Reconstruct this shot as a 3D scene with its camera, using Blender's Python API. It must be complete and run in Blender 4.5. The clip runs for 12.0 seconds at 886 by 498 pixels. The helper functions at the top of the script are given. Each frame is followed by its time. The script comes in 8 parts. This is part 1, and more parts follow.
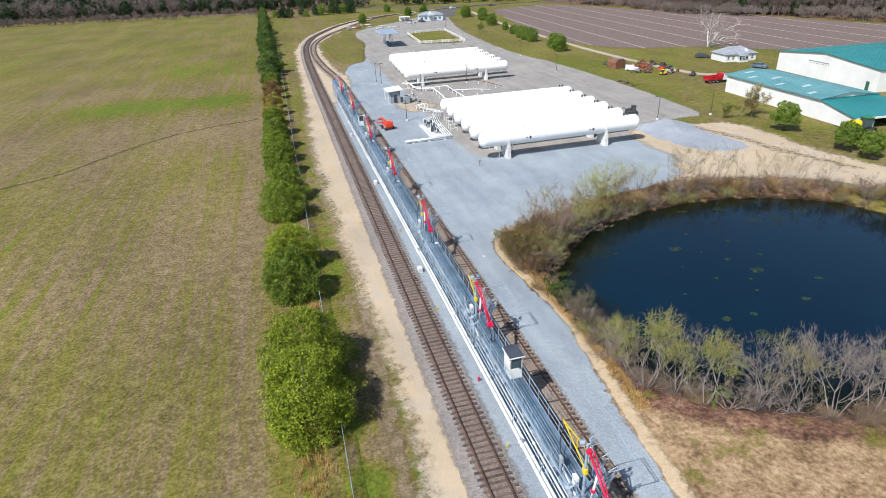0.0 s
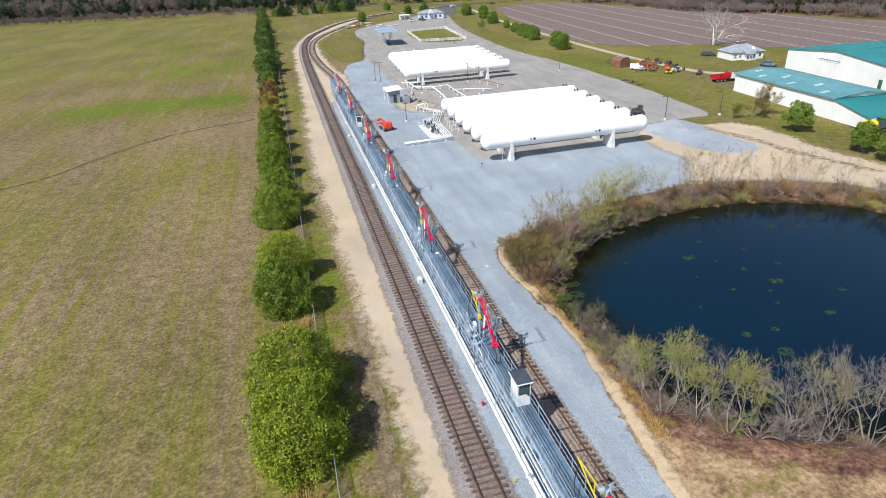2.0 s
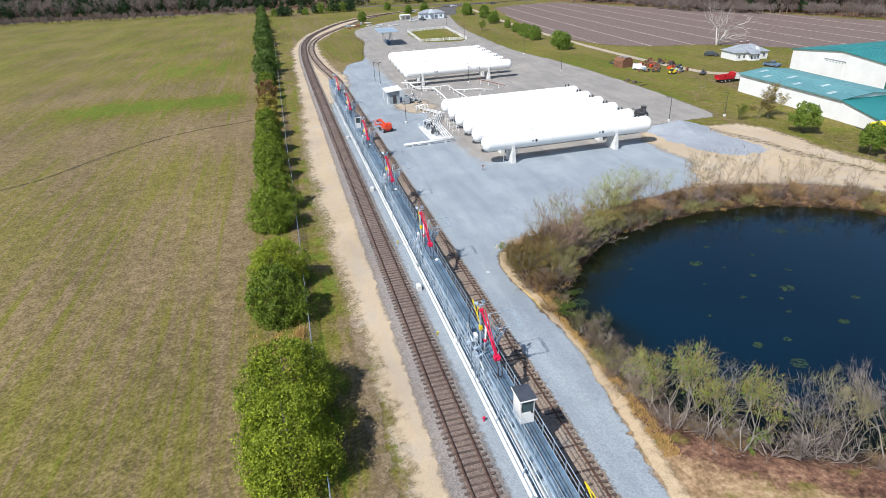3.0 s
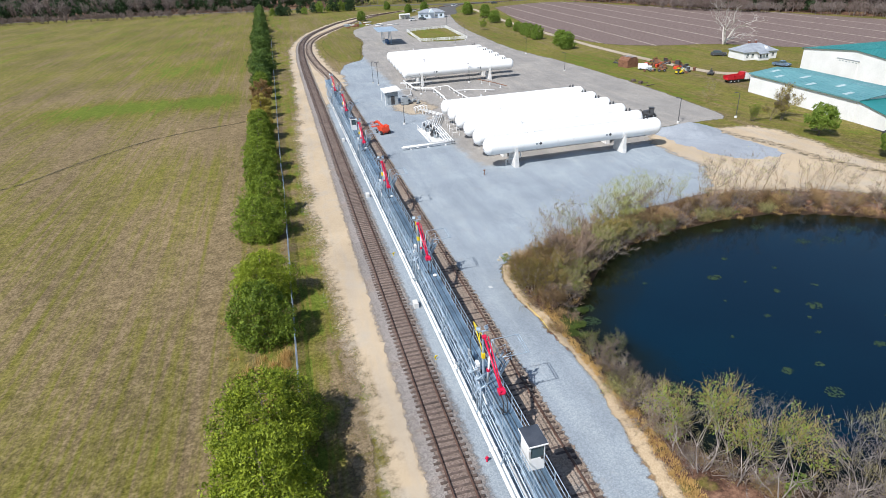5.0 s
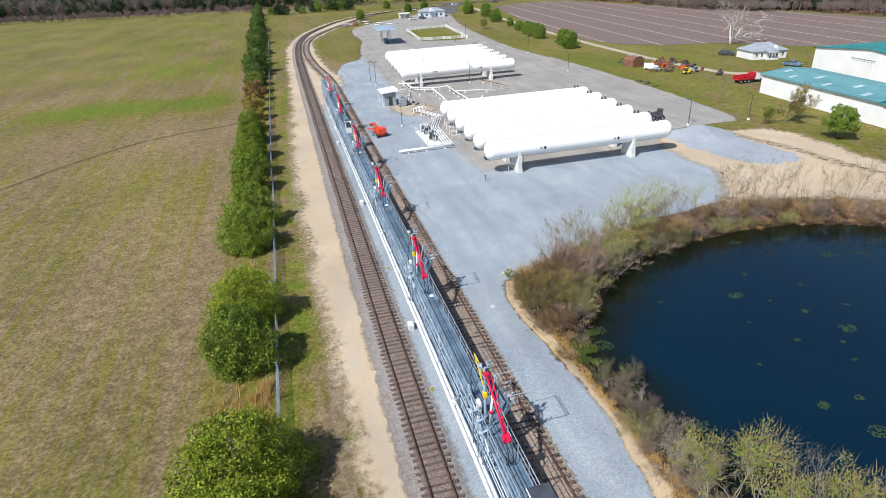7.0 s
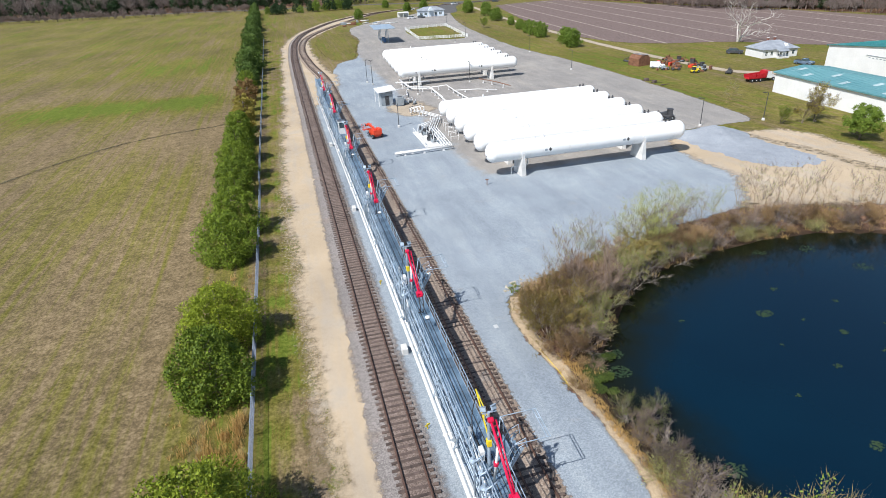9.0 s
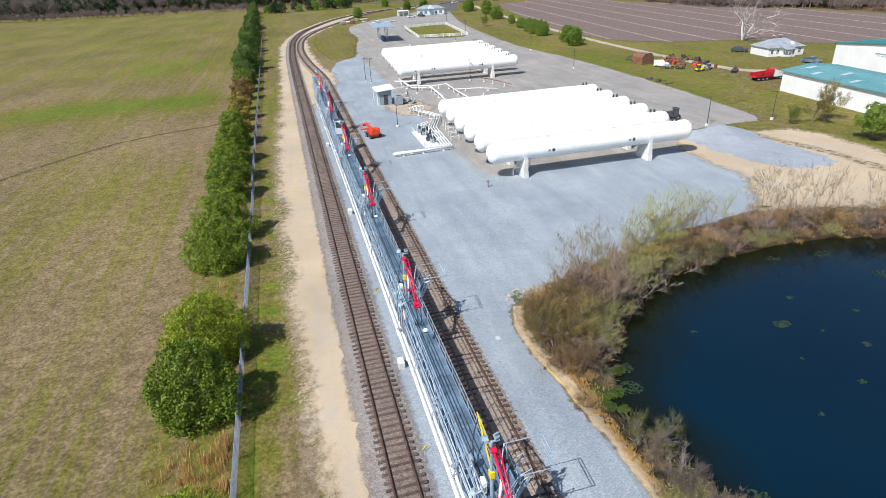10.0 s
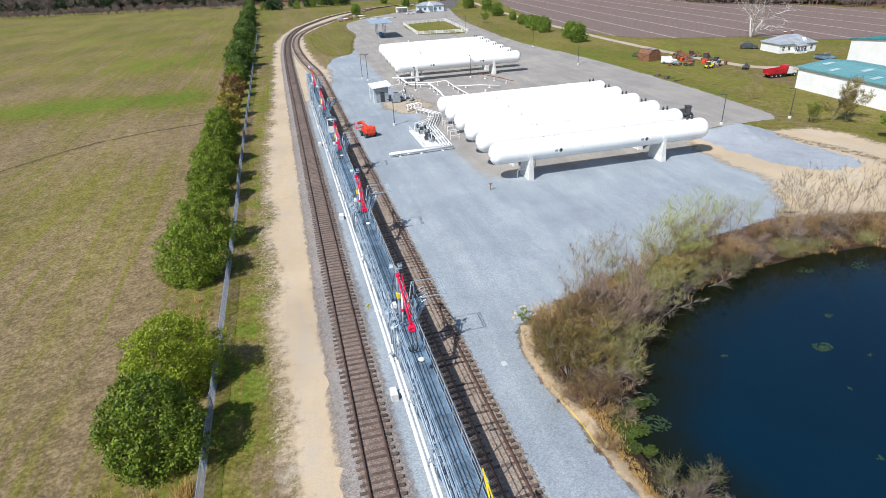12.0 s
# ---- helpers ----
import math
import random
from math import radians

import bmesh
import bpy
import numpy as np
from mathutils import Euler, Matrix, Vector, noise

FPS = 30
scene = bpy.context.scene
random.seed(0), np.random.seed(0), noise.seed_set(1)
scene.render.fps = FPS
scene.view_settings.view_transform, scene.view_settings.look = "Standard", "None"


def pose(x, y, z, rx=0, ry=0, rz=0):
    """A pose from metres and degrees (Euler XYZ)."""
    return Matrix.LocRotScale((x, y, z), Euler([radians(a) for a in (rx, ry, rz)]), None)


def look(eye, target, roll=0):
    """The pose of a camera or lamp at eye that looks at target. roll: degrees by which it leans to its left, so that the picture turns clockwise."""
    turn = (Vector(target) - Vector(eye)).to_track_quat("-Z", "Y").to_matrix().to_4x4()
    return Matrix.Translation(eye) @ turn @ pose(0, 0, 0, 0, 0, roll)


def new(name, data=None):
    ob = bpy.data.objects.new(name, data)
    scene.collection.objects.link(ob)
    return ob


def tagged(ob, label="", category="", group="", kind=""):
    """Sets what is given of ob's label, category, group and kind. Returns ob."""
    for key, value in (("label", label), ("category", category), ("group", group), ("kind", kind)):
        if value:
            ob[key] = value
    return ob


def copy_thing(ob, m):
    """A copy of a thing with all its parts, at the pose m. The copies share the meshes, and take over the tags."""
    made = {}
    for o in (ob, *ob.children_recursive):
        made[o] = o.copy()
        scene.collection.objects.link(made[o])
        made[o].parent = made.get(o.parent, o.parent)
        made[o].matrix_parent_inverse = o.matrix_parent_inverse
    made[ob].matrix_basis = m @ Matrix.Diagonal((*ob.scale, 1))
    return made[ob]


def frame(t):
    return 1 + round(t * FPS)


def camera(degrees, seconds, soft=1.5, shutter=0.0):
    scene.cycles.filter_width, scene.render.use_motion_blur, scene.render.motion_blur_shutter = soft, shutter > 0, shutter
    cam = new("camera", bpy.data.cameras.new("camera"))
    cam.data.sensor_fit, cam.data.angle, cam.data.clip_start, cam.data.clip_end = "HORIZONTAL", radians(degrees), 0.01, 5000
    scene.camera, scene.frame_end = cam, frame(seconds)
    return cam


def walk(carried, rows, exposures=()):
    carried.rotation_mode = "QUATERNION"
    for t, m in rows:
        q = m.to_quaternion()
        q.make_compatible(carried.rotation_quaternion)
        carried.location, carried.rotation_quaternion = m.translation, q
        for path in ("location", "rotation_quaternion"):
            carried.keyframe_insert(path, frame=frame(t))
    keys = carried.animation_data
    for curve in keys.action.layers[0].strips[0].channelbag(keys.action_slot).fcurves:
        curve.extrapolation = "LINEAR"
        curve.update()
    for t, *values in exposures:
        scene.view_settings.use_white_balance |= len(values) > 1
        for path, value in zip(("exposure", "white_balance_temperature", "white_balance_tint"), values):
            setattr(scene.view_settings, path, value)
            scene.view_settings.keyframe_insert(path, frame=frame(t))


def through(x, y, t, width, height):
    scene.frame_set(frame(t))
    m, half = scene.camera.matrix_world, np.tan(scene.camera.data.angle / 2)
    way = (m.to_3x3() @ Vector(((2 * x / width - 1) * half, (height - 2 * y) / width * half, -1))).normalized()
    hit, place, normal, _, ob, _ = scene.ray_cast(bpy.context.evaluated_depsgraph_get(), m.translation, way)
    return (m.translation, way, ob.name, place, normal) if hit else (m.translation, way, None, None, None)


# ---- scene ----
cam = camera(75.0, 12.0, 0.9)
PATH = [
    (0, (-9.455, 4.684, 33.825), (-9.016, 6.417, 32.928), -2.8),
    (0.5, (-9.165, 5.578, 33.712), (-8.728, 7.31, 32.814), -2.9),
    (1, (-8.905, 6.452, 33.576), (-8.468, 8.185, 32.678), -2.9),
    (1.5, (-8.687, 7.455, 33.423), (-8.25, 9.188, 32.525), -2.9),
    (2, (-8.454, 8.507, 33.265), (-8.018, 10.239, 32.364), -2.9),
    (2.5, (-8.154, 9.493, 33.096), (-7.719, 11.225, 32.196), -2.9),
    (3, (-7.824, 10.529, 32.921), (-7.39, 12.261, 32.021), -2.9),
    (5, (-6.396, 15.314, 31.94), (-5.963, 17.047, 31.041), -2.9),
    (5.5, (-6.004, 16.532, 31.729), (-5.571, 18.266, 30.831), -2.9),
    (6, (-5.615, 17.767, 31.487), (-5.183, 19.5, 30.589), -2.9),
    (6.5, (-5.173, 19.031, 31.28), (-4.741, 20.765, 30.381), -2.9),
    (7, (-4.777, 20.344, 31.069), (-4.346, 22.078, 30.169), -2.9),
    (9, (-3.173, 25.758, 29.464), (-2.741, 27.492, 28.568), -2.9),
    (9.5, (-2.759, 27.099, 29.14), (-2.327, 28.833, 28.242), -2.9),
    (10, (-2.365, 28.455, 28.776), (-1.934, 30.189, 27.878), -2.9),
    (10.5, (-2.005, 29.857, 28.359), (-1.573, 31.591, 27.461), -2.9),
    (11, (-1.639, 31.241, 27.951), (-1.206, 32.974, 27.052), -2.8),
    (11.5, (-1.31, 32.58, 27.561), (-0.877, 34.313, 26.662), -2.8),
    (12, (-0.95, 33.829, 27.217), (-0.517, 35.561, 26.316), -2.8),
]
walk(cam, [(t, look(eye, target, roll)) for t, eye, target, roll in PATH])

# ---- light ----
SUN_EL, SHADOW_AZ = radians(50), radians(33)
world = bpy.data.worlds.new("sky")
scene.world = world
world.use_nodes = True
wn = world.node_tree.nodes
sky = wn.new("ShaderNodeTexSky")
sky.sky_type, sky.sun_disc = "NISHITA", False
sky.sun_elevation = SUN_EL
toward = Vector((-math.cos(SHADOW_AZ), -math.sin(SHADOW_AZ), math.tan(SUN_EL))).normalized()
sky.sun_rotation = math.atan2(toward.x, toward.y)
sky.air_density, sky.dust_density = 1.0, 0.6
world.node_tree.links.new(sky.outputs[0], wn["Background"].inputs[0])
wn["Background"].inputs[1].default_value = 0.1
sun = new("sun", bpy.data.lights.new("sun", "SUN"))
sun.data.energy, sun.data.angle, sun.data.color = 4.65, radians(0.55), (1.0, 0.98, 0.96)
sun.matrix_world = look((0, 0, 60), Vector((0, 0, 60)) - toward)
scene.view_settings.exposure = 0.3


# ---- building helpers ----
class Geo:
    """Collects vertices and faces for one mesh."""

    def __init__(self):
        self.v, self.f = [], []

    def add(self, vs, fs):
        o = len(self.v)
        self.v.extend(tuple(p) for p in vs)
        self.f.extend(tuple(i + o for i in f) for f in fs)
        return self

    def box(self, x0, x1, y0, y1, z0, z1, c=0.0, turn=None):
        """A box, with chamfered edges if c, turned by the matrix turn."""
        if c <= 0:
            vs = [(x, y, z) for x in (x0, x1) for y in (y0, y1) for z in (z0, z1)]
            fs = [(0, 1, 3, 2), (4, 6, 7, 5), (0, 4, 5, 1), (2, 3, 7, 6), (0, 2, 6, 4), (1, 5, 7, 3)]
        else:
            xs, ys, zs = (x0, x1), (y0, y1), (z0, z1)
            idx, vs = {}, []
            for i in range(2):
                for j in range(2):
                    for k in range(2):
                        s = (1 - 2 * i, 1 - 2 * j, 1 - 2 * k)
                        p = (xs[i], ys[j], zs[k])
                        for a in range(3):
                            q = [p[b] + (0 if b == a else c * s[b]) for b in range(3)]
                            idx[i, j, k, a] = len(vs)
                            vs.append(q)
            fs = []
            for a in range(3):
                b, d = [n for n in range(3) if n != a]
                for s in range(2):
                    loop = []
                    for u, w in ((0, 0), (1, 0), (1, 1), (0, 1)):
                        key = [0, 0, 0]
                        key[a], key[b], key[d] = s, u, w
                        loop.append(idx[key[0], key[1], key[2], a])
                    fs.append(loop)
                for u in range(2):
                    for w in range(2):
                        k0, k1 = [0, 0, 0], [0, 0, 0]
                        k0[a], k1[a] = 0, 1
                        k0[b] = k1[b] = u
                        k0[d] = k1[d] = w
                        fs.append((idx[(*k0, b)], idx[(*k1, b)], idx[(*k1, d)], idx[(*k0, d)]))
            for i in range(2):
                for j in range(2):
                    for k in range(2):
                        fs.append((idx[i, j, k, 0], idx[i, j, k, 1], idx[i, j, k, 2]))
        if turn is not None:
            vs = [turn @ Vector(p) for p in vs]
        return self.add(vs, fs)

    def tube(self, pts, r, n=8, caps=True):
        """A round bar along pts; r is one radius or one for each point."""
        pts = [Vector(p) for p in pts]
        rs = list(r) if isinstance(r, (list, tuple)) else [r] * len(pts)
        vs, fs = [], []
        side = None
        for i, p in enumerate(pts):
            d = (pts[min(i + 1, len(pts) - 1)] - pts[max(i - 1, 0)]).normalized()
            if side is None:
                side = d.orthogonal().normalized()
            side = (side - d * side.dot(d)).normalized()
            up = d.cross(side)
            for k in range(n):
                a = 2 * math.pi * (k + 0.5) / n
                vs.append(p + (side * math.cos(a) + up * math.sin(a)) * rs[i])
        for i in range(len(pts) - 1):
            for k in range(n):
                m = (k + 1) % n
                fs.append((i * n + k, i * n + m, (i + 1) * n + m, (i + 1) * n + k))
        if caps:
            fs.append(tuple(range(n - 1, -1, -1)))
            fs.append(tuple(range((len(pts) - 1) * n, len(pts) * n)))
        return self.add(vs, fs)

    def bar(self, a, b, w, h=None):
        """A square bar from a to b."""
        a, b = Vector(a), Vector(b)
        h = h or w
        d = (b - a).normalized()
        s = d.cross(Vector((0, 0, 1)))
        s = s.normalized() if s.length > 1e-4 else Vector((1, 0, 0))
        u = s.cross(d)
        vs = [p + s * (i * w / 2) + u * (j * h / 2) for p in (a, b) for i, j in ((-1, -1), (1, -1), (1, 1), (-1, 1))]
        return self.add(vs, [(0, 1, 2, 3), (7, 6, 5, 4), (0, 4, 5, 1), (1, 5, 6, 2), (2, 6, 7, 3), (3, 7, 4, 0)])

    def lathe(self, prof, m=None, n=24):
        """Turns (radius, height) points about z, then moves them by m."""
        m = m or Matrix()
        vs, fs = [], []
        for r, h in prof:
            for k in range(n):
                a = 2 * math.pi * k / n
                vs.append(m @ Vector((r * math.cos(a), r * math.sin(a), h)))
        for i in range(len(prof) - 1):
            for k in range(n):
                q = (k + 1) % n
                fs.append((i * n + k, i * n + q, (i + 1) * n + q, (i + 1) * n + k))
        fs.append(tuple(range(n - 1, -1, -1)))
        fs.append(tuple(range((len(prof) - 1) * n, len(prof) * n)))
        return self.add(vs, fs)

    def prism(self, poly, a, b, axis="z"):
        """Extrudes a 2D outline from a to b along an axis."""
        put = {"z": lambda u, w, h: (u, w, h), "y": lambda u, w, h: (u, h, w), "x": lambda u, w, h: (h, u, w)}[axis]
        n = len(poly)
        vs = [put(u, w, a) for u, w in poly] + [put(u, w, b) for u, w in poly]
        fs = [tuple(range(n - 1, -1, -1)), tuple(range(n, 2 * n))]
        fs += [(i, (i + 1) % n, n + (i + 1) % n, n + i) for i in range(n)]
        return self.add(vs, fs)

    def mesh(self, name, material, smooth=False):
        me = bpy.data.meshes.new(name)
        me.from_pydata(self.v, [], self.f)
        me.update()
        bm = bmesh.new()
        bm.from_mesh(me)
        bmesh.ops.recalc_face_normals(bm, faces=bm.faces)
        bm.to_mesh(me)
        bm.free()
        if material:
            me.materials.append(material)
        if smooth:
            me.polygons.foreach_set("use_smooth", [True] * len(me.polygons))
        return me


def leafmesh(name, v, f, material):
    """A mesh straight from lists, for foliage."""
    me = bpy.data.meshes.new(name)
    me.from_pydata(v, [], f)
    me.update()
    me.materials.append(material)
    return me


def part(name, geo, material, parent, label="", smooth=False):
    """ONE mesh object under a thing or a part. geo may be a mesh that is already made."""
    me = geo if isinstance(geo, bpy.types.Mesh) else geo.mesh(name, material, smooth)
    ob = new(name, me)
    ob.parent = parent
    if label:
        ob["label"] = label
    return ob


def thing(name, label, category, at=(0, 0, 0), turn=0.0, group="", kind=""):
    """An Empty at a thing's base, which parents its parts."""
    ob = new(name)
    ob.empty_display_size = 0.2
    ob.matrix_basis = pose(*at, 0, 0, turn)
    return tagged(ob, label, category, group, kind)


def solid(name, geo, material, label, category, group="", kind="", smooth=False):
    """A thing that is one mesh."""
    ob = new(name, geo.mesh(name, material, smooth))
    return tagged(ob, label, category, group, kind)


def spline(pts, step=2.0):
    """Points of a smooth curve through pts, about step apart."""
    out = []
    P = [Vector(p) for p in pts]
    for i in range(len(P) - 1):
        a, b, c, d = P[max(i - 1, 0)], P[i], P[i + 1], P[min(i + 2, len(P) - 1)]
        n = max(1, int((c - b).length / step))
        for k in range(n):
            t = k / n
            out.append(0.5 * (2 * b + (c - a) * t + (2 * a - 5 * b + 4 * c - d) * t * t + (3 * b - a - 3 * c + d) * t ** 3))
    out.append(P[-1])
    return out


# ---- materials ----
def nodes_of(name):
    m = bpy.data.materials.new(name)
    m.use_nodes = True
    return m, m.node_tree.nodes, m.node_tree.links, m.node_tree.nodes["Principled BSDF"]


def noise_node(n, l, coord, scale, detail=4.0, rough=0.55, stretch=None):
    if stretch:
        mp = n.new("ShaderNodeMapping")
        mp.inputs["Scale"].default_value = stretch
        l.new(coord, mp.inputs[0])
        coord = mp.outputs[0]
    t = n.new("ShaderNodeTexNoise")
    t.inputs["Scale"].default_value, t.inputs["Detail"].default_value, t.inputs["Roughness"].default_value = scale, detail, rough
    l.new(coord, t.inputs["Vector"])
    return t.outputs["Fac"]


def ramp(n, l, fac, stops):
    r = n.new("ShaderNodeValToRGB")
    e = r.color_ramp.elements
    e[0].position, e[1].position = stops[0][0], stops[-1][0]
    for p, c in stops[1:-1]:
        e.new(p)
    for i, (p, c) in enumerate(stops):
        e[i].color = (*c, 1) if len(c) == 3 else c
    l.new(fac, r.inputs[0])
    return r.outputs[0]


def mix(n, l, fac, a, b, mode="MIX"):
    m = n.new("ShaderNodeMix")
    m.data_type, m.blend_type = "RGBA", mode
    for s, v in ((m.inputs[0], fac), (m.inputs[6], a), (m.inputs[7], b)):
        if isinstance(v, (int, float)):
            s.default_value = v
        elif isinstance(v, tuple):
            s.default_value = (*v, 1)
        else:
            l.new(v, s)
    return m.outputs[2]


def calc(n, l, op, a, b=0.0, c=None):
    m = n.new("ShaderNodeMath")
    m.operation = op
    for s, v in zip(m.inputs, (a, b, c)):
        if v is None:
            continue
        if isinstance(v, (int, float)):
            s.default_value = v
        else:
            l.new(v, s)
    return m.outputs[0]


def span(n, l, v, a, b, c=0.0, d=1.0):
    m = n.new("ShaderNodeMapRange")
    m.interpolation_type = "SMOOTHSTEP"
    for i, x in enumerate((a, b, c, d)):
        m.inputs[i + 1].default_value = x
    l.new(v, m.inputs[0])
    return m.outputs[0]


def relief(n, l, bsdf, h, depth, strength=0.6):
    b = n.new("ShaderNodeBump")
    b.inputs["Strength"].default_value, b.inputs["Distance"].default_value = strength, depth
    l.new(h, b.inputs["Height"])
    l.new(b.outputs[0], bsdf.inputs["Normal"])


def place(n):
    return n.new("ShaderNodeNewGeometry").outputs["Position"]


def plain(name, dark, light, rough=0.6, metal=0.0, big=0.6, fine=14.0, bump=0.0, vary=0.0, stain=None):
    """A painted, metal or wooden surface: two scales of wear, and a shade of its own for each piece."""
    m, n, l, b = nodes_of(name)
    pos = place(n)
    f = calc(n, l, "MULTIPLY_ADD", noise_node(n, l, pos, big, 3), 0.6, calc(n, l, "MULTIPLY", noise_node(n, l, pos, fine, 5, 0.65), 0.4))
    col = ramp(n, l, f, [(0.36, dark), (0.62, light)])
    if stain:
        col = mix(n, l, span(n, l, noise_node(n, l, pos, big * 2.7, 6, 0.7), 0.56, 0.7), col, stain)
    if vary:
        rnd = n.new("ShaderNodeObjectInfo").outputs["Random"]
        col = mix(n, l, 1.0, col, ramp(n, l, rnd, [(0, (1 - vary,) * 3), (1, (1 + vary,) * 3)]), "MULTIPLY")
    l.new(col, b.inputs["Base Color"])
    l.new(span(n, l, f, 0.3, 0.7, max(rough - 0.12, 0.05), min(rough + 0.12, 1)), b.inputs["Roughness"])
    b.inputs["Metallic"].default_value = metal
    if bump:
        relief(n, l, b, noise_node(n, l, pos, fine * 2, 4), bump)
    return m


def turf_colour(n, l, pos):
    """Colour of rough grass, from bleached to fresh, by the vertex values 'fresh', 'bank' and 'mow'."""
    fresh = n.new("ShaderNodeAttribute")
    fresh.attribute_name = "fresh"
    bank = n.new("ShaderNodeAttribute")
    bank.attribute_name = "bank"
    fine = calc(n, l, "ADD", calc(n, l, "MULTIPLY", noise_node(n, l, pos, 3.4, 7, 0.75), 0.75), calc(n, l, "MULTIPLY", noise_node(n, l, pos, 0.7, 4, 0.6), 0.25))
    mid = noise_node(n, l, pos, 0.16, 5, 0.6)
    rows = noise_node(n, l, pos, 1.0, 4, 0.6, (0.42, 0.018, 1.0))
    tan = ramp(n, l, fine, [(0.36, (0.072, 0.056, 0.028)), (0.5, (0.176, 0.131, 0.07)), (0.64, (0.325, 0.248, 0.145))])
    green = ramp(n, l, fine, [(0.36, (0.056, 0.055, 0.009)), (0.5, (0.142, 0.129, 0.026)), (0.64, (0.24, 0.214, 0.058))])
    broad = noise_node(n, l, pos, 1.0, 5, 0.65, (0.11, 0.008, 1.0))
    g = calc(n, l, "ADD", fresh.outputs["Fac"], calc(n, l, "MULTIPLY", calc(n, l, "SUBTRACT", rows, 0.5), 2.3))
    g = calc(n, l, "ADD", g, calc(n, l, "MULTIPLY", calc(n, l, "SUBTRACT", mid, 0.5), 0.9))
    g = calc(n, l, "ADD", g, calc(n, l, "MULTIPLY", calc(n, l, "SUBTRACT", broad, 0.5), 1.5))
    furrow = noise_node(n, l, pos, 1.0, 3, 0.7, (1.5, 0.035, 1.0))
    g = calc(n, l, "ADD", g, calc(n, l, "MULTIPLY", calc(n, l, "SUBTRACT", furrow, 0.5), 3.4))
    g = calc(n, l, "ADD", g, calc(n, l, "MULTIPLY", calc(n, l, "SUBTRACT", noise_node(n, l, pos, 1.1, 6, 0.7), 0.5), 1.2))
    col = mix(n, l, span(n, l, g, -0.25, 1.05), tan, green)
    lush = ramp(n, l, fine, [(0.34, (0.045, 0.062, 0.007)), (0.5, (0.108, 0.142, 0.017)), (0.68, (0.195, 0.225, 0.042))])
    col = mix(n, l, span(n, l, g, 1.0, 1.5), col, lush)
    lift = ramp(n, l, noise_node(n, l, pos, 0.05, 5, 0.6, (1.0, 0.5, 1.0)), [(0.3, (0.8, 0.8, 0.82)), (0.7, (1.22, 1.2, 1.18))])
    col = mix(n, l, 1.0, col, lift, "MULTIPLY")
    grain = calc(n, l, "ADD", calc(n, l, "MULTIPLY", noise_node(n, l, pos, 2.6, 8, 0.78), 0.62), calc(n, l, "MULTIPLY", noise_node(n, l, pos, 0.3, 5, 0.6), 0.38))
    litter = ramp(n, l, grain, [(0.38, (0.03, 0.017, 0.013)), (0.48, (0.12, 0.064, 0.044)), (0.56, (0.235, 0.132, 0.088)), (0.64, (0.42, 0.27, 0.17))])
    bare = ramp(n, l, grain, [(0.38, (0.10, 0.065, 0.034)), (0.47, (0.245, 0.16, 0.088)), (0.56, (0.41, 0.285, 0.168)), (0.65, (0.56, 0.43, 0.28))])
    open_ = n.new("ShaderNodeAttribute")
    open_.attribute_name = "open"
    o = calc(n, l, "ADD", open_.outputs["Fac"], calc(n, l, "MULTIPLY", calc(n, l, "SUBTRACT", noise_node(n, l, pos, 0.3, 6, 0.7, (1.0, 1.5, 1.0)), 0.5), 2.6))
    straw = mix(n, l, span(n, l, o, 0.25, 0.75), litter, bare)
    straw = mix(n, l, span(n, l, noise_node(n, l, pos, 0.19, 5, 0.62, (1.0, 1.3, 1.0)), 0.54, 0.64, 0.0, 0.8), straw, green)
    # damp soil by the water, plus shade under the shrubs painted as dark colour
    wet_shade = n.new("ShaderNodeAttribute")
    wet_shade.attribute_name = "wet_shade"
    straw = mix(n, l, wet_shade.outputs["Fac"], straw, (0.028, 0.02, 0.013))
    edge = calc(n, l, "ADD", bank.outputs["Fac"], calc(n, l, "MULTIPLY", calc(n, l, "SUBTRACT", mid, 0.5), 0.9))
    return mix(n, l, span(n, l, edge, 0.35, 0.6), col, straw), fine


def ragged(n, l, bsdf, pos, scale=1.1, soft=0.16):
    """Lets the rim of a sheet thin out unevenly into the ground below."""
    rim = n.new("ShaderNodeAttribute")
    rim.attribute_name = "rim"
    k = calc(n, l, "ADD", rim.outputs["Fac"], calc(n, l, "MULTIPLY", calc(n, l, "SUBTRACT", noise_node(n, l, pos, scale, 6, 0.7), 0.5), 1.6))
    a = span(n, l, k, 0.5 - soft, 0.5 + soft)
    l.new(a, bsdf.inputs["Alpha"])


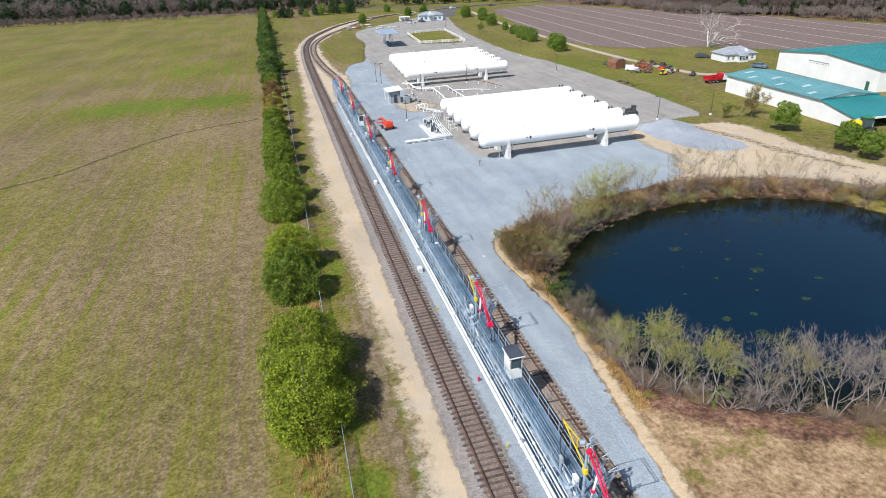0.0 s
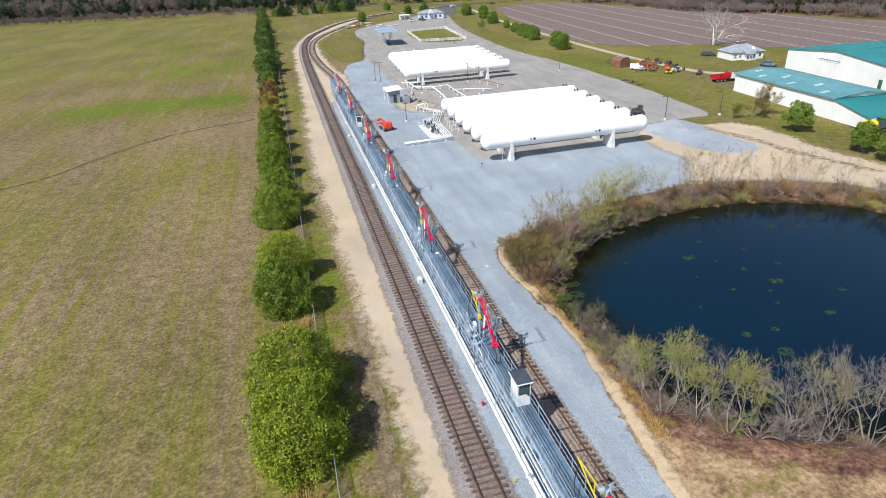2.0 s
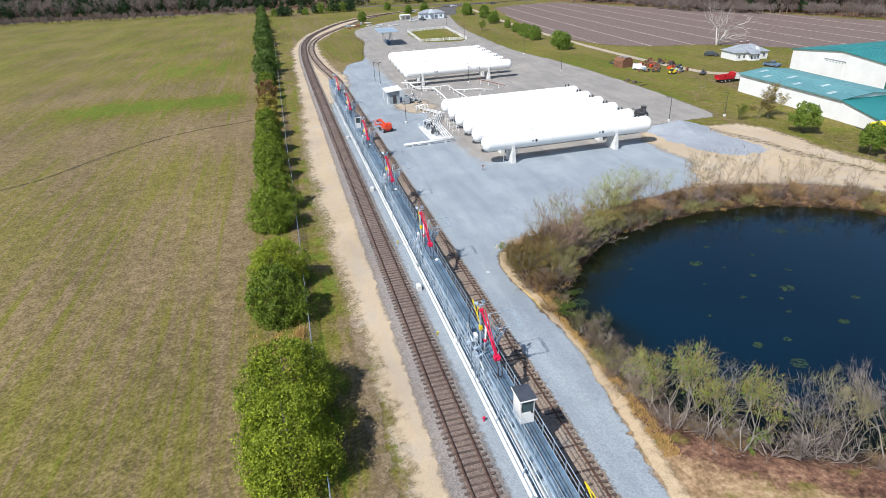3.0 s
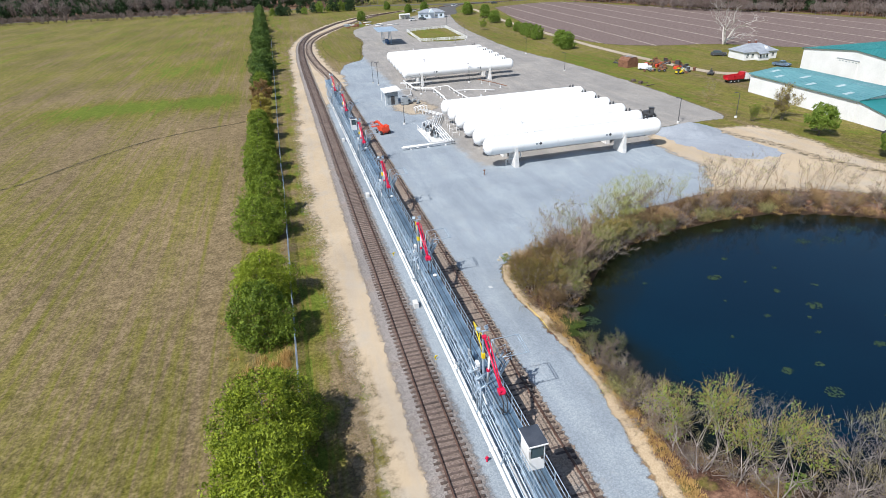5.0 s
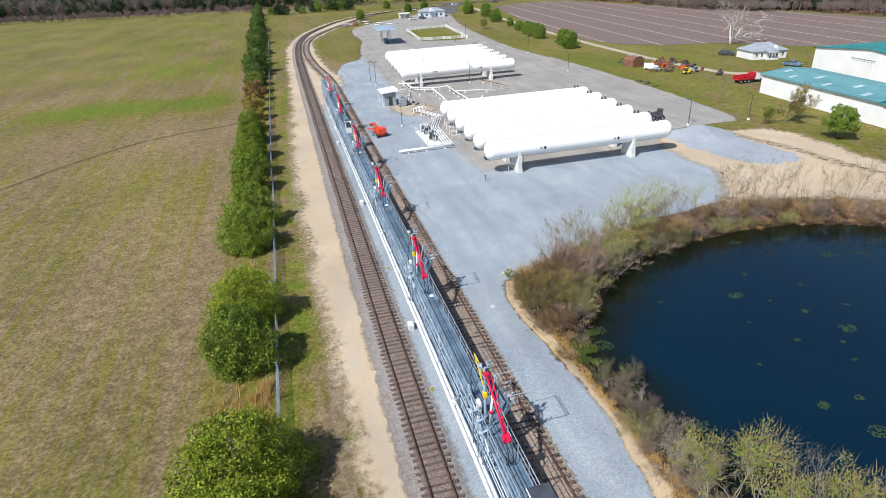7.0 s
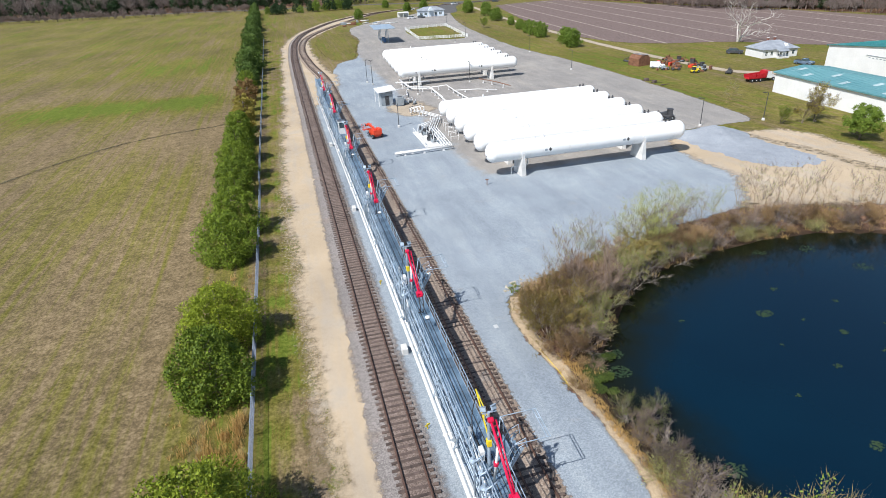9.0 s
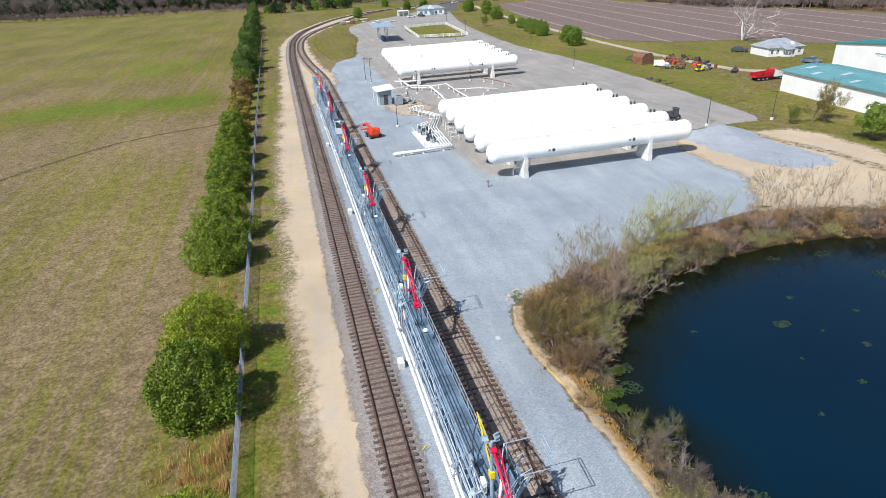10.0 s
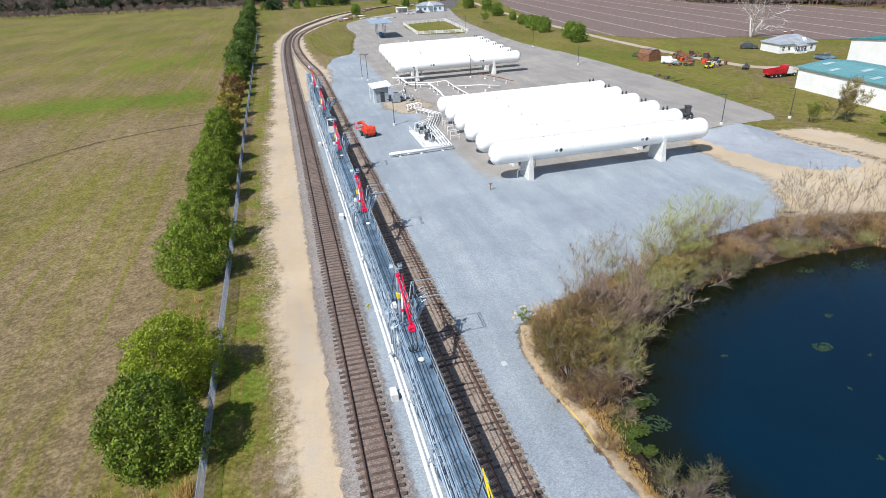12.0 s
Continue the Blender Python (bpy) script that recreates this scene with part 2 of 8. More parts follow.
def grit(name, stops, scale=9.0, tint=None, patch=None, rag=True, bump=0.03, zone=None, rag_scale=1.1, soft=0.16, lane=0.0, drift=False):
    """Gravel, sand or soil: single stones, drifts and stains. zone: another colour round the tanks."""
    m, n, l, b = nodes_of(name)
    pos = place(n)
    v = n.new("ShaderNodeTexVoronoi")
    v.inputs["Scale"].default_value = scale
    l.new(pos, v.inputs["Vector"])
    fine = noise_node(n, l, pos, scale * 0.6, 8, 0.8)
    big = noise_node(n, l, pos, 0.11, 6, 0.6)
    sep = n.new("ShaderNodeSeparateColor")
    l.new(v.outputs["Color"], sep.inputs[0])
    f = calc(n, l, "ADD", calc(n, l, "MULTIPLY", sep.outputs[0], 0.3), calc(n, l, "MULTIPLY", fine, 0.7))
    col = ramp(n, l, f, stops)
    if zone:
        xyz = n.new("ShaderNodeSeparateXYZ")
        l.new(pos, xyz.inputs[0])
        inside = calc(n, l, "MINIMUM", span(n, l, xyz.outputs[0], 19, 27), span(n, l, xyz.outputs[1], 101, 109))
        z = calc(n, l, "ADD", inside, calc(n, l, "MULTIPLY", calc(n, l, "SUBTRACT", noise_node(n, l, pos, 0.25, 6, 0.65), 0.5), 1.2))
        col = mix(n, l, span(n, l, z, 0.3, 0.75), col, ramp(n, l, f, zone))
    if lane:
        col = mix(n, l, span(n, l, noise_node(n, l, pos, 1.0, 6, 0.6, (0.55, 0.05, 1.0)), 0.46, 0.62, 0, lane), col, ramp(n, l, f, [(0.25, (0.3, 0.27, 0.235)), (0.75, (0.47, 0.435, 0.385))]))
    if patch:
        col = mix(n, l, span(n, l, noise_node(n, l, pos, 0.22, 7, 0.66), 0.5, 0.68, 0, 0.75), col, ramp(n, l, f, patch))
    col = mix(n, l, 1.0, col, ramp(n, l, big, [(0.3, (0.84, 0.84, 0.85)), (0.7, (1.12, 1.11, 1.1))]), "MULTIPLY")
    if drift:
        wheel_ways = noise_node(n, l, pos, 1.0, 6, 0.62, (0.42, 0.06, 1.0))
        col = mix(n, l, 1.0, col, ramp(n, l, wheel_ways, [(0.34, (0.9, 0.9, 0.91)), (0.5, (1.0, 1.0, 1.0)), (0.64, (1.12, 1.1, 1.07))]), "MULTIPLY")
        col = mix(n, l, span(n, l, noise_node(n, l, pos, 0.33, 7, 0.68), 0.57, 0.72, 0.0, 0.4), col, (0.37, 0.355, 0.33))
    l.new(col, b.inputs["Base Color"])
    b.inputs["Roughness"].default_value = 0.93
    b.inputs["Specular IOR Level"].default_value = 0.25
    relief(n, l, b, f, bump, 0.7)
    if rag:
        ragged(n, l, b, pos, rag_scale, soft)
    return m


def turf(name, rag=False):
    m, n, l, b = nodes_of(name)
    pos = place(n)
    col, fine = turf_colour(n, l, pos)
    l.new(col, b.inputs["Base Color"])
    b.inputs["Roughness"].default_value = 0.95
    b.inputs["Specular IOR Level"].default_value = 0.15
    relief(n, l, b, fine, 0.10, 0.8)
    if rag:
        ragged(n, l, b, pos)
    return m


def leaf(name, dark, light, rough=0.6, through=0.25):
    """Leaves, each clump with a shade of its own, that let some light through."""
    m, n, l, b = nodes_of(name)
    rnd = n.new("ShaderNodeNewGeometry").outputs["Random Per Island"]
    ob = n.new("ShaderNodeObjectInfo").outputs["Random"]
    clump = span(n, l, noise_node(n, l, place(n), 1.5, 3, 0.6), 0.3, 0.7)
    f = calc(n, l, "ADD", calc(n, l, "MULTIPLY", rnd, 0.45), calc(n, l, "MULTIPLY", ob, 0.2))
    f = calc(n, l, "ADD", f, calc(n, l, "MULTIPLY", clump, 0.35))
    col = ramp(n, l, f, [(0.0, dark), (1.0, light)])
    l.new(col, b.inputs["Base Color"])
    b.inputs["Roughness"].default_value = rough
    b.inputs["Specular IOR Level"].default_value = 0.3
    t = n.new("ShaderNodeBsdfTranslucent")
    l.new(col, t.inputs[0])
    s = n.new("ShaderNodeMixShader")
    s.inputs[0].default_value = through
    l.new(b.outputs[0], s.inputs[1])
    l.new(t.outputs[0], s.inputs[2])
    l.new(s.outputs[0], n["Material Output"].inputs[0])
    return m


TURF = turf("turf")
LAWN = turf("lawn_turf", True)
GRAVEL = grit("blue_gravel", [(0.27, (0.19, 0.226, 0.256)), (0.5, (0.275, 0.317, 0.354)), (0.73, (0.372, 0.417, 0.458))], 13.0, drift=True,
              zone=[(0.25, (0.2, 0.185, 0.165)), (0.5, (0.285, 0.27, 0.25)), (0.75, (0.38, 0.365, 0.345))], bump=0.02)
SAND = grit("sandy_dirt", [(0.25, (0.38, 0.29, 0.19)), (0.5, (0.48, 0.38, 0.26)), (0.75, (0.58, 0.475, 0.34))], 30.0,
            patch=[(0.25, (0.31, 0.265, 0.21)), (0.75, (0.46, 0.41, 0.34))], bump=0.01, soft=0.34, lane=0.35)
SOIL = grit("dark_track_soil", [(0.25, (0.05, 0.042, 0.022)), (0.5, (0.1, 0.085, 0.045)), (0.75, (0.17, 0.145, 0.085))], 9.0, bump=0.03, soft=0.3)
EDGE_SAND = grit("orange_bank_sand", [(0.25, (0.36, 0.26, 0.16)), (0.5, (0.48, 0.37, 0.24)), (0.75, (0.6, 0.48, 0.33))], 14.0, bump=0.02, soft=0.3)
BALLAST = grit("track_ballast", [(0.25, (0.13, 0.115, 0.105)), (0.5, (0.26, 0.235, 0.22)), (0.75, (0.40, 0.365, 0.34))], 13.0,
               patch=[(0.25, (0.11, 0.085, 0.068)), (0.75, (0.34, 0.275, 0.235))], bump=0.06, rag_scale=1.6, soft=0.45)
FRESH_BALLAST = grit("rusty_ballast", [(0.25, (0.15, 0.115, 0.09)), (0.5, (0.29, 0.225, 0.175)), (0.75, (0.43, 0.35, 0.28))], 11.0,
               patch=[(0.25, (0.13, 0.12, 0.11)), (0.75, (0.33, 0.31, 0.29))], bump=0.06, rag_scale=2.5)
ASPHALT = grit("worn_asphalt", [(0.25, (0.07, 0.068, 0.066)), (0.75, (0.15, 0.145, 0.14))], 14.0, bump=0.01)
CLAYPATH = grit("driveway_dirt", [(0.25, (0.3, 0.245, 0.18)), (0.75, (0.5, 0.425, 0.325))], 14.0, bump=0.02, soft=0.35)

WHITE_PAINT = plain("white_tank_paint", (0.82, 0.82, 0.81), (0.87, 0.87, 0.86), 0.35, big=0.35, fine=5, stain=(0.78, 0.765, 0.74))
WHITE_PIPE = plain("white_pipe_paint", (0.66, 0.66, 0.65), (0.83, 0.83, 0.82), 0.4, big=0.8, fine=8)
WHITE_WALL = plain("white_sheet_wall", (0.7, 0.7, 0.69), (0.82, 0.82, 0.81), 0.55, big=0.2, fine=3)
GALV = plain("galvanised_steel", (0.23, 0.305, 0.385), (0.46, 0.555, 0.65), 0.42, 0.25, big=1.4, fine=18, vary=0.1)
GRATE = plain("galvanised_grating", (0.105, 0.175, 0.25), (0.235, 0.34, 0.445), 0.45, 0.25, big=0.9, fine=25, bump=0.01, vary=0.24)
RED = plain("red_arm_paint", (0.5, 0.006, 0.04), (0.66, 0.012, 0.075), 0.4, big=1.5)
ORANGE = plain("orange_lift_paint", (0.58, 0.04, 0.015), (0.74, 0.085, 0.03), 0.42, big=1.2)
YELLOW = plain("safety_yellow_paint", (0.72, 0.52, 0.01), (0.85, 0.66, 0.03), 0.45, big=1.5)
BLACK = plain("black_rubber", (0.012, 0.012, 0.013), (0.035, 0.035, 0.037), 0.6, big=2)
STEEL = plain("dark_rail_steel", (0.075, 0.042, 0.03), (0.17, 0.10, 0.075), 0.5, 0.35, big=2.0, fine=20)
RUSTY_BED = grit("rust_stained_ballast", [(0.25, (0.085, 0.062, 0.052)), (0.5, (0.19, 0.145, 0.122)), (0.75, (0.33, 0.26, 0.225))], 13.0, bump=0.06, rag_scale=3.0)
TIE = plain("weathered_tie_wood", (0.05, 0.035, 0.03), (0.14, 0.102, 0.085), 0.9, big=2.2, fine=16, bump=0.01, vary=0.3)
CONCRETE = plain("pale_concrete", (0.5, 0.5, 0.48), (0.72, 0.71, 0.69), 0.85, big=0.8, fine=9, bump=0.005)
TEAL = plain("teal_roof_sheet", (0.018, 0.16, 0.165), (0.035, 0.235, 0.235), 0.45, big=0.12, fine=2, stain=(0.06, 0.27, 0.27))
TEAL_OLD = plain("faded_teal_roof_sheet", (0.09, 0.24, 0.26), (0.15, 0.33, 0.35), 0.5, big=0.12, fine=2, stain=(0.22, 0.38, 0.40))
GREY_ROOF = plain("grey_shingle", (0.2, 0.22, 0.25), (0.32, 0.35, 0.39), 0.85, big=0.7, fine=9)
DARK = plain("dark_metal", (0.03, 0.032, 0.035), (0.09, 0.092, 0.1), 0.55, 0.2, big=1.6)
GREY = plain("grey_equipment_paint", (0.2, 0.235, 0.26), (0.33, 0.37, 0.40), 0.55, big=1.0)
CHARCOAL = plain("charcoal_roof_panel", (0.035, 0.042, 0.055), (0.07, 0.08, 0.1), 0.5, big=0.9)
BARK = plain("grey_brown_bark", (0.09, 0.07, 0.055), (0.24, 0.195, 0.16), 0.9, big=1.5, fine=12)
PALE_BARK = plain("pale_bark", (0.145, 0.118, 0.102), (0.41, 0.36, 0.33), 0.85, big=1.5, fine=10)
TWIG = plain("brown_twigs", (0.10, 0.062, 0.04), (0.30, 0.21, 0.15), 0.9, big=0.8, fine=10, vary=0.25)
BRICK = plain("chimney_brick", (0.13, 0.05, 0.035), (0.24, 0.1, 0.075), 0.85, big=3)
GREEN_PAINT = plain("tractor_green", (0.015, 0.12, 0.025), (0.03, 0.19, 0.045), 0.4)
RUST = plain("rusty_steel", (0.10, 0.04, 0.02), (0.27, 0.13, 0.075), 0.85, big=1.5, fine=10)
BLUE_CAR = plain("blue_grey_car_paint", (0.1, 0.15, 0.22), (0.16, 0.22, 0.3), 0.3)
CAR_WHITE = plain("white_car_paint", (0.7, 0.7, 0.7), (0.8, 0.8, 0.8), 0.3)
CAR_RED = plain("red_truck_paint", (0.36, 0.012, 0.02), (0.5, 0.025, 0.035), 0.35)
ROW_GREEN = leaf("hedge_row_needles", (0.02, 0.052, 0.012), (0.15, 0.23, 0.04), 0.65, 0.25)
PINE_DEEP = leaf("deep_green_pine_needles", (0.026, 0.06, 0.007), (0.28, 0.37, 0.036), 0.65, 0.2)
PINE = leaf("pine_needles", (0.035, 0.075, 0.006), (0.41, 0.48, 0.038), 0.65, 0.22)
FIR_DARK = leaf("dark_conifer_needles", (0.012, 0.032, 0.012), (0.045, 0.085, 0.026), 0.7, 0.12)
SPRING = leaf("spring_leaves", (0.12, 0.19, 0.02), (0.33, 0.42, 0.06), 0.6, 0.35)
OLIVE = leaf("olive_buds", (0.22, 0.185, 0.035), (0.5, 0.42, 0.1), 0.7, 0.35)
MID_GREEN = leaf("green_leaves", (0.075, 0.14, 0.018), (0.28, 0.38, 0.062), 0.6, 0.4)
DRY = leaf("dry_grass_blades", (0.36, 0.22, 0.07), (0.74, 0.52, 0.22), 0.8, 0.3)
RUSSET = leaf("russet_leaves", (0.14, 0.085, 0.035), (0.36, 0.23, 0.09), 0.7, 0.25)
GRAY_TWIG = leaf("bare_crown_twigs", (0.085, 0.062, 0.054), (0.25, 0.195, 0.172), 0.9, 0.1)


def glass_material():
    m, n, l, b = nodes_of("tinted_window_glass")
    b.inputs["Base Color"].default_value = (0.06, 0.09, 0.1, 1)
    b.inputs["Roughness"].default_value, b.inputs["Specular IOR Level"].default_value = 0.06, 0.8
    return m


def water_material():
    m, n, l, b = nodes_of("dark_pond_water")
    pos = place(n)
    # the blue base colour also stands in for mirrored sky
    col = ramp(n, l, noise_node(n, l, pos, 0.06, 3), [(0.35, (0.0009, 0.0115, 0.0255)), (0.65, (0.0011, 0.0145, 0.03))])
    # murky shallows, with the bank's dark reflection painted into the same rim
    depth_sky = n.new("ShaderNodeAttribute")
    depth_sky.attribute_name = "depth_sky"
    d = calc(n, l, "ADD", depth_sky.outputs["Fac"], calc(n, l, "MULTIPLY", calc(n, l, "SUBTRACT", noise_node(n, l, pos, 0.25, 5, 0.6), 0.5), 0.7))
    col = mix(n, l, span(n, l, d, 0.1, 0.9), (0.006, 0.0085, 0.0035), col)
    l.new(col, b.inputs["Base Color"])
    b.inputs["Roughness"].default_value, b.inputs["IOR"].default_value = 0.05, 1.33
    b.inputs["Specular IOR Level"].default_value = 0.5
    relief(n, l, b, noise_node(n, l, pos, 2.2, 3, 0.5, (1.0, 0.6, 1.0)), 0.02, 0.12)
    return m


GLASS = glass_material()
WATER = water_material()
TAN_TWIG = leaf("tan_brush_twigs", (0.19, 0.115, 0.055), (0.47, 0.325, 0.175), 0.85, 0.12)
OLIVE_TWIG = leaf("olive_brush_twigs", (0.15, 0.105, 0.035), (0.44, 0.34, 0.12), 0.85, 0.15)
PURPLE_TWIG = leaf("purple_brown_brush_twigs", (0.11, 0.072, 0.052), (0.38, 0.28, 0.21), 0.85, 0.08)
GREY_GREEN_TWIG = leaf("grey_green_brush_twigs", (0.13, 0.115, 0.05), (0.42, 0.375, 0.19), 0.85, 0.15)
HAZE = leaf("young_spring_buds", (0.28, 0.31, 0.07), (0.52, 0.54, 0.2), 0.6, 0.45)

# ---- ground, pond, roads ----
POND = [(16.8, 57.0), (18.6, 60.8), (22.5, 65.0), (26.5, 69.0), (31.0, 71.9), (38.0, 73.6), (46.0, 74.6), (54.0, 74.0), (62.5, 70.6), (68.0, 66.0),
        (70.5, 59.0), (70.0, 50.0), (64.0, 41.0), (55.0, 34.4), (45.0, 31.2), (36.0, 30.8), (29.4, 32.6), (24.3, 35.2), (21.2, 37.2), (18.8, 40.4), (17.7, 45.5), (17.2, 51.5)]
POND = [tuple(p)[:2] for p in spline([(x, y, 0) for x, y in POND + POND[:1]], 1.0)][:-1]
WATER_Z = -1.3


def shore(x, y):
    """Distance to the pond's edge, below 0 on the water."""
    P = np.array(POND)
    Q = np.roll(P, -1, 0)
    x, y = np.asarray(x, float).ravel(), np.asarray(y, float).ravel()
    if x.size < 200:
        E = Q - P
        X, Y = x[:, None] - P[None, :, 0], y[:, None] - P[None, :, 1]
        t = np.clip((X * E[:, 0] + Y * E[:, 1]) / ((E ** 2).sum(1) + 1e-12), 0, 1)
        near_ = np.hypot(X - t * E[:, 0], Y - t * E[:, 1]).min(1)
        hit = ((P[:, 1] > y[:, None]) != (Q[:, 1] > y[:, None])) & (X < E[:, 0] * Y / (E[:, 1] + 1e-12))
        return np.where(hit.sum(1) % 2 == 1, -near_, near_)
    best = np.full(x.shape, 1e9)
    inside = np.zeros(x.shape, bool)
    for (ax, ay), (bx, by) in zip(P, Q):
        dx, dy = bx - ax, by - ay
        t = np.clip(((x - ax) * dx + (y - ay) * dy) / (dx * dx + dy * dy + 1e-12), 0, 1)
        best = np.minimum(best, np.hypot(x - ax - t * dx, y - ay - t * dy))
        cross = ((ay > y) != (by > y)) & (x < (bx - ax) * (y - ay) / (by - ay + 1e-12) + ax)
        inside ^= cross
    return np.where(inside, -best, best)


def sstep(a, b, v):
    t = np.clip((v - a) / (b - a), 0, 1)
    return t * t * (3 - 2 * t)


GROUND_Z = -0.10


def ground_height(x, y):
    d = shore(x, y)
    outer = GROUND_Z + (WATER_Z - GROUND_Z) * (1 - sstep(0.0, 2.7, d))
    inner = WATER_Z - 1.6 * sstep(0, 6, -d)
    return np.where(d > 0, outer, inner)


def ground_z(x, y):
    return float(ground_height([x], [y])[0])


def steps(*spans):
    out = [spans[0][0]]
    for a, b, s in spans:
        n = max(1, round((b - a) / s))
        out += [a + (b - a) * (k + 1) / n for k in range(n)]
    return np.array(out)


def build_ground():
    xs = steps((-2500, -800, 425), (-800, -90, 18), (-90, -20, 1.6), (-20, 96, 1.0), (96, 280, 4), (280, 800, 26), (800, 2500, 425))
    ys = steps((-1500, -100, 350), (-100, 10, 10), (10, 130, 1.0), (130, 330, 2.5), (330, 640, 8), (640, 1200, 40), (1200, 3500, 460))
    X, Y = np.meshgrid(xs, ys)
    x, y = X.ravel(), Y.ravel()
    d = shore(x, y)
    z = ground_height(x, y)
    lump = np.array([noise.noise((a * 0.35, b * 0.35, 0)) for a, b in zip(x, y)])
    far = np.array([noise.noise((a * 0.045, b * 0.03, 5)) for a, b in zip(x, y)])
    z = z + lump * 0.05 * ((x < -9) | (x > 75) | ((d < 2.5) & (d > 0.5)))
    z = z + np.where((d > 0.2) & (d < 5), lump * 0.28 * sstep(0.2, 1.0, d) * (1 - sstep(1.6, 2.5, d)), 0)
    fresh = np.full(x.shape, 0.36)
    fresh += 0.36 * sstep(190, 300, y) + far * 0.5
    fresh += 1.5 * np.exp(-(((x + 44 + (y - 188) * 0.45) / 23) ** 4 + ((y - 187) / 9) ** 2)) + 0.5 * np.exp(-(((x + 40) / 18) ** 2 + ((y - 246) / 20) ** 2))
    fresh -= 0.42 * np.exp(-(((x + 36) / 22) ** 2 + ((y - 148) / 15) ** 2)) + 0.35 * np.exp(-(((x + 62) / 20) ** 2 + ((y - 205) / 12) ** 2))
    fresh -= 0.35 * np.exp(-((x + 17.5) / 1.6) ** 2) * (y < 330)
    fresh += 0.62 * np.exp(-((x + 12.4) / 2.3) ** 4) * (y < 330)
    strip = sstep(-10.2, -9.4, x) * (1 - sstep(-5, -3, x))
    fresh -= 0.16 * sstep(-25, -18, x) * (1 - sstep(70, 190, y)) + 0.15 * sstep(-22, -17, x) * (y < 330)
    fresh = np.where(strip > 0.3, 0.74 + 1.5 * lump + 0.6 * far, fresh)
    fresh -= 1.3 * np.exp(-((x + 6.3) / 0.9) ** 2) * sstep(30, 40, y) * (1 - sstep(56, 66, y))
    fresh = np.where(x > 60, 0.85 + 0.55 * far + 0.4 * lump, fresh)
    bank = 1 - sstep(5.0, 9, d)
    bank = np.where((y < 60) & (x < 60) & (x > 10), np.maximum(bank, 1 - sstep(26, 36, d)), bank)
    bank = bank * (1 - sstep(66, 72, x)) * (y < 100)
    bank = np.maximum(bank, sstep(545, 560, y + 0.24 * x) * (x < 40))
    bank = np.maximum(bank, sstep(0, 6, x - 0.24 * (425 - y) - 203) * (y < 470) * (y > 60))
    open_ = sstep(3.4, 6.6, d) * (y < 60)
    # damp shoreline; the darkening also stands in for shade on the slope
    wet_shade = (1 - sstep(0.6, np.where(y > 66, 1.3, 2.3), d)) * 0.9
    # dark litter and shade beneath the left-bank shrubs, put into the colour
    wet_shade = np.maximum(wet_shade, 0.55 * (1 - sstep(1.6, 4.2, d)) * (y > 58) * (x < 40))
    wet_shade = np.maximum(wet_shade, 0.85 * (1 - sstep(1.4, 2.6, d)) * (y > 46) * (y < 64) * (x < 24))
    nx, ny = len(xs), len(ys)
    me = bpy.data.meshes.new("ground")
    faces = [(j * nx + i, j * nx + i + 1, (j + 1) * nx + i + 1, (j + 1) * nx + i) for j in range(ny - 1) for i in range(nx - 1)]
    me.from_pydata(np.stack([x, y, z], 1).tolist(), [], faces)
    for key, val in (("fresh", fresh), ("bank", bank), ("open", open_), ("wet_shade", wet_shade)):
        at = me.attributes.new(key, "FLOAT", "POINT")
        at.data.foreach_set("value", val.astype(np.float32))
    me.polygons.foreach_set("use_smooth", [True] * len(me.polygons))
    me.materials.append(TURF)
    tagged(new("ground", me), "rough olive and straw-coloured grass field with a sunken pond basin", "ground", kind="structure")


def sheet(name, outline, z, material, label, category, rim=1.2, rough=0.5, step=1.0, fresh=0.9):
    """A flat area with an uneven outline that thins out at its rim."""
    pts = [Vector(p) for p in spline([(x, y, 0) for x, y in outline + outline[:1]], step)][:-1]
    n = len(pts)
    area = sum(pts[i].x * pts[(i + 1) % n].y - pts[(i + 1) % n].x * pts[i].y for i in range(n))
    sgn = 1 if area > 0 else -1
    outer, inner = [], []
    for i, p in enumerate(pts):
        d = (pts[(i + 1) % n] - pts[i - 1]).normalized()
        nrm = Vector((-d.y, d.x, 0)) * sgn
        w = noise.noise((p.x * 0.21, p.y * 0.21, z * 7)) * rough
        outer.append(p + nrm * (w - rim * 0.45))
        inner.append(p + nrm * (w + rim * 0.55))
    bm = bmesh.new()
    lay = bm.verts.layers.float.new("rim")
    fr = bm.verts.layers.float.new("fresh")
    drop = ground_height([p.x for p in outer + inner], [p.y for p in outer + inner]) - GROUND_Z
    vo = [bm.verts.new((p.x, p.y, z + h)) for p, h in zip(outer, drop[:n])]
    vi = [bm.verts.new((p.x, p.y, z + h)) for p, h in zip(inner, drop[n:])]
    for v in vi:
        v[lay] = 1.0
    for v in vo + vi:
        v[fr] = fresh
    for i in range(n):
        bm.faces.new((vo[i], vo[(i + 1) % n], vi[(i + 1) % n], vi[i]))
    f = bm.faces.new(vi)
    bmesh.ops.recalc_face_normals(bm, faces=bm.faces)
    for face in bm.faces:
        if face.normal.z < 0:
            face.normal_flip()
    bmesh.ops.triangulate(bm, faces=[f])
    me = bpy.data.meshes.new(name)
    bm.to_mesh(me)
    bm.free()
    me.materials.append(material)
    return tagged(new(name, me), label, category, kind="structure")


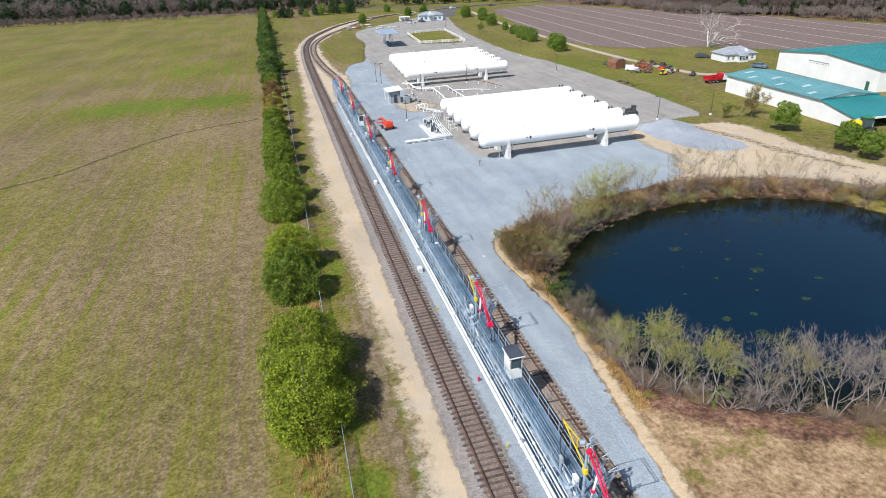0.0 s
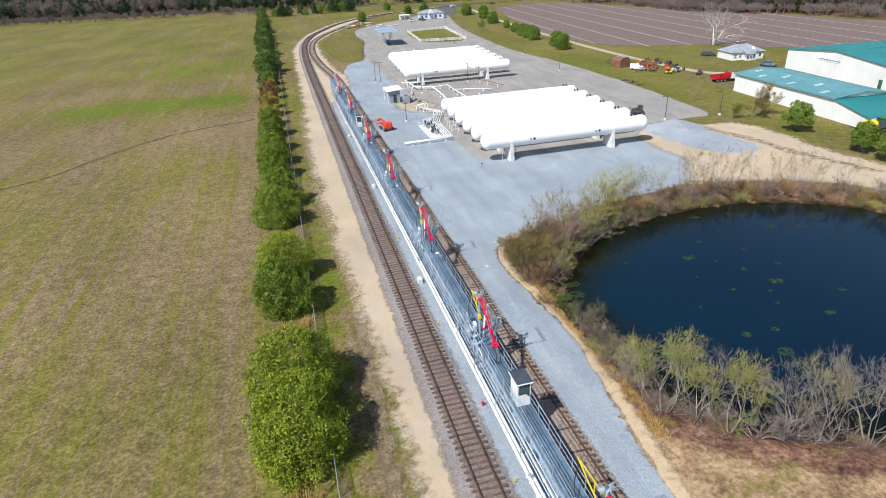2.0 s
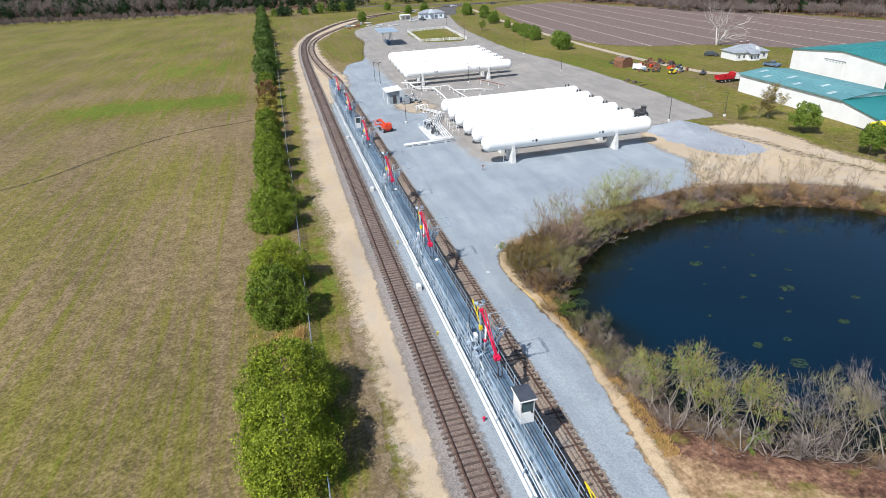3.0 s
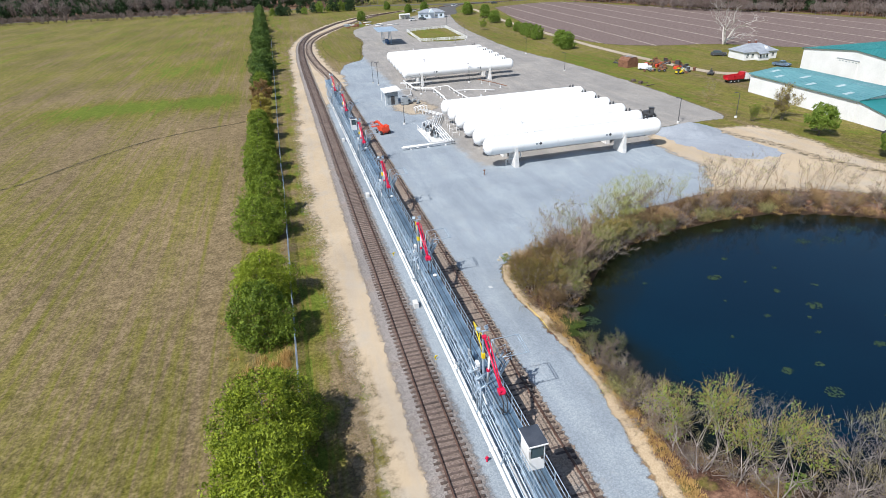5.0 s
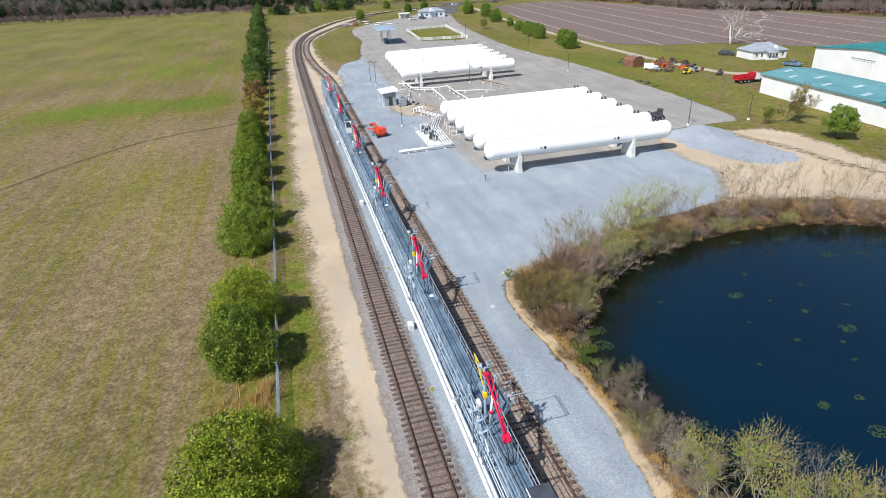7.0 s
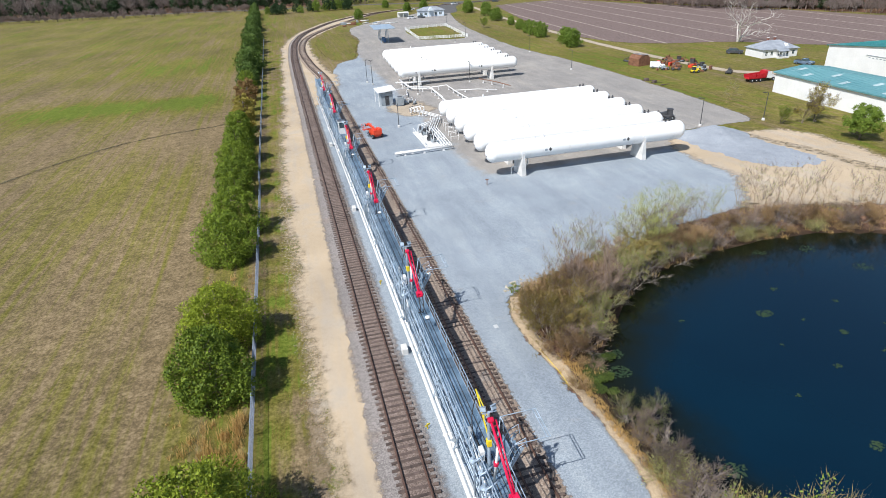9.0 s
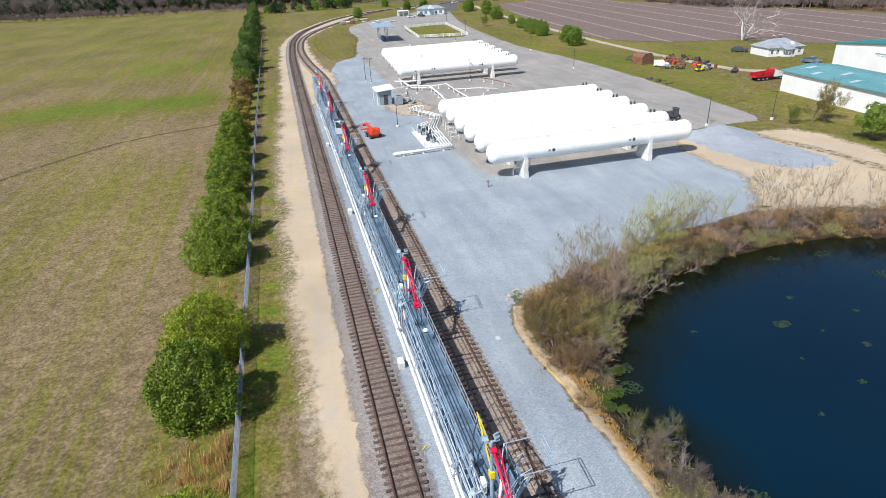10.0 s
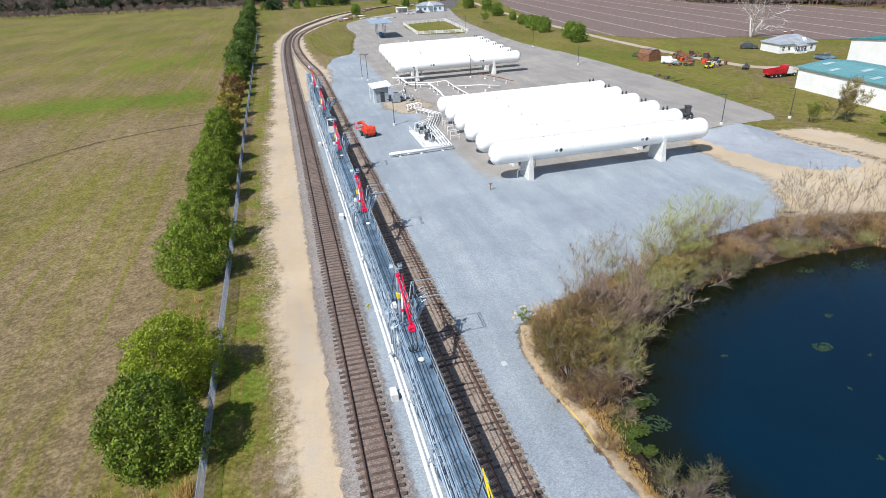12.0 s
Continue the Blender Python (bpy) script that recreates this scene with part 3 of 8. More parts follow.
build_ground()
sheet("gravel_yard", [(1.4, -40), (1.5, 40), (1.5, 120), (1.6, 158), (4.2, 172), (9.4, 188), (10.2, 206), (15, 228), (22, 238), (25.5, 262), (30, 292), (30, 318), (34, 345), (52, 372),
                      (72, 392), (92, 418), (107, 415), (101, 396), (89, 340), (83, 295), (79, 235), (82.5, 190), (83, 152), (82, 130), (81.4, 119), (79.4, 114.6), (76, 114.2), (68, 114.2), (62.5, 112.6), (59, 107.5),
                      (57.8, 105), (57.9, 99.9), (58, 92.5), (56.6, 86.6), (53.5, 82.2), (46, 80.2), (38.5, 79.0), (30.6, 76.4), (25, 75.2), (19.4, 73.4), (15.4, 71.6), (13.4, 66), (14.0, 58), (14.6, 50.5), (13.4, 39), (12.3, 28), (11, 10), (10, -40)],
      -0.045, GRAVEL, "blue-grey crushed stone yard, browner round the tanks", "gravel yard", rim=1.3)
sheet("sand_patch", [(57, 107.5), (64, 111), (72, 109.5), (80, 107.5), (82, 99), (82, 88), (84, 74), (88, 60), (80, 60), (73, 69), (64.5, 75.5), (57, 78.2), (50, 81), (53, 85), (56, 92), (56, 100)],
      -0.03, SAND, "bare tan sandy soil beside the pond", "bare soil", rim=3.0, rough=1.6)
sheet("access_road", [(-4.6, -40), (-4.4, 30), (-4.0, 48), (-5.0, 72), (-5.9, 100), (-5.6, 135), (-4.6, 180), (-3.6, 240), (-2.4, 285), (4.6, 330), (14.2, 362), (29, 397), (52, 430),
                      (83, 452), (110, 465), (112, 460), (86, 442), (62, 424), (40, 385), (22, 342), (10.5, 306), (8.5, 280), (8.4, 250), (9.6, 222), (11.6, 200), (9.8, 186), (4.6, 170), (1.4, 156), (0.0, 120), (0.0, 30), (0.0, -40)],
      -0.02, SAND, "tan sandy service road beside the railway", "dirt road", rim=3.0, rough=1.3)


def ribbon(name, line, profile, material, label, category, wob=0.3):
    """A draped strip along a line; profile: (offset to the right, lift, rim value)."""
    g, rims = Geo(), []
    n = len(profile)
    pts = spline([(x, y, 0) for x, y in line], 0.7)
    for i, p in enumerate(pts):
        d = (pts[min(i + 1, len(pts) - 1)] - pts[max(i - 1, 0)]).normalized()
        r = Vector((d.y, -d.x, 0))
        for o, h, rim in profile:
            q = p + r * (o + wob * noise.noise((p.x * 0.5, p.y * 0.5, o)))
            g.v.append((q.x, q.y, ground_z(q.x, q.y) + h))
            rims.append(rim)
    for i in range(len(pts) - 1):
        for k in range(n - 1):
            g.f.append((i * n + k, i * n + k + 1, (i + 1) * n + k + 1, (i + 1) * n + k))
    me = g.mesh(name, material, True)
    at = me.attributes.new("rim", "FLOAT", "POINT")
    at.data.foreach_set("value", rims)
    return tagged(new(name, me), label, category, kind="structure")


ribbon("bank_sand_edge", [(11.4, 5), (12.5, 28), (13.6, 39), (14.7, 50.5), (14.1, 58), (13.5, 66), (14.6, 70.5)], [(-0.5, 0.062, 0.0), (-0.05, 0.085, 0.85), (0.6, 0.085, 0.75), (1.5, 0.07, 0.0)],
       EDGE_SAND, "strip of orange-tan sand along the bank top", "bare soil")
STONY = grit("pale_stony_verge", [(0.25, (0.3, 0.235, 0.135)), (0.5, (0.44, 0.36, 0.22)), (0.75, (0.58, 0.48, 0.31))], 9.0,
             patch=[(0.25, (0.22, 0.17, 0.095)), (0.75, (0.4, 0.32, 0.2))], bump=0.02, rag_scale=3.2, soft=0.22)
ribbon("stony_verge", [(-4.4, 50), (-4.6, 58), (-5.2, 72), (-6.2, 90), (-6.5, 110), (-6.1, 135), (-5.4, 160)],
       [(-1.7, 0.052, 0.0), (-0.8, 0.062, 0.3), (0.2, 0.066, 0.44), (0.8, 0.066, 0.46), (1.8, 0.052, 0.0)], STONY, "pale stones and bare tan soil along the road edge", "bare soil", 0.7)
RUT = grit("brown_rut_soil", [(0.25, (0.13, 0.095, 0.055)), (0.5, (0.22, 0.165, 0.1)), (0.75, (0.33, 0.26, 0.17))], 9.0, bump=0.03, soft=0.3)
ribbon("wheel_rut", [(-5.6, 26), (-5.5, 36), (-5.3, 46), (-5.0, 56), (-4.8, 62)], [(-1.1, 0.06, 0.0), (-0.4, 0.07, 0.62), (0.4, 0.07, 0.62), (1.1, 0.06, 0.0)], RUT, "brown wheel rut beside the dirt road", "track", 0.5)
ribbon("soil_strip", [(70.6, 109.5), (72.4, 106.0), (73.6, 100.5), (75.4, 94.6), (75.6, 88.5), (77.4, 82.0), (80, 74)],
       [(-2.0, 0.078, 0.0), (-0.6, 0.085, 0.4), (0.6, 0.085, 0.4), (2.0, 0.078, 0.0)], SOIL, "dark soil and rough grass along the sand", "bare soil", 0.9)
sheet("bare_soil", [(17.5, 152), (20, 147.5), (24, 146.5), (27, 149), (27.5, 154), (25, 160), (21, 158), (18, 157)], -0.03, CLAYPATH, "bare tan-brown soil before the cabin", "bare soil", rim=3.0, rough=1.5)
sheet("grass_island", [(13.5, 236), (20.5, 236), (25, 262), (29, 292), (25, 318), (18.5, 322), (12.5, 300), (11, 265)], -0.03, LAWN,
      "island of spring grass between the curving track and the yard", "grass", rim=1.6, fresh=0.75)
sheet("lawn_plot", [(53.6, 273), (72, 269.6), (76, 318), (56, 314)], -0.03, LAWN, "square green lawn inside a white fence", "grass", rim=0.4, rough=0.1, fresh=0.95)
sheet("main_road", [(-700, 655), (-230, 602), (-171, 592), (-60, 560), (-20, 541), (30, 527), (70, 515), (118, 482), (160, 470), (260, 448), (420, 400), (424, 408), (262, 457),
                    (162, 479), (122, 492), (76, 524), (32, 536), (-19, 550), (-60, 569), (-170, 601), (-230, 611), (-700, 664)], -0.02, ASPHALT, "worn grey two-lane road before the woods", "road", rim=0.6, rough=0.1, step=4)
sheet("yard_entrance_road", [(88, 395), (104, 394), (118, 440), (134, 476), (122, 480), (104, 440)], -0.03, ASPHALT, "grey paved entrance to the yard", "road", rim=1.0, step=2)
sheet("driveway", [(123, 420), (112, 330), (106, 240), (105, 205), (105.5, 176), (108, 156), (116, 147), (126, 140), (128, 143), (118, 151), (111, 158), (108.5, 178), (108, 206), (109, 240), (115, 330), (126, 420)],
      -0.03, CLAYPATH, "narrow pale dirt driveway through the lawn", "driveway", rim=0.8, rough=0.3)


def build_water():
    """Rings from the shore to the middle; the colour value grows away from the shore."""
    g, depth_sky = Geo(), []
    scales = [1.02, 0.96, 0.9, 0.82, 0.72, 0.55, 0.3]
    n = len(POND)
    for k in scales:
        g.v.extend((44 + (x - 44) * k, 57 + (y - 57) * k, WATER_Z) for x, y in POND)
    depth_sky = np.clip(-shore([p[0] for p in g.v], [p[1] for p in g.v]) / 7.5, 0, 1).tolist() + [1.0]
    g.v.append((44, 57, WATER_Z))
    for j in range(len(scales) - 1):
        g.f.extend((j * n + i, j * n + (i + 1) % n, (j + 1) * n + (i + 1) % n, (j + 1) * n + i) for i in range(n))
    j = (len(scales) - 1) * n
    g.f.extend((j + i, j + (i + 1) % n, len(g.v) - 1) for i in range(n))
    ob = solid("water", g, WATER, "still dark blue pond water reflecting the sky", "pond", kind="structure")
    at = ob.data.attributes.new("depth_sky", "FLOAT", "POINT")
    at.data.foreach_set("value", depth_sky)


build_water()


def build_plowed_field():
    """Bare soil in low ridges, with pale tracks between the beds."""
    m, n, l, b = nodes_of("plowed_soil")
    pos = place(n)
    xyz = n.new("ShaderNodeSeparateXYZ")
    l.new(pos, xyz.inputs[0])
    across = calc(n, l, "ADD", calc(n, l, "MULTIPLY", xyz.outputs[0], 0.9942), calc(n, l, "MULTIPLY", xyz.outputs[1], -0.107))
    saw = calc(n, l, "FRACT", calc(n, l, "DIVIDE", across, 14.6))
    track = calc(n, l, "MULTIPLY", span(n, l, saw, 0.0, 0.03), span(n, l, saw, 0.09, 0.06))
    fur = calc(n, l, "SINE", calc(n, l, "MULTIPLY", across, 6.6))
    soil = ramp(n, l, noise_node(n, l, pos, 0.9, 7, 0.7), [(0.3, (0.125, 0.092, 0.084)), (0.7, (0.275, 0.21, 0.19))])
    soil = mix(n, l, span(n, l, fur, -0.2, 0.9, 0.0, 0.45), soil, (0.08, 0.058, 0.054))
    pale = mix(n, l, span(n, l, noise_node(n, l, pos, 0.4, 5), 0.3, 0.65), (0.24, 0.19, 0.16), (0.42, 0.36, 0.3))
    l.new(mix(n, l, track, soil, pale), b.inputs["Base Color"])
    b.inputs["Roughness"].default_value = 0.95
    b.inputs["Specular IOR Level"].default_value = 0.1
    relief(n, l, b, fur, 0.1, 0.6)
    ragged(n, l, b, pos)
    sheet("plowed_field", [(141, 424), (116, 307), (110.5, 250), (114, 222), (126, 209), (146, 199), (165, 177), (220, 140), (300, 100), (330, 100), (300, 140), (250, 212), (235, 289),
                           (211, 365), (199, 420), (180, 436)], -0.04, m, "bare purple-brown plowed field with pale tracks", "plowed field", rim=1.5, step=3)


build_plowed_field()


# ---- railway ----
TRACK_A = spline([(0.75, -30, 0), (0.75, 60, 0), (0.75, 150, 0), (0.8, 225, 0), (1.4, 262, 0), (3.4, 298, 0), (8.6, 330, 0), (16.5, 356, 0), (31, 392, 0), (54, 424, 0), (85, 446, 0),
                  (120, 461, 0), (170, 470, 0), (260, 462, 0), (420, 425, 0)], 1.0)
TRACK_B = spline([(7.95, -30, 0), (7.95, 60, 0), (7.95, 150, 0), (8.0, 186, 0), (7.5, 205, 0), (5.7, 228, 0), (4.7, 253, 0), (5.0, 276, 0), (7.2, 300, 0), (12.0, 322, 0), (20.5, 346, 0), (34, 377, 0),
                  (46, 402, 0), (62, 427, 0), (78, 441, 0)], 1.0)


def along(line):
    """Length so far, point and heading for each point of a line."""
    out, s = [], 0.0
    for i, p in enumerate(line):
        if i:
            s += (p - line[i - 1]).length
        d = (line[min(i + 1, len(line) - 1)] - line[max(i - 1, 0)]).normalized()
        out.append((s, p, d))
    return out


def sweep(line, profile, closed=True):
    """Carries a cross-section (offset to the right, height) along a line."""
    g = Geo()
    n = len(profile)
    for s, p, d in along(line):
        r = Vector((d.y, -d.x, 0))
        g.v.extend(tuple(p + r * o + Vector((0, 0, h))) for o, h in profile)
    for i in range(len(line) - 1):
        for k in range(n if closed else n - 1):
            q = (k + 1) % n
            g.f.append((i * n + k, i * n + q, (i + 1) * n + q, (i + 1) * n + k))
    if closed:
        g.f.append(tuple(range(n)))
        g.f.append(tuple(range((len(line) - 1) * n, len(line) * n)))
    return g


def ballast(name, line, w, material, label, right=0.0):
    right = right or w
    prof = [(-w - 0.7, -0.03), (-w, 0.0), (-w + 0.5, 0.09), (0, 0.11), (right - 0.5, 0.09), (right, 0.0), (right + 0.7, -0.03)]
    g = sweep(line, prof, False)
    g.v = [(x, y, z + 0.035 * noise.noise((x * 1.3, y * 1.3, 0))) for x, y, z in g.v]
    me = g.mesh(name, material, True)
    at = me.attributes.new("rim", "FLOAT", "POINT")
    at.data.foreach_set("value", [(0.0, 0.75, 1, 1, 1, 0.75, 0.0)[i % 7] for i in range(len(g.v))])
    tagged(new(name, me), label, "track ballast", kind="structure")


def rail_profile(c):
    return [(c - 0.07, 0.16), (c - 0.07, 0.18), (c - 0.012, 0.2), (c - 0.012, 0.28), (c - 0.037, 0.29), (c - 0.037, 0.325), (c + 0.037, 0.325), (c + 0.037, 0.29), (c + 0.012, 0.28), (c + 0.012, 0.2), (c + 0.07, 0.18), (c + 0.07, 0.16)]


TIE_STEP = 0.60
tie_meshes = []
for k in range(3):
    tg = Geo().box(-1.3, 1.3, -0.115, 0.115, 0.0, 0.175, 0.012 + 0.006 * k)
    for s in (-0.755, 0.755):
        tg.box(s - 0.17, s + 0.17, -0.09, 0.09, 0.172, 0.186)
    tie_meshes.append(tg.mesh("tie", TIE))


def railway(label, line, skip=()):
    tr = thing("railway_track", label, "railway track", group="railway tracks")
    for c in (-0.755, 0.755):
        part("rail", sweep(line, rail_profile(c)), STEEL, tr, "dark rusty steel rail with a worn top")
    rnd = random.Random(len(line))
    rest, made, want, pts = Geo(), 0, 0.0, along(line)
    for i in range(len(pts) - 1):
        s0, p0, d0 = pts[i]
        s1, p1, d1 = pts[i + 1]
        while want < s1:
            t = (want - s0) / (s1 - s0)
            p = p0.lerp(p1, t)
            want += TIE_STEP * rnd.uniform(0.93, 1.07)
            if p.y < 8 or any(a < p.y < b for a, b in skip):
                continue
            m = Matrix.Translation((p.x + rnd.uniform(-0.07, 0.07), p.y, rnd.uniform(-0.03, 0.0))) @ Matrix.Rotation(math.atan2(d0.y, d0.x) - math.pi / 2 + rnd.gauss(0, 0.02), 4, "Z")
            if made < 300:
                ob = part("tie", rnd.choice(tie_meshes), TIE, tr)
                ob.matrix_basis = m
                made += 1
            else:
                rest.box(-1.3, 1.3, -0.115, 0.115, 0.0, 0.175, 0, m)
    if rest.v:
        tagged(part("far_tie_rest", rest, TIE, tr, "weathered wooden ties"), kind="stuff")


ballast("ballast_bed", TRACK_A, 2.0, BALLAST, "grey-brown stone ballast under the track", 1.45)
def ballast_core(line, section, rims, material, label):
    """Stones heaped between and beside the rails."""
    g = sweep(line, section, False)
    g.v = [(x, y, z + 0.03 * noise.noise((x * 1.3, y * 1.3, 0))) for x, y, z in g.v]
    me = g.mesh("ballast_core", material, True)
    at = me.attributes.new("rim", "FLOAT", "POINT")
    at.data.foreach_set("value", [rims[i % len(rims)] for i in range(len(g.v))])
    tagged(new("ballast_core", me), label, "track ballast", kind="structure")


ballast_core(TRACK_A, [(-1.25, 0.1), (-0.85, 0.135), (0.85, 0.135), (1.25, 0.1)], (0.0, 0.9, 0.9, 0.0), RUSTY_BED, "rust-stained stones between the rails")
ballast_core(TRACK_B, [(-1.3, 0.09), (-0.9, 0.145), (-0.3, 0.165), (0.3, 0.165), (0.9, 0.15), (1.25, 0.1)], (0.0, 0.8, 0.9, 0.9, 0.9, 0.0), FRESH_BALLAST, "brown stones heaped between the siding's rails")
ballast("ballast_bed", TRACK_B, 1.75, FRESH_BALLAST, "rust-stained brown ballast under the siding", 1.3)
ribbon("tractor_track", [(-75, 112), (-62, 121.7), (-54, 127), (-46, 138), (-37, 148), (-28, 153), (-19.5, 155.5), (-17, 157)], [(-0.6, 0.06, 0.0), (-0.25, 0.075, 0.55), (0.25, 0.075, 0.55), (0.6, 0.06, 0.0)], SOIL, "thin dark tractor track across the field", "track")


# ---- storage tanks ----
TANK_R, TANK_Z, TANK_L = 1.47, 3.7, 33.0


def build_tank(x, y, turn):
    """A long horizontal pressure vessel on two tapered piers; its axis runs along local x from 0."""
    t = thing("storage_tank", "long white horizontal gas storage tank on two concrete piers", "storage tank", (x, y, 0), turn, "bank of storage tanks")
    r = TANK_R
    prof = [(0.02, -1.0), (0.45, -0.96), (0.82, -0.85), (1.12, -0.66), (1.33, -0.4), (1.44, -0.14), (r, 0.05)]
    prof += [(r, 0.4 + k * (TANK_L - 2.8) / 12) for k in range(13)]
    top = TANK_L - 2.0
    prof += [(rr, top - hh) for rr, hh in reversed(prof[:7])]
    m = Matrix.Translation((1.0, 0, TANK_Z)) @ Matrix.Rotation(math.pi / 2, 4, "Y")
    part("shell", Geo().lathe(prof, m, 40), WHITE_PAINT, t, "glossy white steel shell", True)
    for c in (5.4, TANK_L - 7.5):
        g = Geo()
        out = [(-1.6, -0.08), (1.6, -0.08), (1.45, 3.5), (1.2, 3.0), (0.75, 2.5), (0, 2.26), (-0.75, 2.5), (-1.2, 3.0), (-1.45, 3.5)]
        half = lambda zz: 0.40 - 0.075 * zz
        n = len(out)
        g.add([(c - half(zz), yy, zz) for yy, zz in out] + [(c + half(zz), yy, zz) for yy, zz in out],
              [tuple(range(n)), tuple(range(n, 2 * n))] + [(i, (i + 1) % n, n + (i + 1) % n, n + i) for i in range(n)])
        part("pier", g, CONCRETE, t, "pale tapered concrete pier")
        part("wear_plate", Geo().lathe([(r + 0.012, -0.42), (r + 0.035, -0.4), (r + 0.035, 0.4), (r + 0.012, 0.42)], Matrix.Translation((c, 0, TANK_Z)) @ Matrix.Rotation(math.pi / 2, 4, "Y"), 40), WHITE_PAINT, t)
    for i, c in enumerate((TANK_L - 2.6, TANK_L - 3.3, 9.0)):
        g = Geo().lathe([(0.16, -0.1), (0.16, 0.18), (0.2, 0.2), (0.2, 0.26), (0.1, 0.28), (0.1, 0.38), (0.14, 0.4), (0.14, 0.48)], Matrix.Translation((c, 0, TANK_Z + r)), 10)
        part("relief_valve", g, DARK if i < 2 else WHITE_PIPE, t, "dark relief valve" if i < 2 else "white capped nozzle")
    g = Geo()
    for k in range(5):
        g.tube([(0.15 + 0.01 * k, -0.25 + 0.12 * k, TANK_Z - 0.4), (-0.01 + 0.01 * k, -0.25 + 0.12 * k, TANK_Z - 0.4)], 0.05, 6)
    part("gauge_cluster", g, DARK, t, "small dark gauges")
    for c in (9.6, TANK_L - 10.5):
        m2 = pose(c, -r * 0.985, TANK_Z - 0.1, 0, 0, 0)
        part("placard", Geo().prism([(-0.28, 0.0), (0.0, -0.3), (0.28, 0.0), (0.0, 0.3)], -0.03, 0.03, "y").mesh("placard", DARK), DARK, t, "small dark warning placard").matrix_basis = m2
        part("nameplate", Geo().box(-0.85, -0.45, -0.03, 0.03, -0.14, 0.14).mesh("nameplate", GREY), GREY, t, "grey nameplate").matrix_basis = m2
    g = Geo()
    g.tube([(6.6, 0, TANK_Z - r + 0.1), (6.6, 0, 1.3), (6.4, 0, 1.1), (4.2, 0, 1.1), (4.0, 0, 0.9), (4.0, 0, -0.1)], 0.08, 8)
    g.lathe([(0.16, -0.05), (0.16, 0.05)], Matrix.Translation((6.6, 0, 1.6)), 12)
    part("outlet_pipe", g, WHITE_PIPE, t, "white outlet pipe below the shell", True)
    return t


near = build_tank(23.4, 103.5, 0.0)
for k in range(1, 6):
    copy_thing(near, pose(23.4 + 0.2 * k, 103.5 + 6.1 * k, 0))
for k in range(6):
    copy_thing(near, pose(25.2 + 0.35 * k, 178.6 + 6.6 * k, 0, 0, 0, 0))


# ---- loading rack ----
DECK_Z, DX0, DX1, RACK0, RACK1 = 3.5, 3.95, 5.35, 8.0, 182.0
STATIONS = [30.8, 51.8, 72.9, 94.8, 117.5, 142.5, 165.0]
PANEL = 1.24
rack = thing("loading_rack", "long raised galvanised steel railcar loading platform", "loading platform", (0, RACK0, 0))
panel_mesh = Geo()
for k in range(15):
    q = 0.07 + k * 0.078
    panel_mesh.box(DX0, DX1, q, q + 0.043, DECK_Z - 0.04, DECK_Z - 0.006)
for q in (0.012, PANEL - 0.05):
    panel_mesh.box(DX0, DX1, q, q + 0.038, DECK_Z - 0.05, DECK_Z)
for q in (DX0, 0.5 * (DX0 + DX1) - 0.02, DX1 - 0.04):
    panel_mesh.box(q, q + 0.04, 0.012, PANEL - 0.012, DECK_Z - 0.05, DECK_Z + 0.002)
panel_mesh = panel_mesh.mesh("grating_panel", GRATE)
n_panels = int((RACK1 - RACK0) / PANEL)
for k in range(n_panels):
    part("grating_panel", panel_mesh, GRATE, rack).location = (0, k * PANEL, 0)
for q in (DX0 + 0.06, DX1 - 0.06):
    g = Geo()
    L = RACK1 - RACK0
    for a, b, c, d in ((-0.06, 0.06, -0.07, -0.05), (-0.06, 0.06, -0.31, -0.29), (-0.01, 0.01, -0.29, -0.07)):
        g.box(q + a, q + b, 0, L, DECK_Z + c, DECK_Z + d)
    part("deck_beam", g, GALV, rack, "galvanised steel deck beam")

col = Geo()
for x in (DX0 + 0.1, DX1 - 0.12):
    col.box(x - 0.09, x + 0.09, -0.09, -0.075, 0.05, DECK_Z - 0.31)
    col.box(x - 0.09, x + 0.09, 0.075, 0.09, 0.05, DECK_Z - 0.31)
    col.box(x - 0.01, x + 0.01, -0.075, 0.075, 0.05, DECK_Z - 0.31)
    col.box(x - 0.2, x + 0.2, -0.2, 0.2, -0.05, 0.05)
col.bar((DX0 + 0.1, 0, 0.4), (DX1 - 0.12, 0, 3.0), 0.07)
col.bar((DX0 - 0.55, 0, 1.35), (DX0 + 0.05, 0, 3.1), 0.06)
for sgn in (-1, 1):
    col.bar((DX0 + 0.02, 0, 2.0), (DX0 + 0.02, sgn * 1.2, 3.2), 0.06)
    col.bar((DX0 - 0.02, sgn * 0.2, 0.3), (DX0 - 0.02, sgn * 2.5, 3.1), 0.035)
col.box(DX0 - 0.3, DX0, -0.03, 0.03, 2.84, 2.9)
col.box(DX0 - 0.74, DX1, -0.035, 0.035, 1.23, 1.3)
col.box(DX0 - 0.36, DX1, -0.04, 0.04, 2.5, 2.58)
col = col.mesh("column_frame", GALV)
COLS = [k * 5.22 + 2.4 for k in range(int((RACK1 - RACK0) / 5.22))]
for q in COLS:
    part("column_frame", col, GALV, rack).location = (0, q, 0)

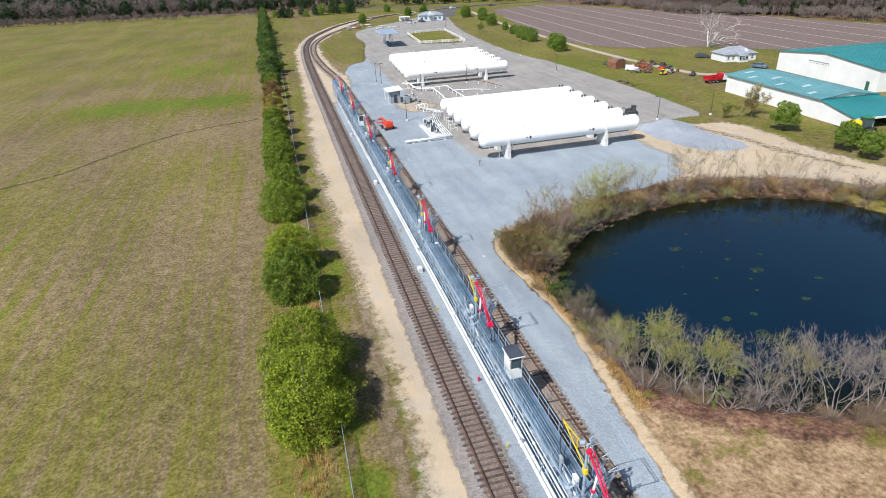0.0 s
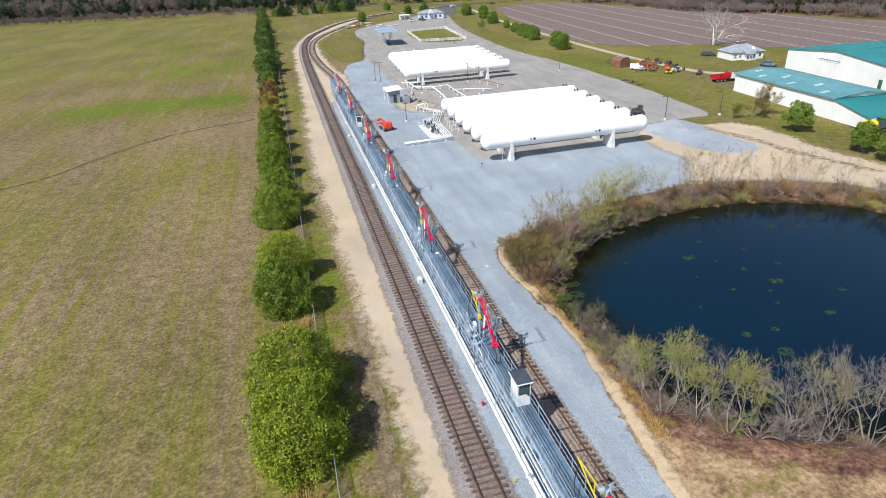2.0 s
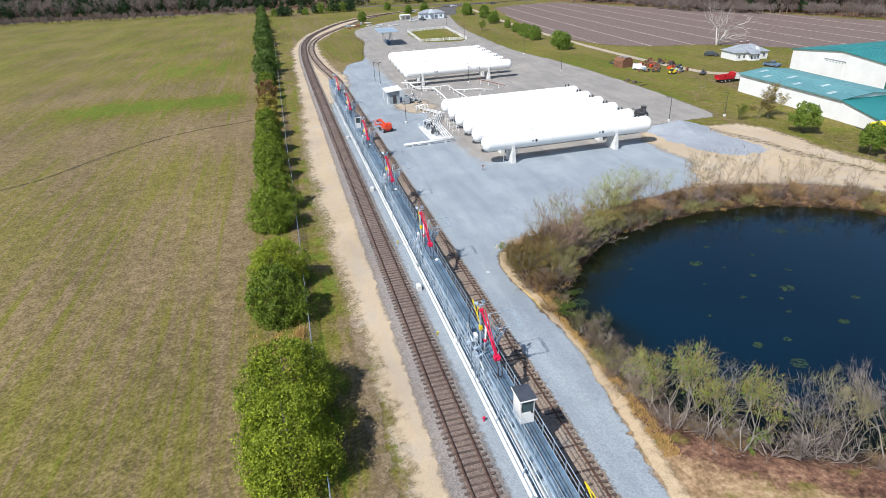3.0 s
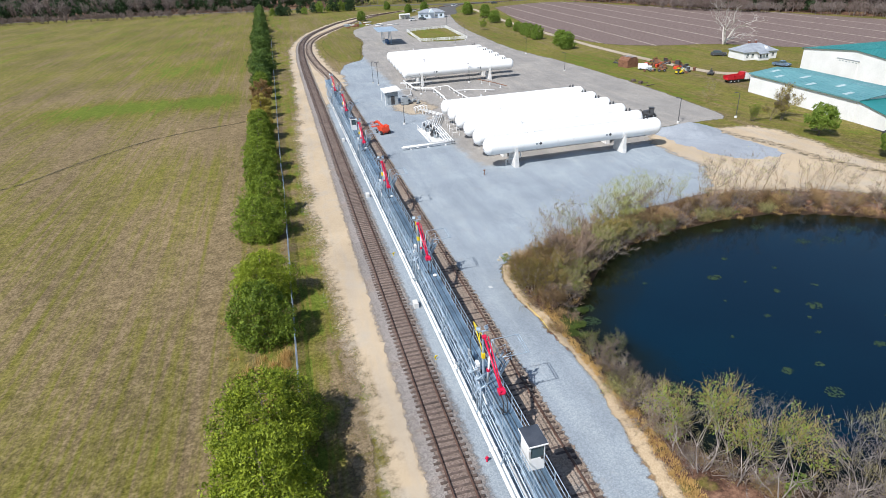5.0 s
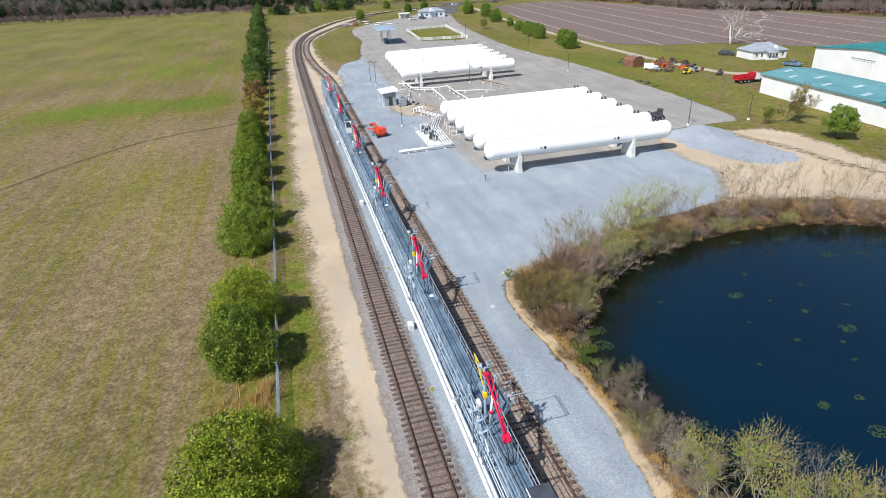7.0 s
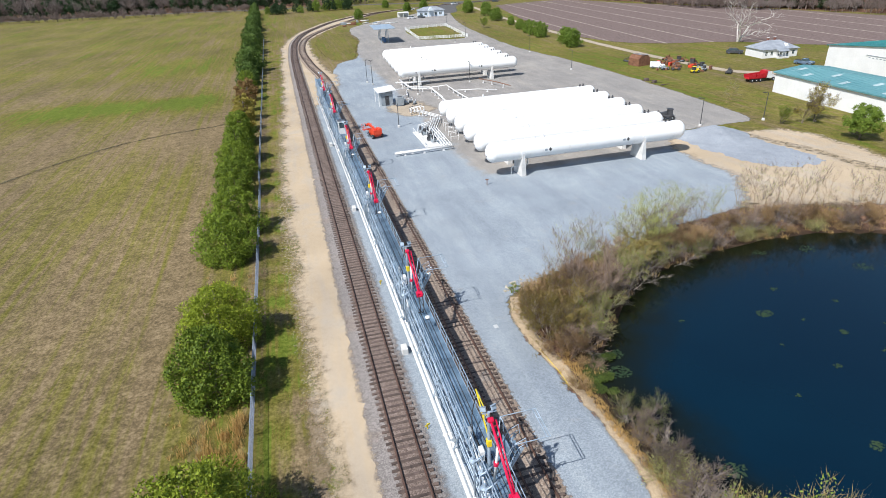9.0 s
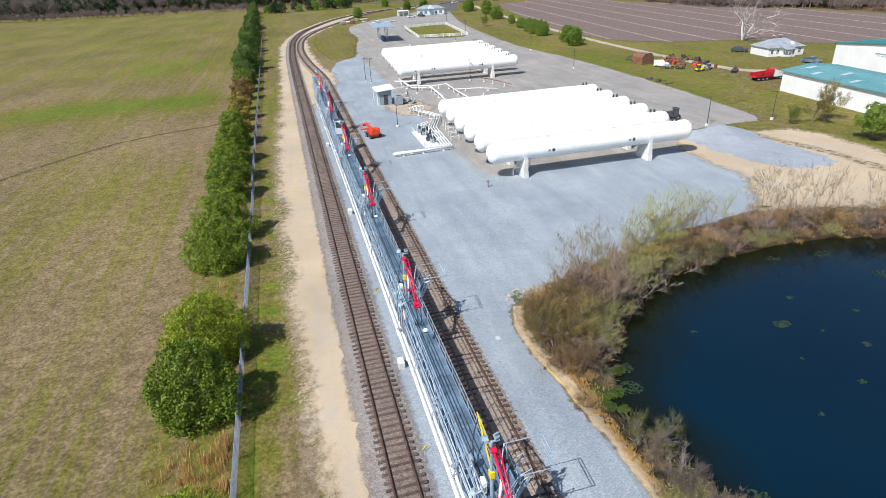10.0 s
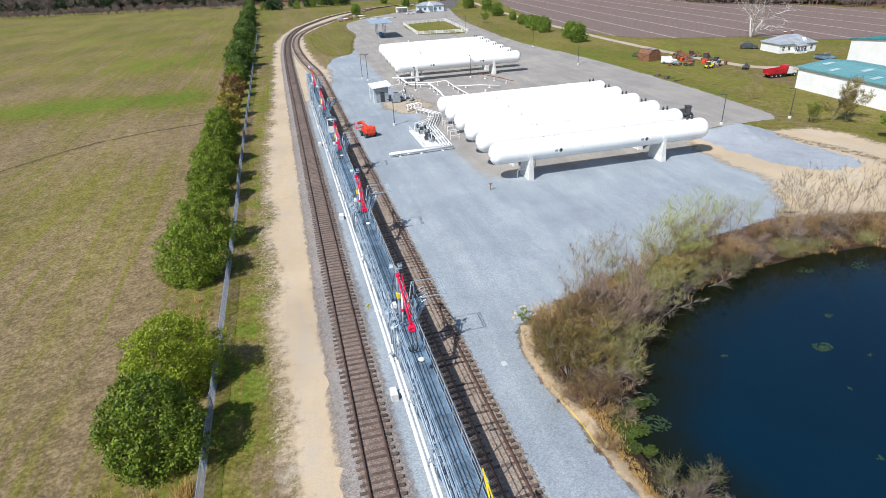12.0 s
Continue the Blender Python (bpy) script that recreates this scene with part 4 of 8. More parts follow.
# handrails: posts, top rail, mid rail and toe board, one section after the other
SECT = 5.22
for x, flip in ((DX0 + 0.03, 1), (DX1 - 0.03, -1)):
    g = Geo()
    for k in range(3):
        g.box(x - 0.025, x + 0.025, k * SECT / 3 - 0.025, k * SECT / 3 + 0.025, DECK_Z - 0.2, DECK_Z + 1.07)
    g.tube([(x, 0, DECK_Z + 1.09), (x, SECT - 0.02, DECK_Z + 1.09)], 0.03, 6)
    g.tube([(x, 0, DECK_Z + 0.56), (x, SECT - 0.02, DECK_Z + 0.56)], 0.024, 6)
    g.box(x - 0.006, x + 0.006, 0, SECT - 0.02, DECK_Z, DECK_Z + 0.1)
    g = g.mesh("handrail", GALV)
    for k in range(int((RACK1 - RACK0) / SECT)):
        y = RACK0 + k * SECT
        if flip < 0 and any(s - 4.2 < y + SECT / 2 < s - 0.4 for s in STATIONS):
            continue
        part("handrail", g, GALV, rack).location = (0, k * SECT, 0)

# product lines beside the deck
def pipe_run(x, z, r, y0, y1, label, paint=WHITE_PIPE):
    g = Geo()
    pts = [(x, y0, z), (x, y1, z)]
    g.tube(pts, r, 10)
    k = y0 + 4.0
    while k < y1 - 1:
        g.lathe([(r * 1.5, -0.04), (r * 1.5, 0.04)], Matrix.Translation((x, k, z)) @ Matrix.Rotation(math.pi / 2, 4, "X"), 12)
        k += 10.4
    return solid("product_pipe", g, paint, label, "pipe", "product pipes", smooth=True)


pipe_run(3.3, 1.42, 0.125, RACK0, 168, "white painted product pipe with bolted flanges")
pipe_run(3.62, 1.40, 0.1, RACK0, 166, "slimmer white product pipe beside the deck")
pipe_run(3.66, 2.68, 0.085, RACK0, 40.6, "white vapour pipe close under the deck edge")
pipe_run(3.95, 1.38, 0.045, RACK0, 166, "thin galvanised utility pipe under the deck", GALV)
pipe_run(3.8, 2.95, 0.04, RACK0, 178, "thin galvanised conduit along the deck edge", GALV)
pipe_run(3.84, 2.2, 0.05, RACK0, 170, "galvanised air line under the deck edge", GALV)
pipe_run(4.5, 3.53, 0.028, RACK0 + 2, 176, "black cable run lying along the grating", BLACK)
pipe_run(4.95, 3.525, 0.022, RACK0 + 2, 176, "black cable run lying along the grating", BLACK)
rnd = random.Random(4)
for k in range(9):
    y = 20 + k * 16.6 + rnd.uniform(-3, 3)
    v = thing("valve", "white flanged valve with a small handwheel on the pipes", "valve", (3.3 if k % 2 else 3.58, y, 1.42), 0, "pipe valves")
    part("body", Geo().lathe([(0.1, -0.26), (0.2, -0.25), (0.2, -0.2), (0.11, -0.18), (0.15, 0), (0.11, 0.18), (0.2, 0.2), (0.2, 0.25), (0.1, 0.26)], Matrix.Rotation(math.pi / 2, 4, "X"), 10), WHITE_PIPE, v, smooth=True)
    part("stem", Geo().tube([(0, 0, 0.1), (0, 0, 0.42)], 0.03, 6), WHITE_PIPE, v)
    part("handwheel", Geo().lathe([(0.15, 0.4), (0.17, 0.42), (0.15, 0.44)], None, 12), GREY, v, "grey handwheel")
for y in (65.3, 98.2, 130.5):
    solid("concrete_pad", Geo().box(2.65, 3.15, y - 0.45, y + 0.45, -0.1, 0.5, 0.03), CONCRETE, "white concrete footing block beside the pipes", "concrete block", "footing blocks")

# operator's booth on the deck
def build_booth(y, label):
    b = thing("operator_booth", label, "booth", (4.25, y, DECK_Z), 0, "operator booths")
    w, d, h = 1.0, 1.45, 2.1
    part("panel_wall", Geo().box(0, 0.05, 0, d, 0, h - 0.45, 0.01), WHITE_WALL, b)
    part("side_window", Geo().box(0.015, 0.035, 0.08, d - 0.08, h - 0.43, h - 0.12), GLASS, b)
    part("low_wall", Geo().box(0.05, w, 0, 0.05, 0, 1.0, 0.01), WHITE_WALL, b)
    part("low_wall", Geo().box(w - 0.05, w, 0.05, d, 0, 1.0, 0.01), WHITE_WALL, b)
    part("back_wall", Geo().box(0.05, w, d - 0.05, d, 0, h - 0.1, 0.01), WHITE_WALL, b)
    for x, yy in ((w - 0.06, 0), (w - 0.06, d - 0.06), (0.0, 0), (0.0, d - 0.06)):
        part("post", Geo().box(x, x + 0.06, yy, yy + 0.06, 1.0, h - 0.1), WHITE_WALL, b)
    part("front_window", Geo().box(0.12, w - 0.08, 0.015, 0.03, 1.02, h - 0.12), GLASS, b)
    part("side_window", Geo().box(w - 0.035, w - 0.02, 0.08, d - 0.08, 1.02, h - 0.12), GLASS, b)
    roof = part("roof", Geo().box(-0.15, w + 0.15, -0.15, d + 0.12, h - 0.06, h + 0.06, 0.02), WHITE_WALL, b, "white-edged flat roof")
    part("roof_panel", Geo().box(-0.12, w + 0.12, -0.12, d + 0.09, h + 0.06, h + 0.075), CHARCOAL, roof, "charcoal roof covering")
    part("wall_lamp", Geo().box(0.7, 0.85, -0.16, -0.0, 1.0, 1.14, 0.02), BLACK, b)
    return b


build_booth(38.9, "white operator booth with glass sides and a charcoal flat roof")
build_booth(124.4, "small white operator booth further along the platform")
for y in (62.8, 85.0, 108.0):
    s = thing("sign_disc", "round white lamp head on the handrail", "lamp", (4.55, y, DECK_Z), 0, "handrail lamps")
    part("stem", Geo().tube([(0, 0, 0), (0, 0, 1.15)], 0.025, 6), GALV, s)
    part("lamp_head", Geo().lathe([(0.05, 1.05), (0.2, 1.1), (0.22, 1.17), (0.12, 1.25), (0.02, 1.27)], None, 14), WHITE_PIPE, s, "white domed lamp head", True)
    part("lamp_ring", Geo().lathe([(0.1, 1.0), (0.17, 1.03), (0.17, 1.07), (0.1, 1.07)], None, 14), BLACK, s)


# loading stations
def build_station(y):
    """Mast, floodlights, red arm, yellow frame and swung-out safety cage of one loading spot. Local origin: deck edge below the mast."""
    mast = thing("loading_mast", "tall galvanised mast with two pale grey floodlights on the platform", "mast", (4.42, y - 3.75, 0), 0, "loading masts")
    part("pole", Geo().tube([(0, 0, 3.5), (0, 0, 7.85)], [0.11, 0.075], 10), GALV, mast)
    part("base_plate", Geo().box(-0.22, 0.22, -0.22, 0.22, 3.5, 3.53, 0.005), GALV, mast)
    part("crossarm", Geo().bar((-0.35, 0.05, 7.83), (0.45, 0.05, 7.83), 0.08), GALV, mast)
    for x, tw in ((-0.3, -16), (0.3, 20)):
        m = pose(x, 0.08, 8.08, -32, 0, tw)
        fl = part("floodlight", Geo().box(-0.16, 0.16, -0.05, 0.05, -0.13, 0.13, 0.02, m), GALV, mast, "pale grey box floodlight")
        part("visor", Geo().box(-0.17, 0.17, -0.14, 0.05, 0.13, 0.15, 0, m), GALV, fl)

    arm = thing("loading_crane", "red loading crane hanging folded from its mast", "loading crane", (4.42, y - 3.75, 0), 0, "loading cranes")
    g = Geo()
    top, low = Vector((0.04, -0.2, 7.5)), Vector((0.2, -3.2, 5.0))
    d = (low - top).normalized()
    side = Vector((1, 0, 0))
    g.tube([top, low], [0.075, 0.09], 8)
    g.tube([top + Vector((0.3, 0, -0.05)), low + Vector((0.12, 0.1, 0.05))], 0.045, 8)
    for k in range(6):
        p = top.lerp(low, 0.1 + 0.15 * k)
        g.bar(p, p + Vector((0.28 - 0.03 * k, 0.15, -0.03)), 0.05)
    part("boom", g, RED, arm, "red double-tube boom", True)
    part("pivot", Geo().lathe([(0.13, -0.16), (0.16, -0.13), (0.16, 0.13), (0.13, 0.16)], Matrix.Translation(top) @ Matrix.Rotation(math.pi / 2, 4, "Y"), 14), RED, arm)
    part("end_swivel", Geo().lathe([(0.1, -0.22), (0.15, -0.2), (0.15, 0.2), (0.1, 0.22)], Matrix.Translation(low) @ Matrix.Rotation(math.pi / 2, 4, "Y"), 12), RED, arm)
    part("end_flange", Geo().box(-0.04, 0.46, -3.55, -3.37, 4.8, 4.97, 0.02).box(-0.04, 0.08, -3.55, -3.05, 4.8, 5.15, 0.02).box(0.36, 0.46, -3.55, -3.05, 4.8, 5.15, 0.02), RED, arm)
    part("support_post", Geo().tube([(0.02, -0.75, DECK_Z), (0.1, -1.2, 6.65)], 0.075, 8), WHITE_PIPE, arm, "white support post", True)
    part("collar", Geo().lathe([(0.15, -0.1), (0.15, 0.1)], Matrix.Translation((0.06, -0.98, 5.1)), 10), RED, arm)
    for sx in (-0.3, 0.0):
        part("hose", Geo().tube(spline([(sx + 0.36, -3.5, 4.9), (sx + 0.36, -3.95, 4.6), (sx + 0.3, -4.25, 4.0), (sx + 0.2, -4.0, 3.62), (sx + 0.1, -3.4, 3.6)], 0.2), 0.04, 6), BLACK, arm, "black rubber hose", True)
    part("long_hose", Geo().tube(spline([(0.62, 4.0, 5.7), (0.15, 3.6, 4.5), (-0.05, 2.6, 3.75), (0.1, 1.2, 3.6), (0.15, -0.4, 3.62)], 0.25), 0.035, 6), BLACK, arm, "black rubber hose", True)

    fr = thing("gangway_frame", "yellow A-shaped gangway lifting frame beside the mast", "gangway", (4.42, y - 3.75, 0), 0, "gangway frames")
    tip = Vector((0.67, 4.35, 5.75))
    part("strut", Geo().bar((0.04, 0.1, 5.8), tip, 0.065), YELLOW, fr)
    part("strut", Geo().bar((0.05, 0.1, 7.3), tip, 0.06), YELLOW, fr)
    part("cross_tie", Geo().bar((0.26, 1.6, 5.79), (0.27, 1.6, 6.76), 0.05), YELLOW, fr)
    part("foot", Geo().box(-0.13, 0.13, -0.15, 0.16, 5.5, 5.95, 0.02), YELLOW, fr)
    part("spring_can", Geo().tube([tip + Vector((0.02, -0.25, -0.02)), tip + Vector((0.02, -0.75, -0.12))], 0.07, 8), GALV, fr)

    cage = thing("safety_cage", "galvanised folding stair with a rectangular safety cage over the siding", "safety cage", (0, y, 0), 0, "safety cages")
    x0, x1, y0, y1, z = 5.75, 7.95, -4.05, -1.95, 5.4
    part("hoop", Geo().tube([(x0, y0, z), (x1, y0, z), (x1, y1, z + 0.2), (x0, y1, z + 0.2), (x0, y0 + 0.08, z)], 0.034, 6), GALV, cage)
    part("inner_bar", Geo().tube([(x1 - 0.2, y0, z), (x1 - 0.2, y1, z + 0.2)], 0.028, 6), GALV, cage)
    for k in range(4):
        py = y0 + (y1 - y0) * k / 3
        part("rung", Geo().tube([(x1 - 0.2, py, z + 0.2 * k / 3), (x1, py, z + 0.2 * k / 3)], 0.018, 5), GALV, cage)
    for k in range(5):
        zz = 3.42 - k * 0.02
        part("tread", Geo().box(5.5 + 0.16 * k, 5.66 + 0.16 * k, -3.9, -2.9, zz + k * 0.28, zz + 0.05 + k * 0.28), GRATE, cage)
    for py in (-3.95, -2.85):
        g = Geo()
        g.bar((5.45, py, 3.35), (6.35, py, 4.95), 0.06, 0.16)
        g.tube([(5.45, py, 4.35), (5.9, py, 5.35), (6.5, py, 5.6), (6.6, py, 4.9)], 0.028, 6)
        g.tube([(5.6, py, 3.95), (6.05, py, 4.95), (6.5, py, 5.2)], 0.022, 6)
        part("stringer_rail", g, GALV, cage)
    for py, up in ((y0, 0.0), (y1, 0.2)):
        part("arm_bar", Geo().bar((5.35, py * 0.6 - 1.3, 4.2), (x0, py, z + up), 0.06), GALV, cage)
        part("guard_post", Geo().tube([(x0 + 0.15, py, z + up), (x0 + 0.1, py * 0.8 - 0.6, z - 0.75)], 0.024, 6), GALV, cage)
    part("folded_step", Geo().box(5.62, 5.7, -3.7, -2.6, 3.75, 4.85, 0.01), GRATE, cage, "upright folded grating step")
    # valves and boxes on the deck
    man = thing("valve_manifold", "cluster of white valves and grey boxes on the platform", "manifold", (0, y, DECK_Z), 0, "valve manifolds")
    r2 = random.Random(int(y))
    for k in range(3):
        yy = -5.5 + k * 1.0
        part("riser", Geo().tube([(3.62, yy, -2.0), (3.62, yy, 0.75), (4.0, yy, 0.95), (4.5, yy + 0.3, 0.9)], 0.05, 8), GALV, man, smooth=True)
        part("actuator", Geo().lathe([(0.1, 0), (0.24, 0.03), (0.24, 0.1), (0.1, 0.16), (0.06, 0.4)], Matrix.Translation((3.65 + 0.2 * (k % 2), yy + 0.3, 0.5)), 12), GALV, man)
    part("control_box", Geo().box(4.05, 4.3, -3.4, -2.9, 0.5, 1.25, 0.02), WHITE_WALL, man)
    part("box_stand", Geo().box(4.13, 4.2, -3.2, -3.1, 0, 0.5), GALV, man)
    part("junction_box", Geo().box(3.98, 4.12, -1.6, -1.2, 0.7, 1.2, 0.02), GREY, man)
    part("box_bracket", Geo().box(3.96, 3.99, -1.5, -1.3, 0.0, 0.7), GALV, man)
    part("drain_line", Geo().tube([(3.7, -6.5, 0.1), (3.95, -4.0, 0.12), (4.2, -1.0, 0.1)], 0.05, 6), WHITE_PIPE, man)
    return mast, arm, fr, cage, man


first = build_station(STATIONS[0])
for s in STATIONS[1:]:
    for ob in first:
        copy_thing(ob, Matrix.Translation((0, s - STATIONS[0], 0)) @ ob.matrix_basis)


# ---- trees and shrubs ----
def unit(a):
    return a / np.maximum(np.linalg.norm(a, axis=1, keepdims=True), 1e-9)


def conifer_mesh(seed, h, w, n, size, low=0.02, taper=1.0, full=1.0):
    """A crown of rounded tufts at the branch ends, each a shell of small needle clumps with gaps between the tufts. taper below 0.6: a pointed top."""
    r = np.random.default_rng(seed)
    per = 76 if n > 3000 else 22
    m = max(14, n // per)
    grid = np.linspace(0.0, 0.97, 60)
    if taper < 0.6:
        prof = (1 - grid) ** 0.75 * np.minimum(1, 0.6 + 2.5 * grid)
    else:
        prof = (1 - grid ** (2.3 * taper)) ** 0.55 * np.minimum(1, 0.74 + 1.4 * grid)
    cum = np.cumsum(prof + 0.08)
    t = np.interp((np.arange(m) + r.random(m)) / m, cum / cum[-1], grid)
    a = np.arange(m) * 2.39996 + r.normal(0, 0.35, m)
    rad = w * np.interp(t, grid, prof)
    sway = 1 + 0.16 * np.sin(2 * a + seed) + 0.1 * np.sin(3 * a + 7 * t + 2 * seed)
    q = r.uniform(0.5, 0.95, m) * sway
    lr = w * r.uniform(0.13, 0.27, m) * (0.55 + 0.45 * rad / w) * (1.6 if per == 22 else full)
    c = np.stack([rad * q * np.cos(a), rad * q * np.sin(a), h * (low + (1 - low) * t)], 1)
    out = unit(np.stack([np.cos(a), np.sin(a), np.full(m, 0.55)], 1))
    k = np.repeat(np.arange(m), per)
    N = len(k)
    d = unit(r.normal(0, 1, (N, 3)) + out[k] * 0.75)
    p = c[k] + d * (lr[k] * r.uniform(0.7, 1.06, N))[:, None] * np.array([1, 1, 0.8])
    p[:, 2] = np.maximum(p[:, 2], 0.05)
    spike = r.random(N) < 0.4
    nrm = unit(d + r.normal(0, 0.42, (N, 3)))
    tang = unit(np.cross(nrm, r.normal(0, 1, (N, 3))))
    axis = np.where(spike[:, None], unit(d + np.array([0, 0, 0.35]) + r.normal(0, 0.25, (N, 3))), tang)
    side = unit(np.cross(axis, np.where(spike[:, None], r.normal(0, 1, (N, 3)), nrm)))
    ln = (size * r.uniform(0.7, 1.4, N))[:, None] * axis
    wd = (size * np.where(spike, r.uniform(0.2, 0.34, N), r.uniform(0.34, 0.55, N)))[:, None] * side
    v = np.stack([p - wd, p + wd, p + ln + wd * 0.35, p + ln - wd * 0.35], 1).reshape(-1, 3)
    f = np.arange(4 * N).reshape(N, 4)
    return v.tolist(), f.tolist()


def trunk_geo(h, r0):
    return Geo().tube([(0, 0, -0.15), (0.02, 0.01, h * 0.3), (-0.02, 0.03, h * 0.65), (0.0, 0.0, h * 0.95)], [r0, r0 * 0.75, r0 * 0.45, r0 * 0.12], 8)


def conifer(seed, h, w, n, size, needles, label, low=0.02, group="evergreen hedge row", name="evergreen_tree", taper=1.0):
    t = thing(name, label, "tree", group=group)
    part("trunk", trunk_geo(h, 0.16), BARK, t, smooth=True)
    v, f = conifer_mesh(seed, h, w, n, size, low, taper, 1.5 if low > 0.1 else 1.0)
    part("crown", leafmesh("crown", v, f, needles), needles, t)
    limbs = Geo()
    r = random.Random(seed)
    for k in range(16):
        z = h * r.uniform(0.1, 0.8)
        a = r.uniform(0, 6.28)
        ln = w * 0.75 * (1 - z / h) + 0.2
        limbs.tube([(0, 0, z), (ln * math.cos(a), ln * math.sin(a), z + 0.25)], [0.045, 0.015], 4)
    tagged(part("branch_frame", limbs, BARK, t), kind="stuff")
    return t


ROW_LABEL = "dense bushy green pine in the hedge row along the fence"
pine_a = conifer(11, 5.9, 3.35, 26000, 0.125, PINE, ROW_LABEL)
pine_b = conifer(12, 6.4, 3.4, 26000, 0.125, PINE, ROW_LABEL)
pine_c = conifer(13, 6.0, 3.25, 16000, 0.16, PINE_DEEP, ROW_LABEL, taper=0.7)
pine_d = conifer(17, 6.2, 3.3, 16000, 0.16, PINE_DEEP, ROW_LABEL, taper=0.8)
far_pine = conifer(14, 7.2, 3.1, 2900, 0.42, ROW_GREEN, "dark green evergreen in the hedge row", taper=0.5)
far_pine_wide = conifer(18, 6.2, 3.5, 2900, 0.44, ROW_GREEN, "broad dark green evergreen in the hedge row")
russet = conifer(15, 4.6, 2.3, 3600, 0.3, RUSSET, "reddish-brown shrub in the hedge row", name="hedge_shrub")
dull = conifer(16, 5.0, 2.5, 3600, 0.3, OLIVE, "olive half-bare shrub in the hedge row", name="hedge_shrub")
for ob in (pine_a, pine_b, pine_c, pine_d, far_pine, far_pine_wide, russet, dull):
    ob.location = (0, -400, 0)
ROW = [(-11.6, 43.0, pine_a, 1.18), (-11.6, 49.4, pine_b, 1.14), (-12.1, 64.4, pine_c, 1.0), (-11.9, 71.4, pine_a, 0.98), (-12.6, 88.6, pine_d, 0.98),
       (-12.0, 96.0, pine_d, 0.95), (-12.6, 109.8, pine_c, 0.95), (-12.9, 117.8, pine_d, 0.95), (-12.9, 127.0, pine_d, 0.98), (-13.0, 138.5, pine_c, 1.05),
       (-13.2, 149.5, dull, 1.0), (-12.9, 158.5, dull, 1.1), (-13.2, 168, russet, 1.0), (-13.0, 180, russet, 1.1), (-13.2, 191, pine_c, 1.0)]
r0 = random.Random(3)
y = 202.0
while y < 500:
    ROW.append((-13.2 - (y - 200) * 0.012 + r0.uniform(-0.4, 0.4), y, r0.choice((far_pine, far_pine, far_pine_wide)), r0.uniform(0.72, 1.25)))
    y += r0.uniform(6.5, 11.0)


def stand(src, x, y, s, turn, sz=None):
    c = copy_thing(src, pose(x, y, ground_z(x, y), 0, 0, turn))
    c.scale = (s, s, sz or s)
    return c


for x, y, src, s in ROW:
    stand(src, x, y, s, r0.uniform(0, 360), s * r0.uniform(0.94, 1.08))


def grow(rnd, g, p, d, ln, r, depth, tips, spread=0.5, lift=0.12, sides=4, low=1):
    """Limbs that fork and bend; notes the tips."""
    n = 3
    pts, rs = [p.copy()], [r]
    q = p.copy()
    for k in range(n):
        d = (d + Vector((rnd.gauss(0, 0.14), rnd.gauss(0, 0.14), rnd.gauss(0.0, 0.08) + lift * 0.3))).normalized()
        q = q + d * ln / n
        pts.append(q.copy())
        rs.append(r * (1 - 0.42 * (k + 1) / n))
    g.tube(pts, rs, sides, False)
    tips.append((q.copy(), d.copy()))
    if depth <= 0:
        return
    for k in range(rnd.choice((2, 3, 3)) if depth > 1 else 3):
        a = rnd.uniform(0, 6.283)
        side = d.orthogonal().normalized()
        side.rotate(Matrix.Rotation(a, 3, d))
        nd = (d + side * rnd.uniform(spread * 0.6, spread * 1.4) + Vector((0, 0, lift))).normalized()
        start = pts[rnd.choice((1, 2, 3)[low - 1:])] if k else pts[-1]
        grow(rnd, g, start, nd, ln * rnd.uniform(0.58, 0.82), r * 0.58, depth - 1, tips, spread, lift, 3, low)


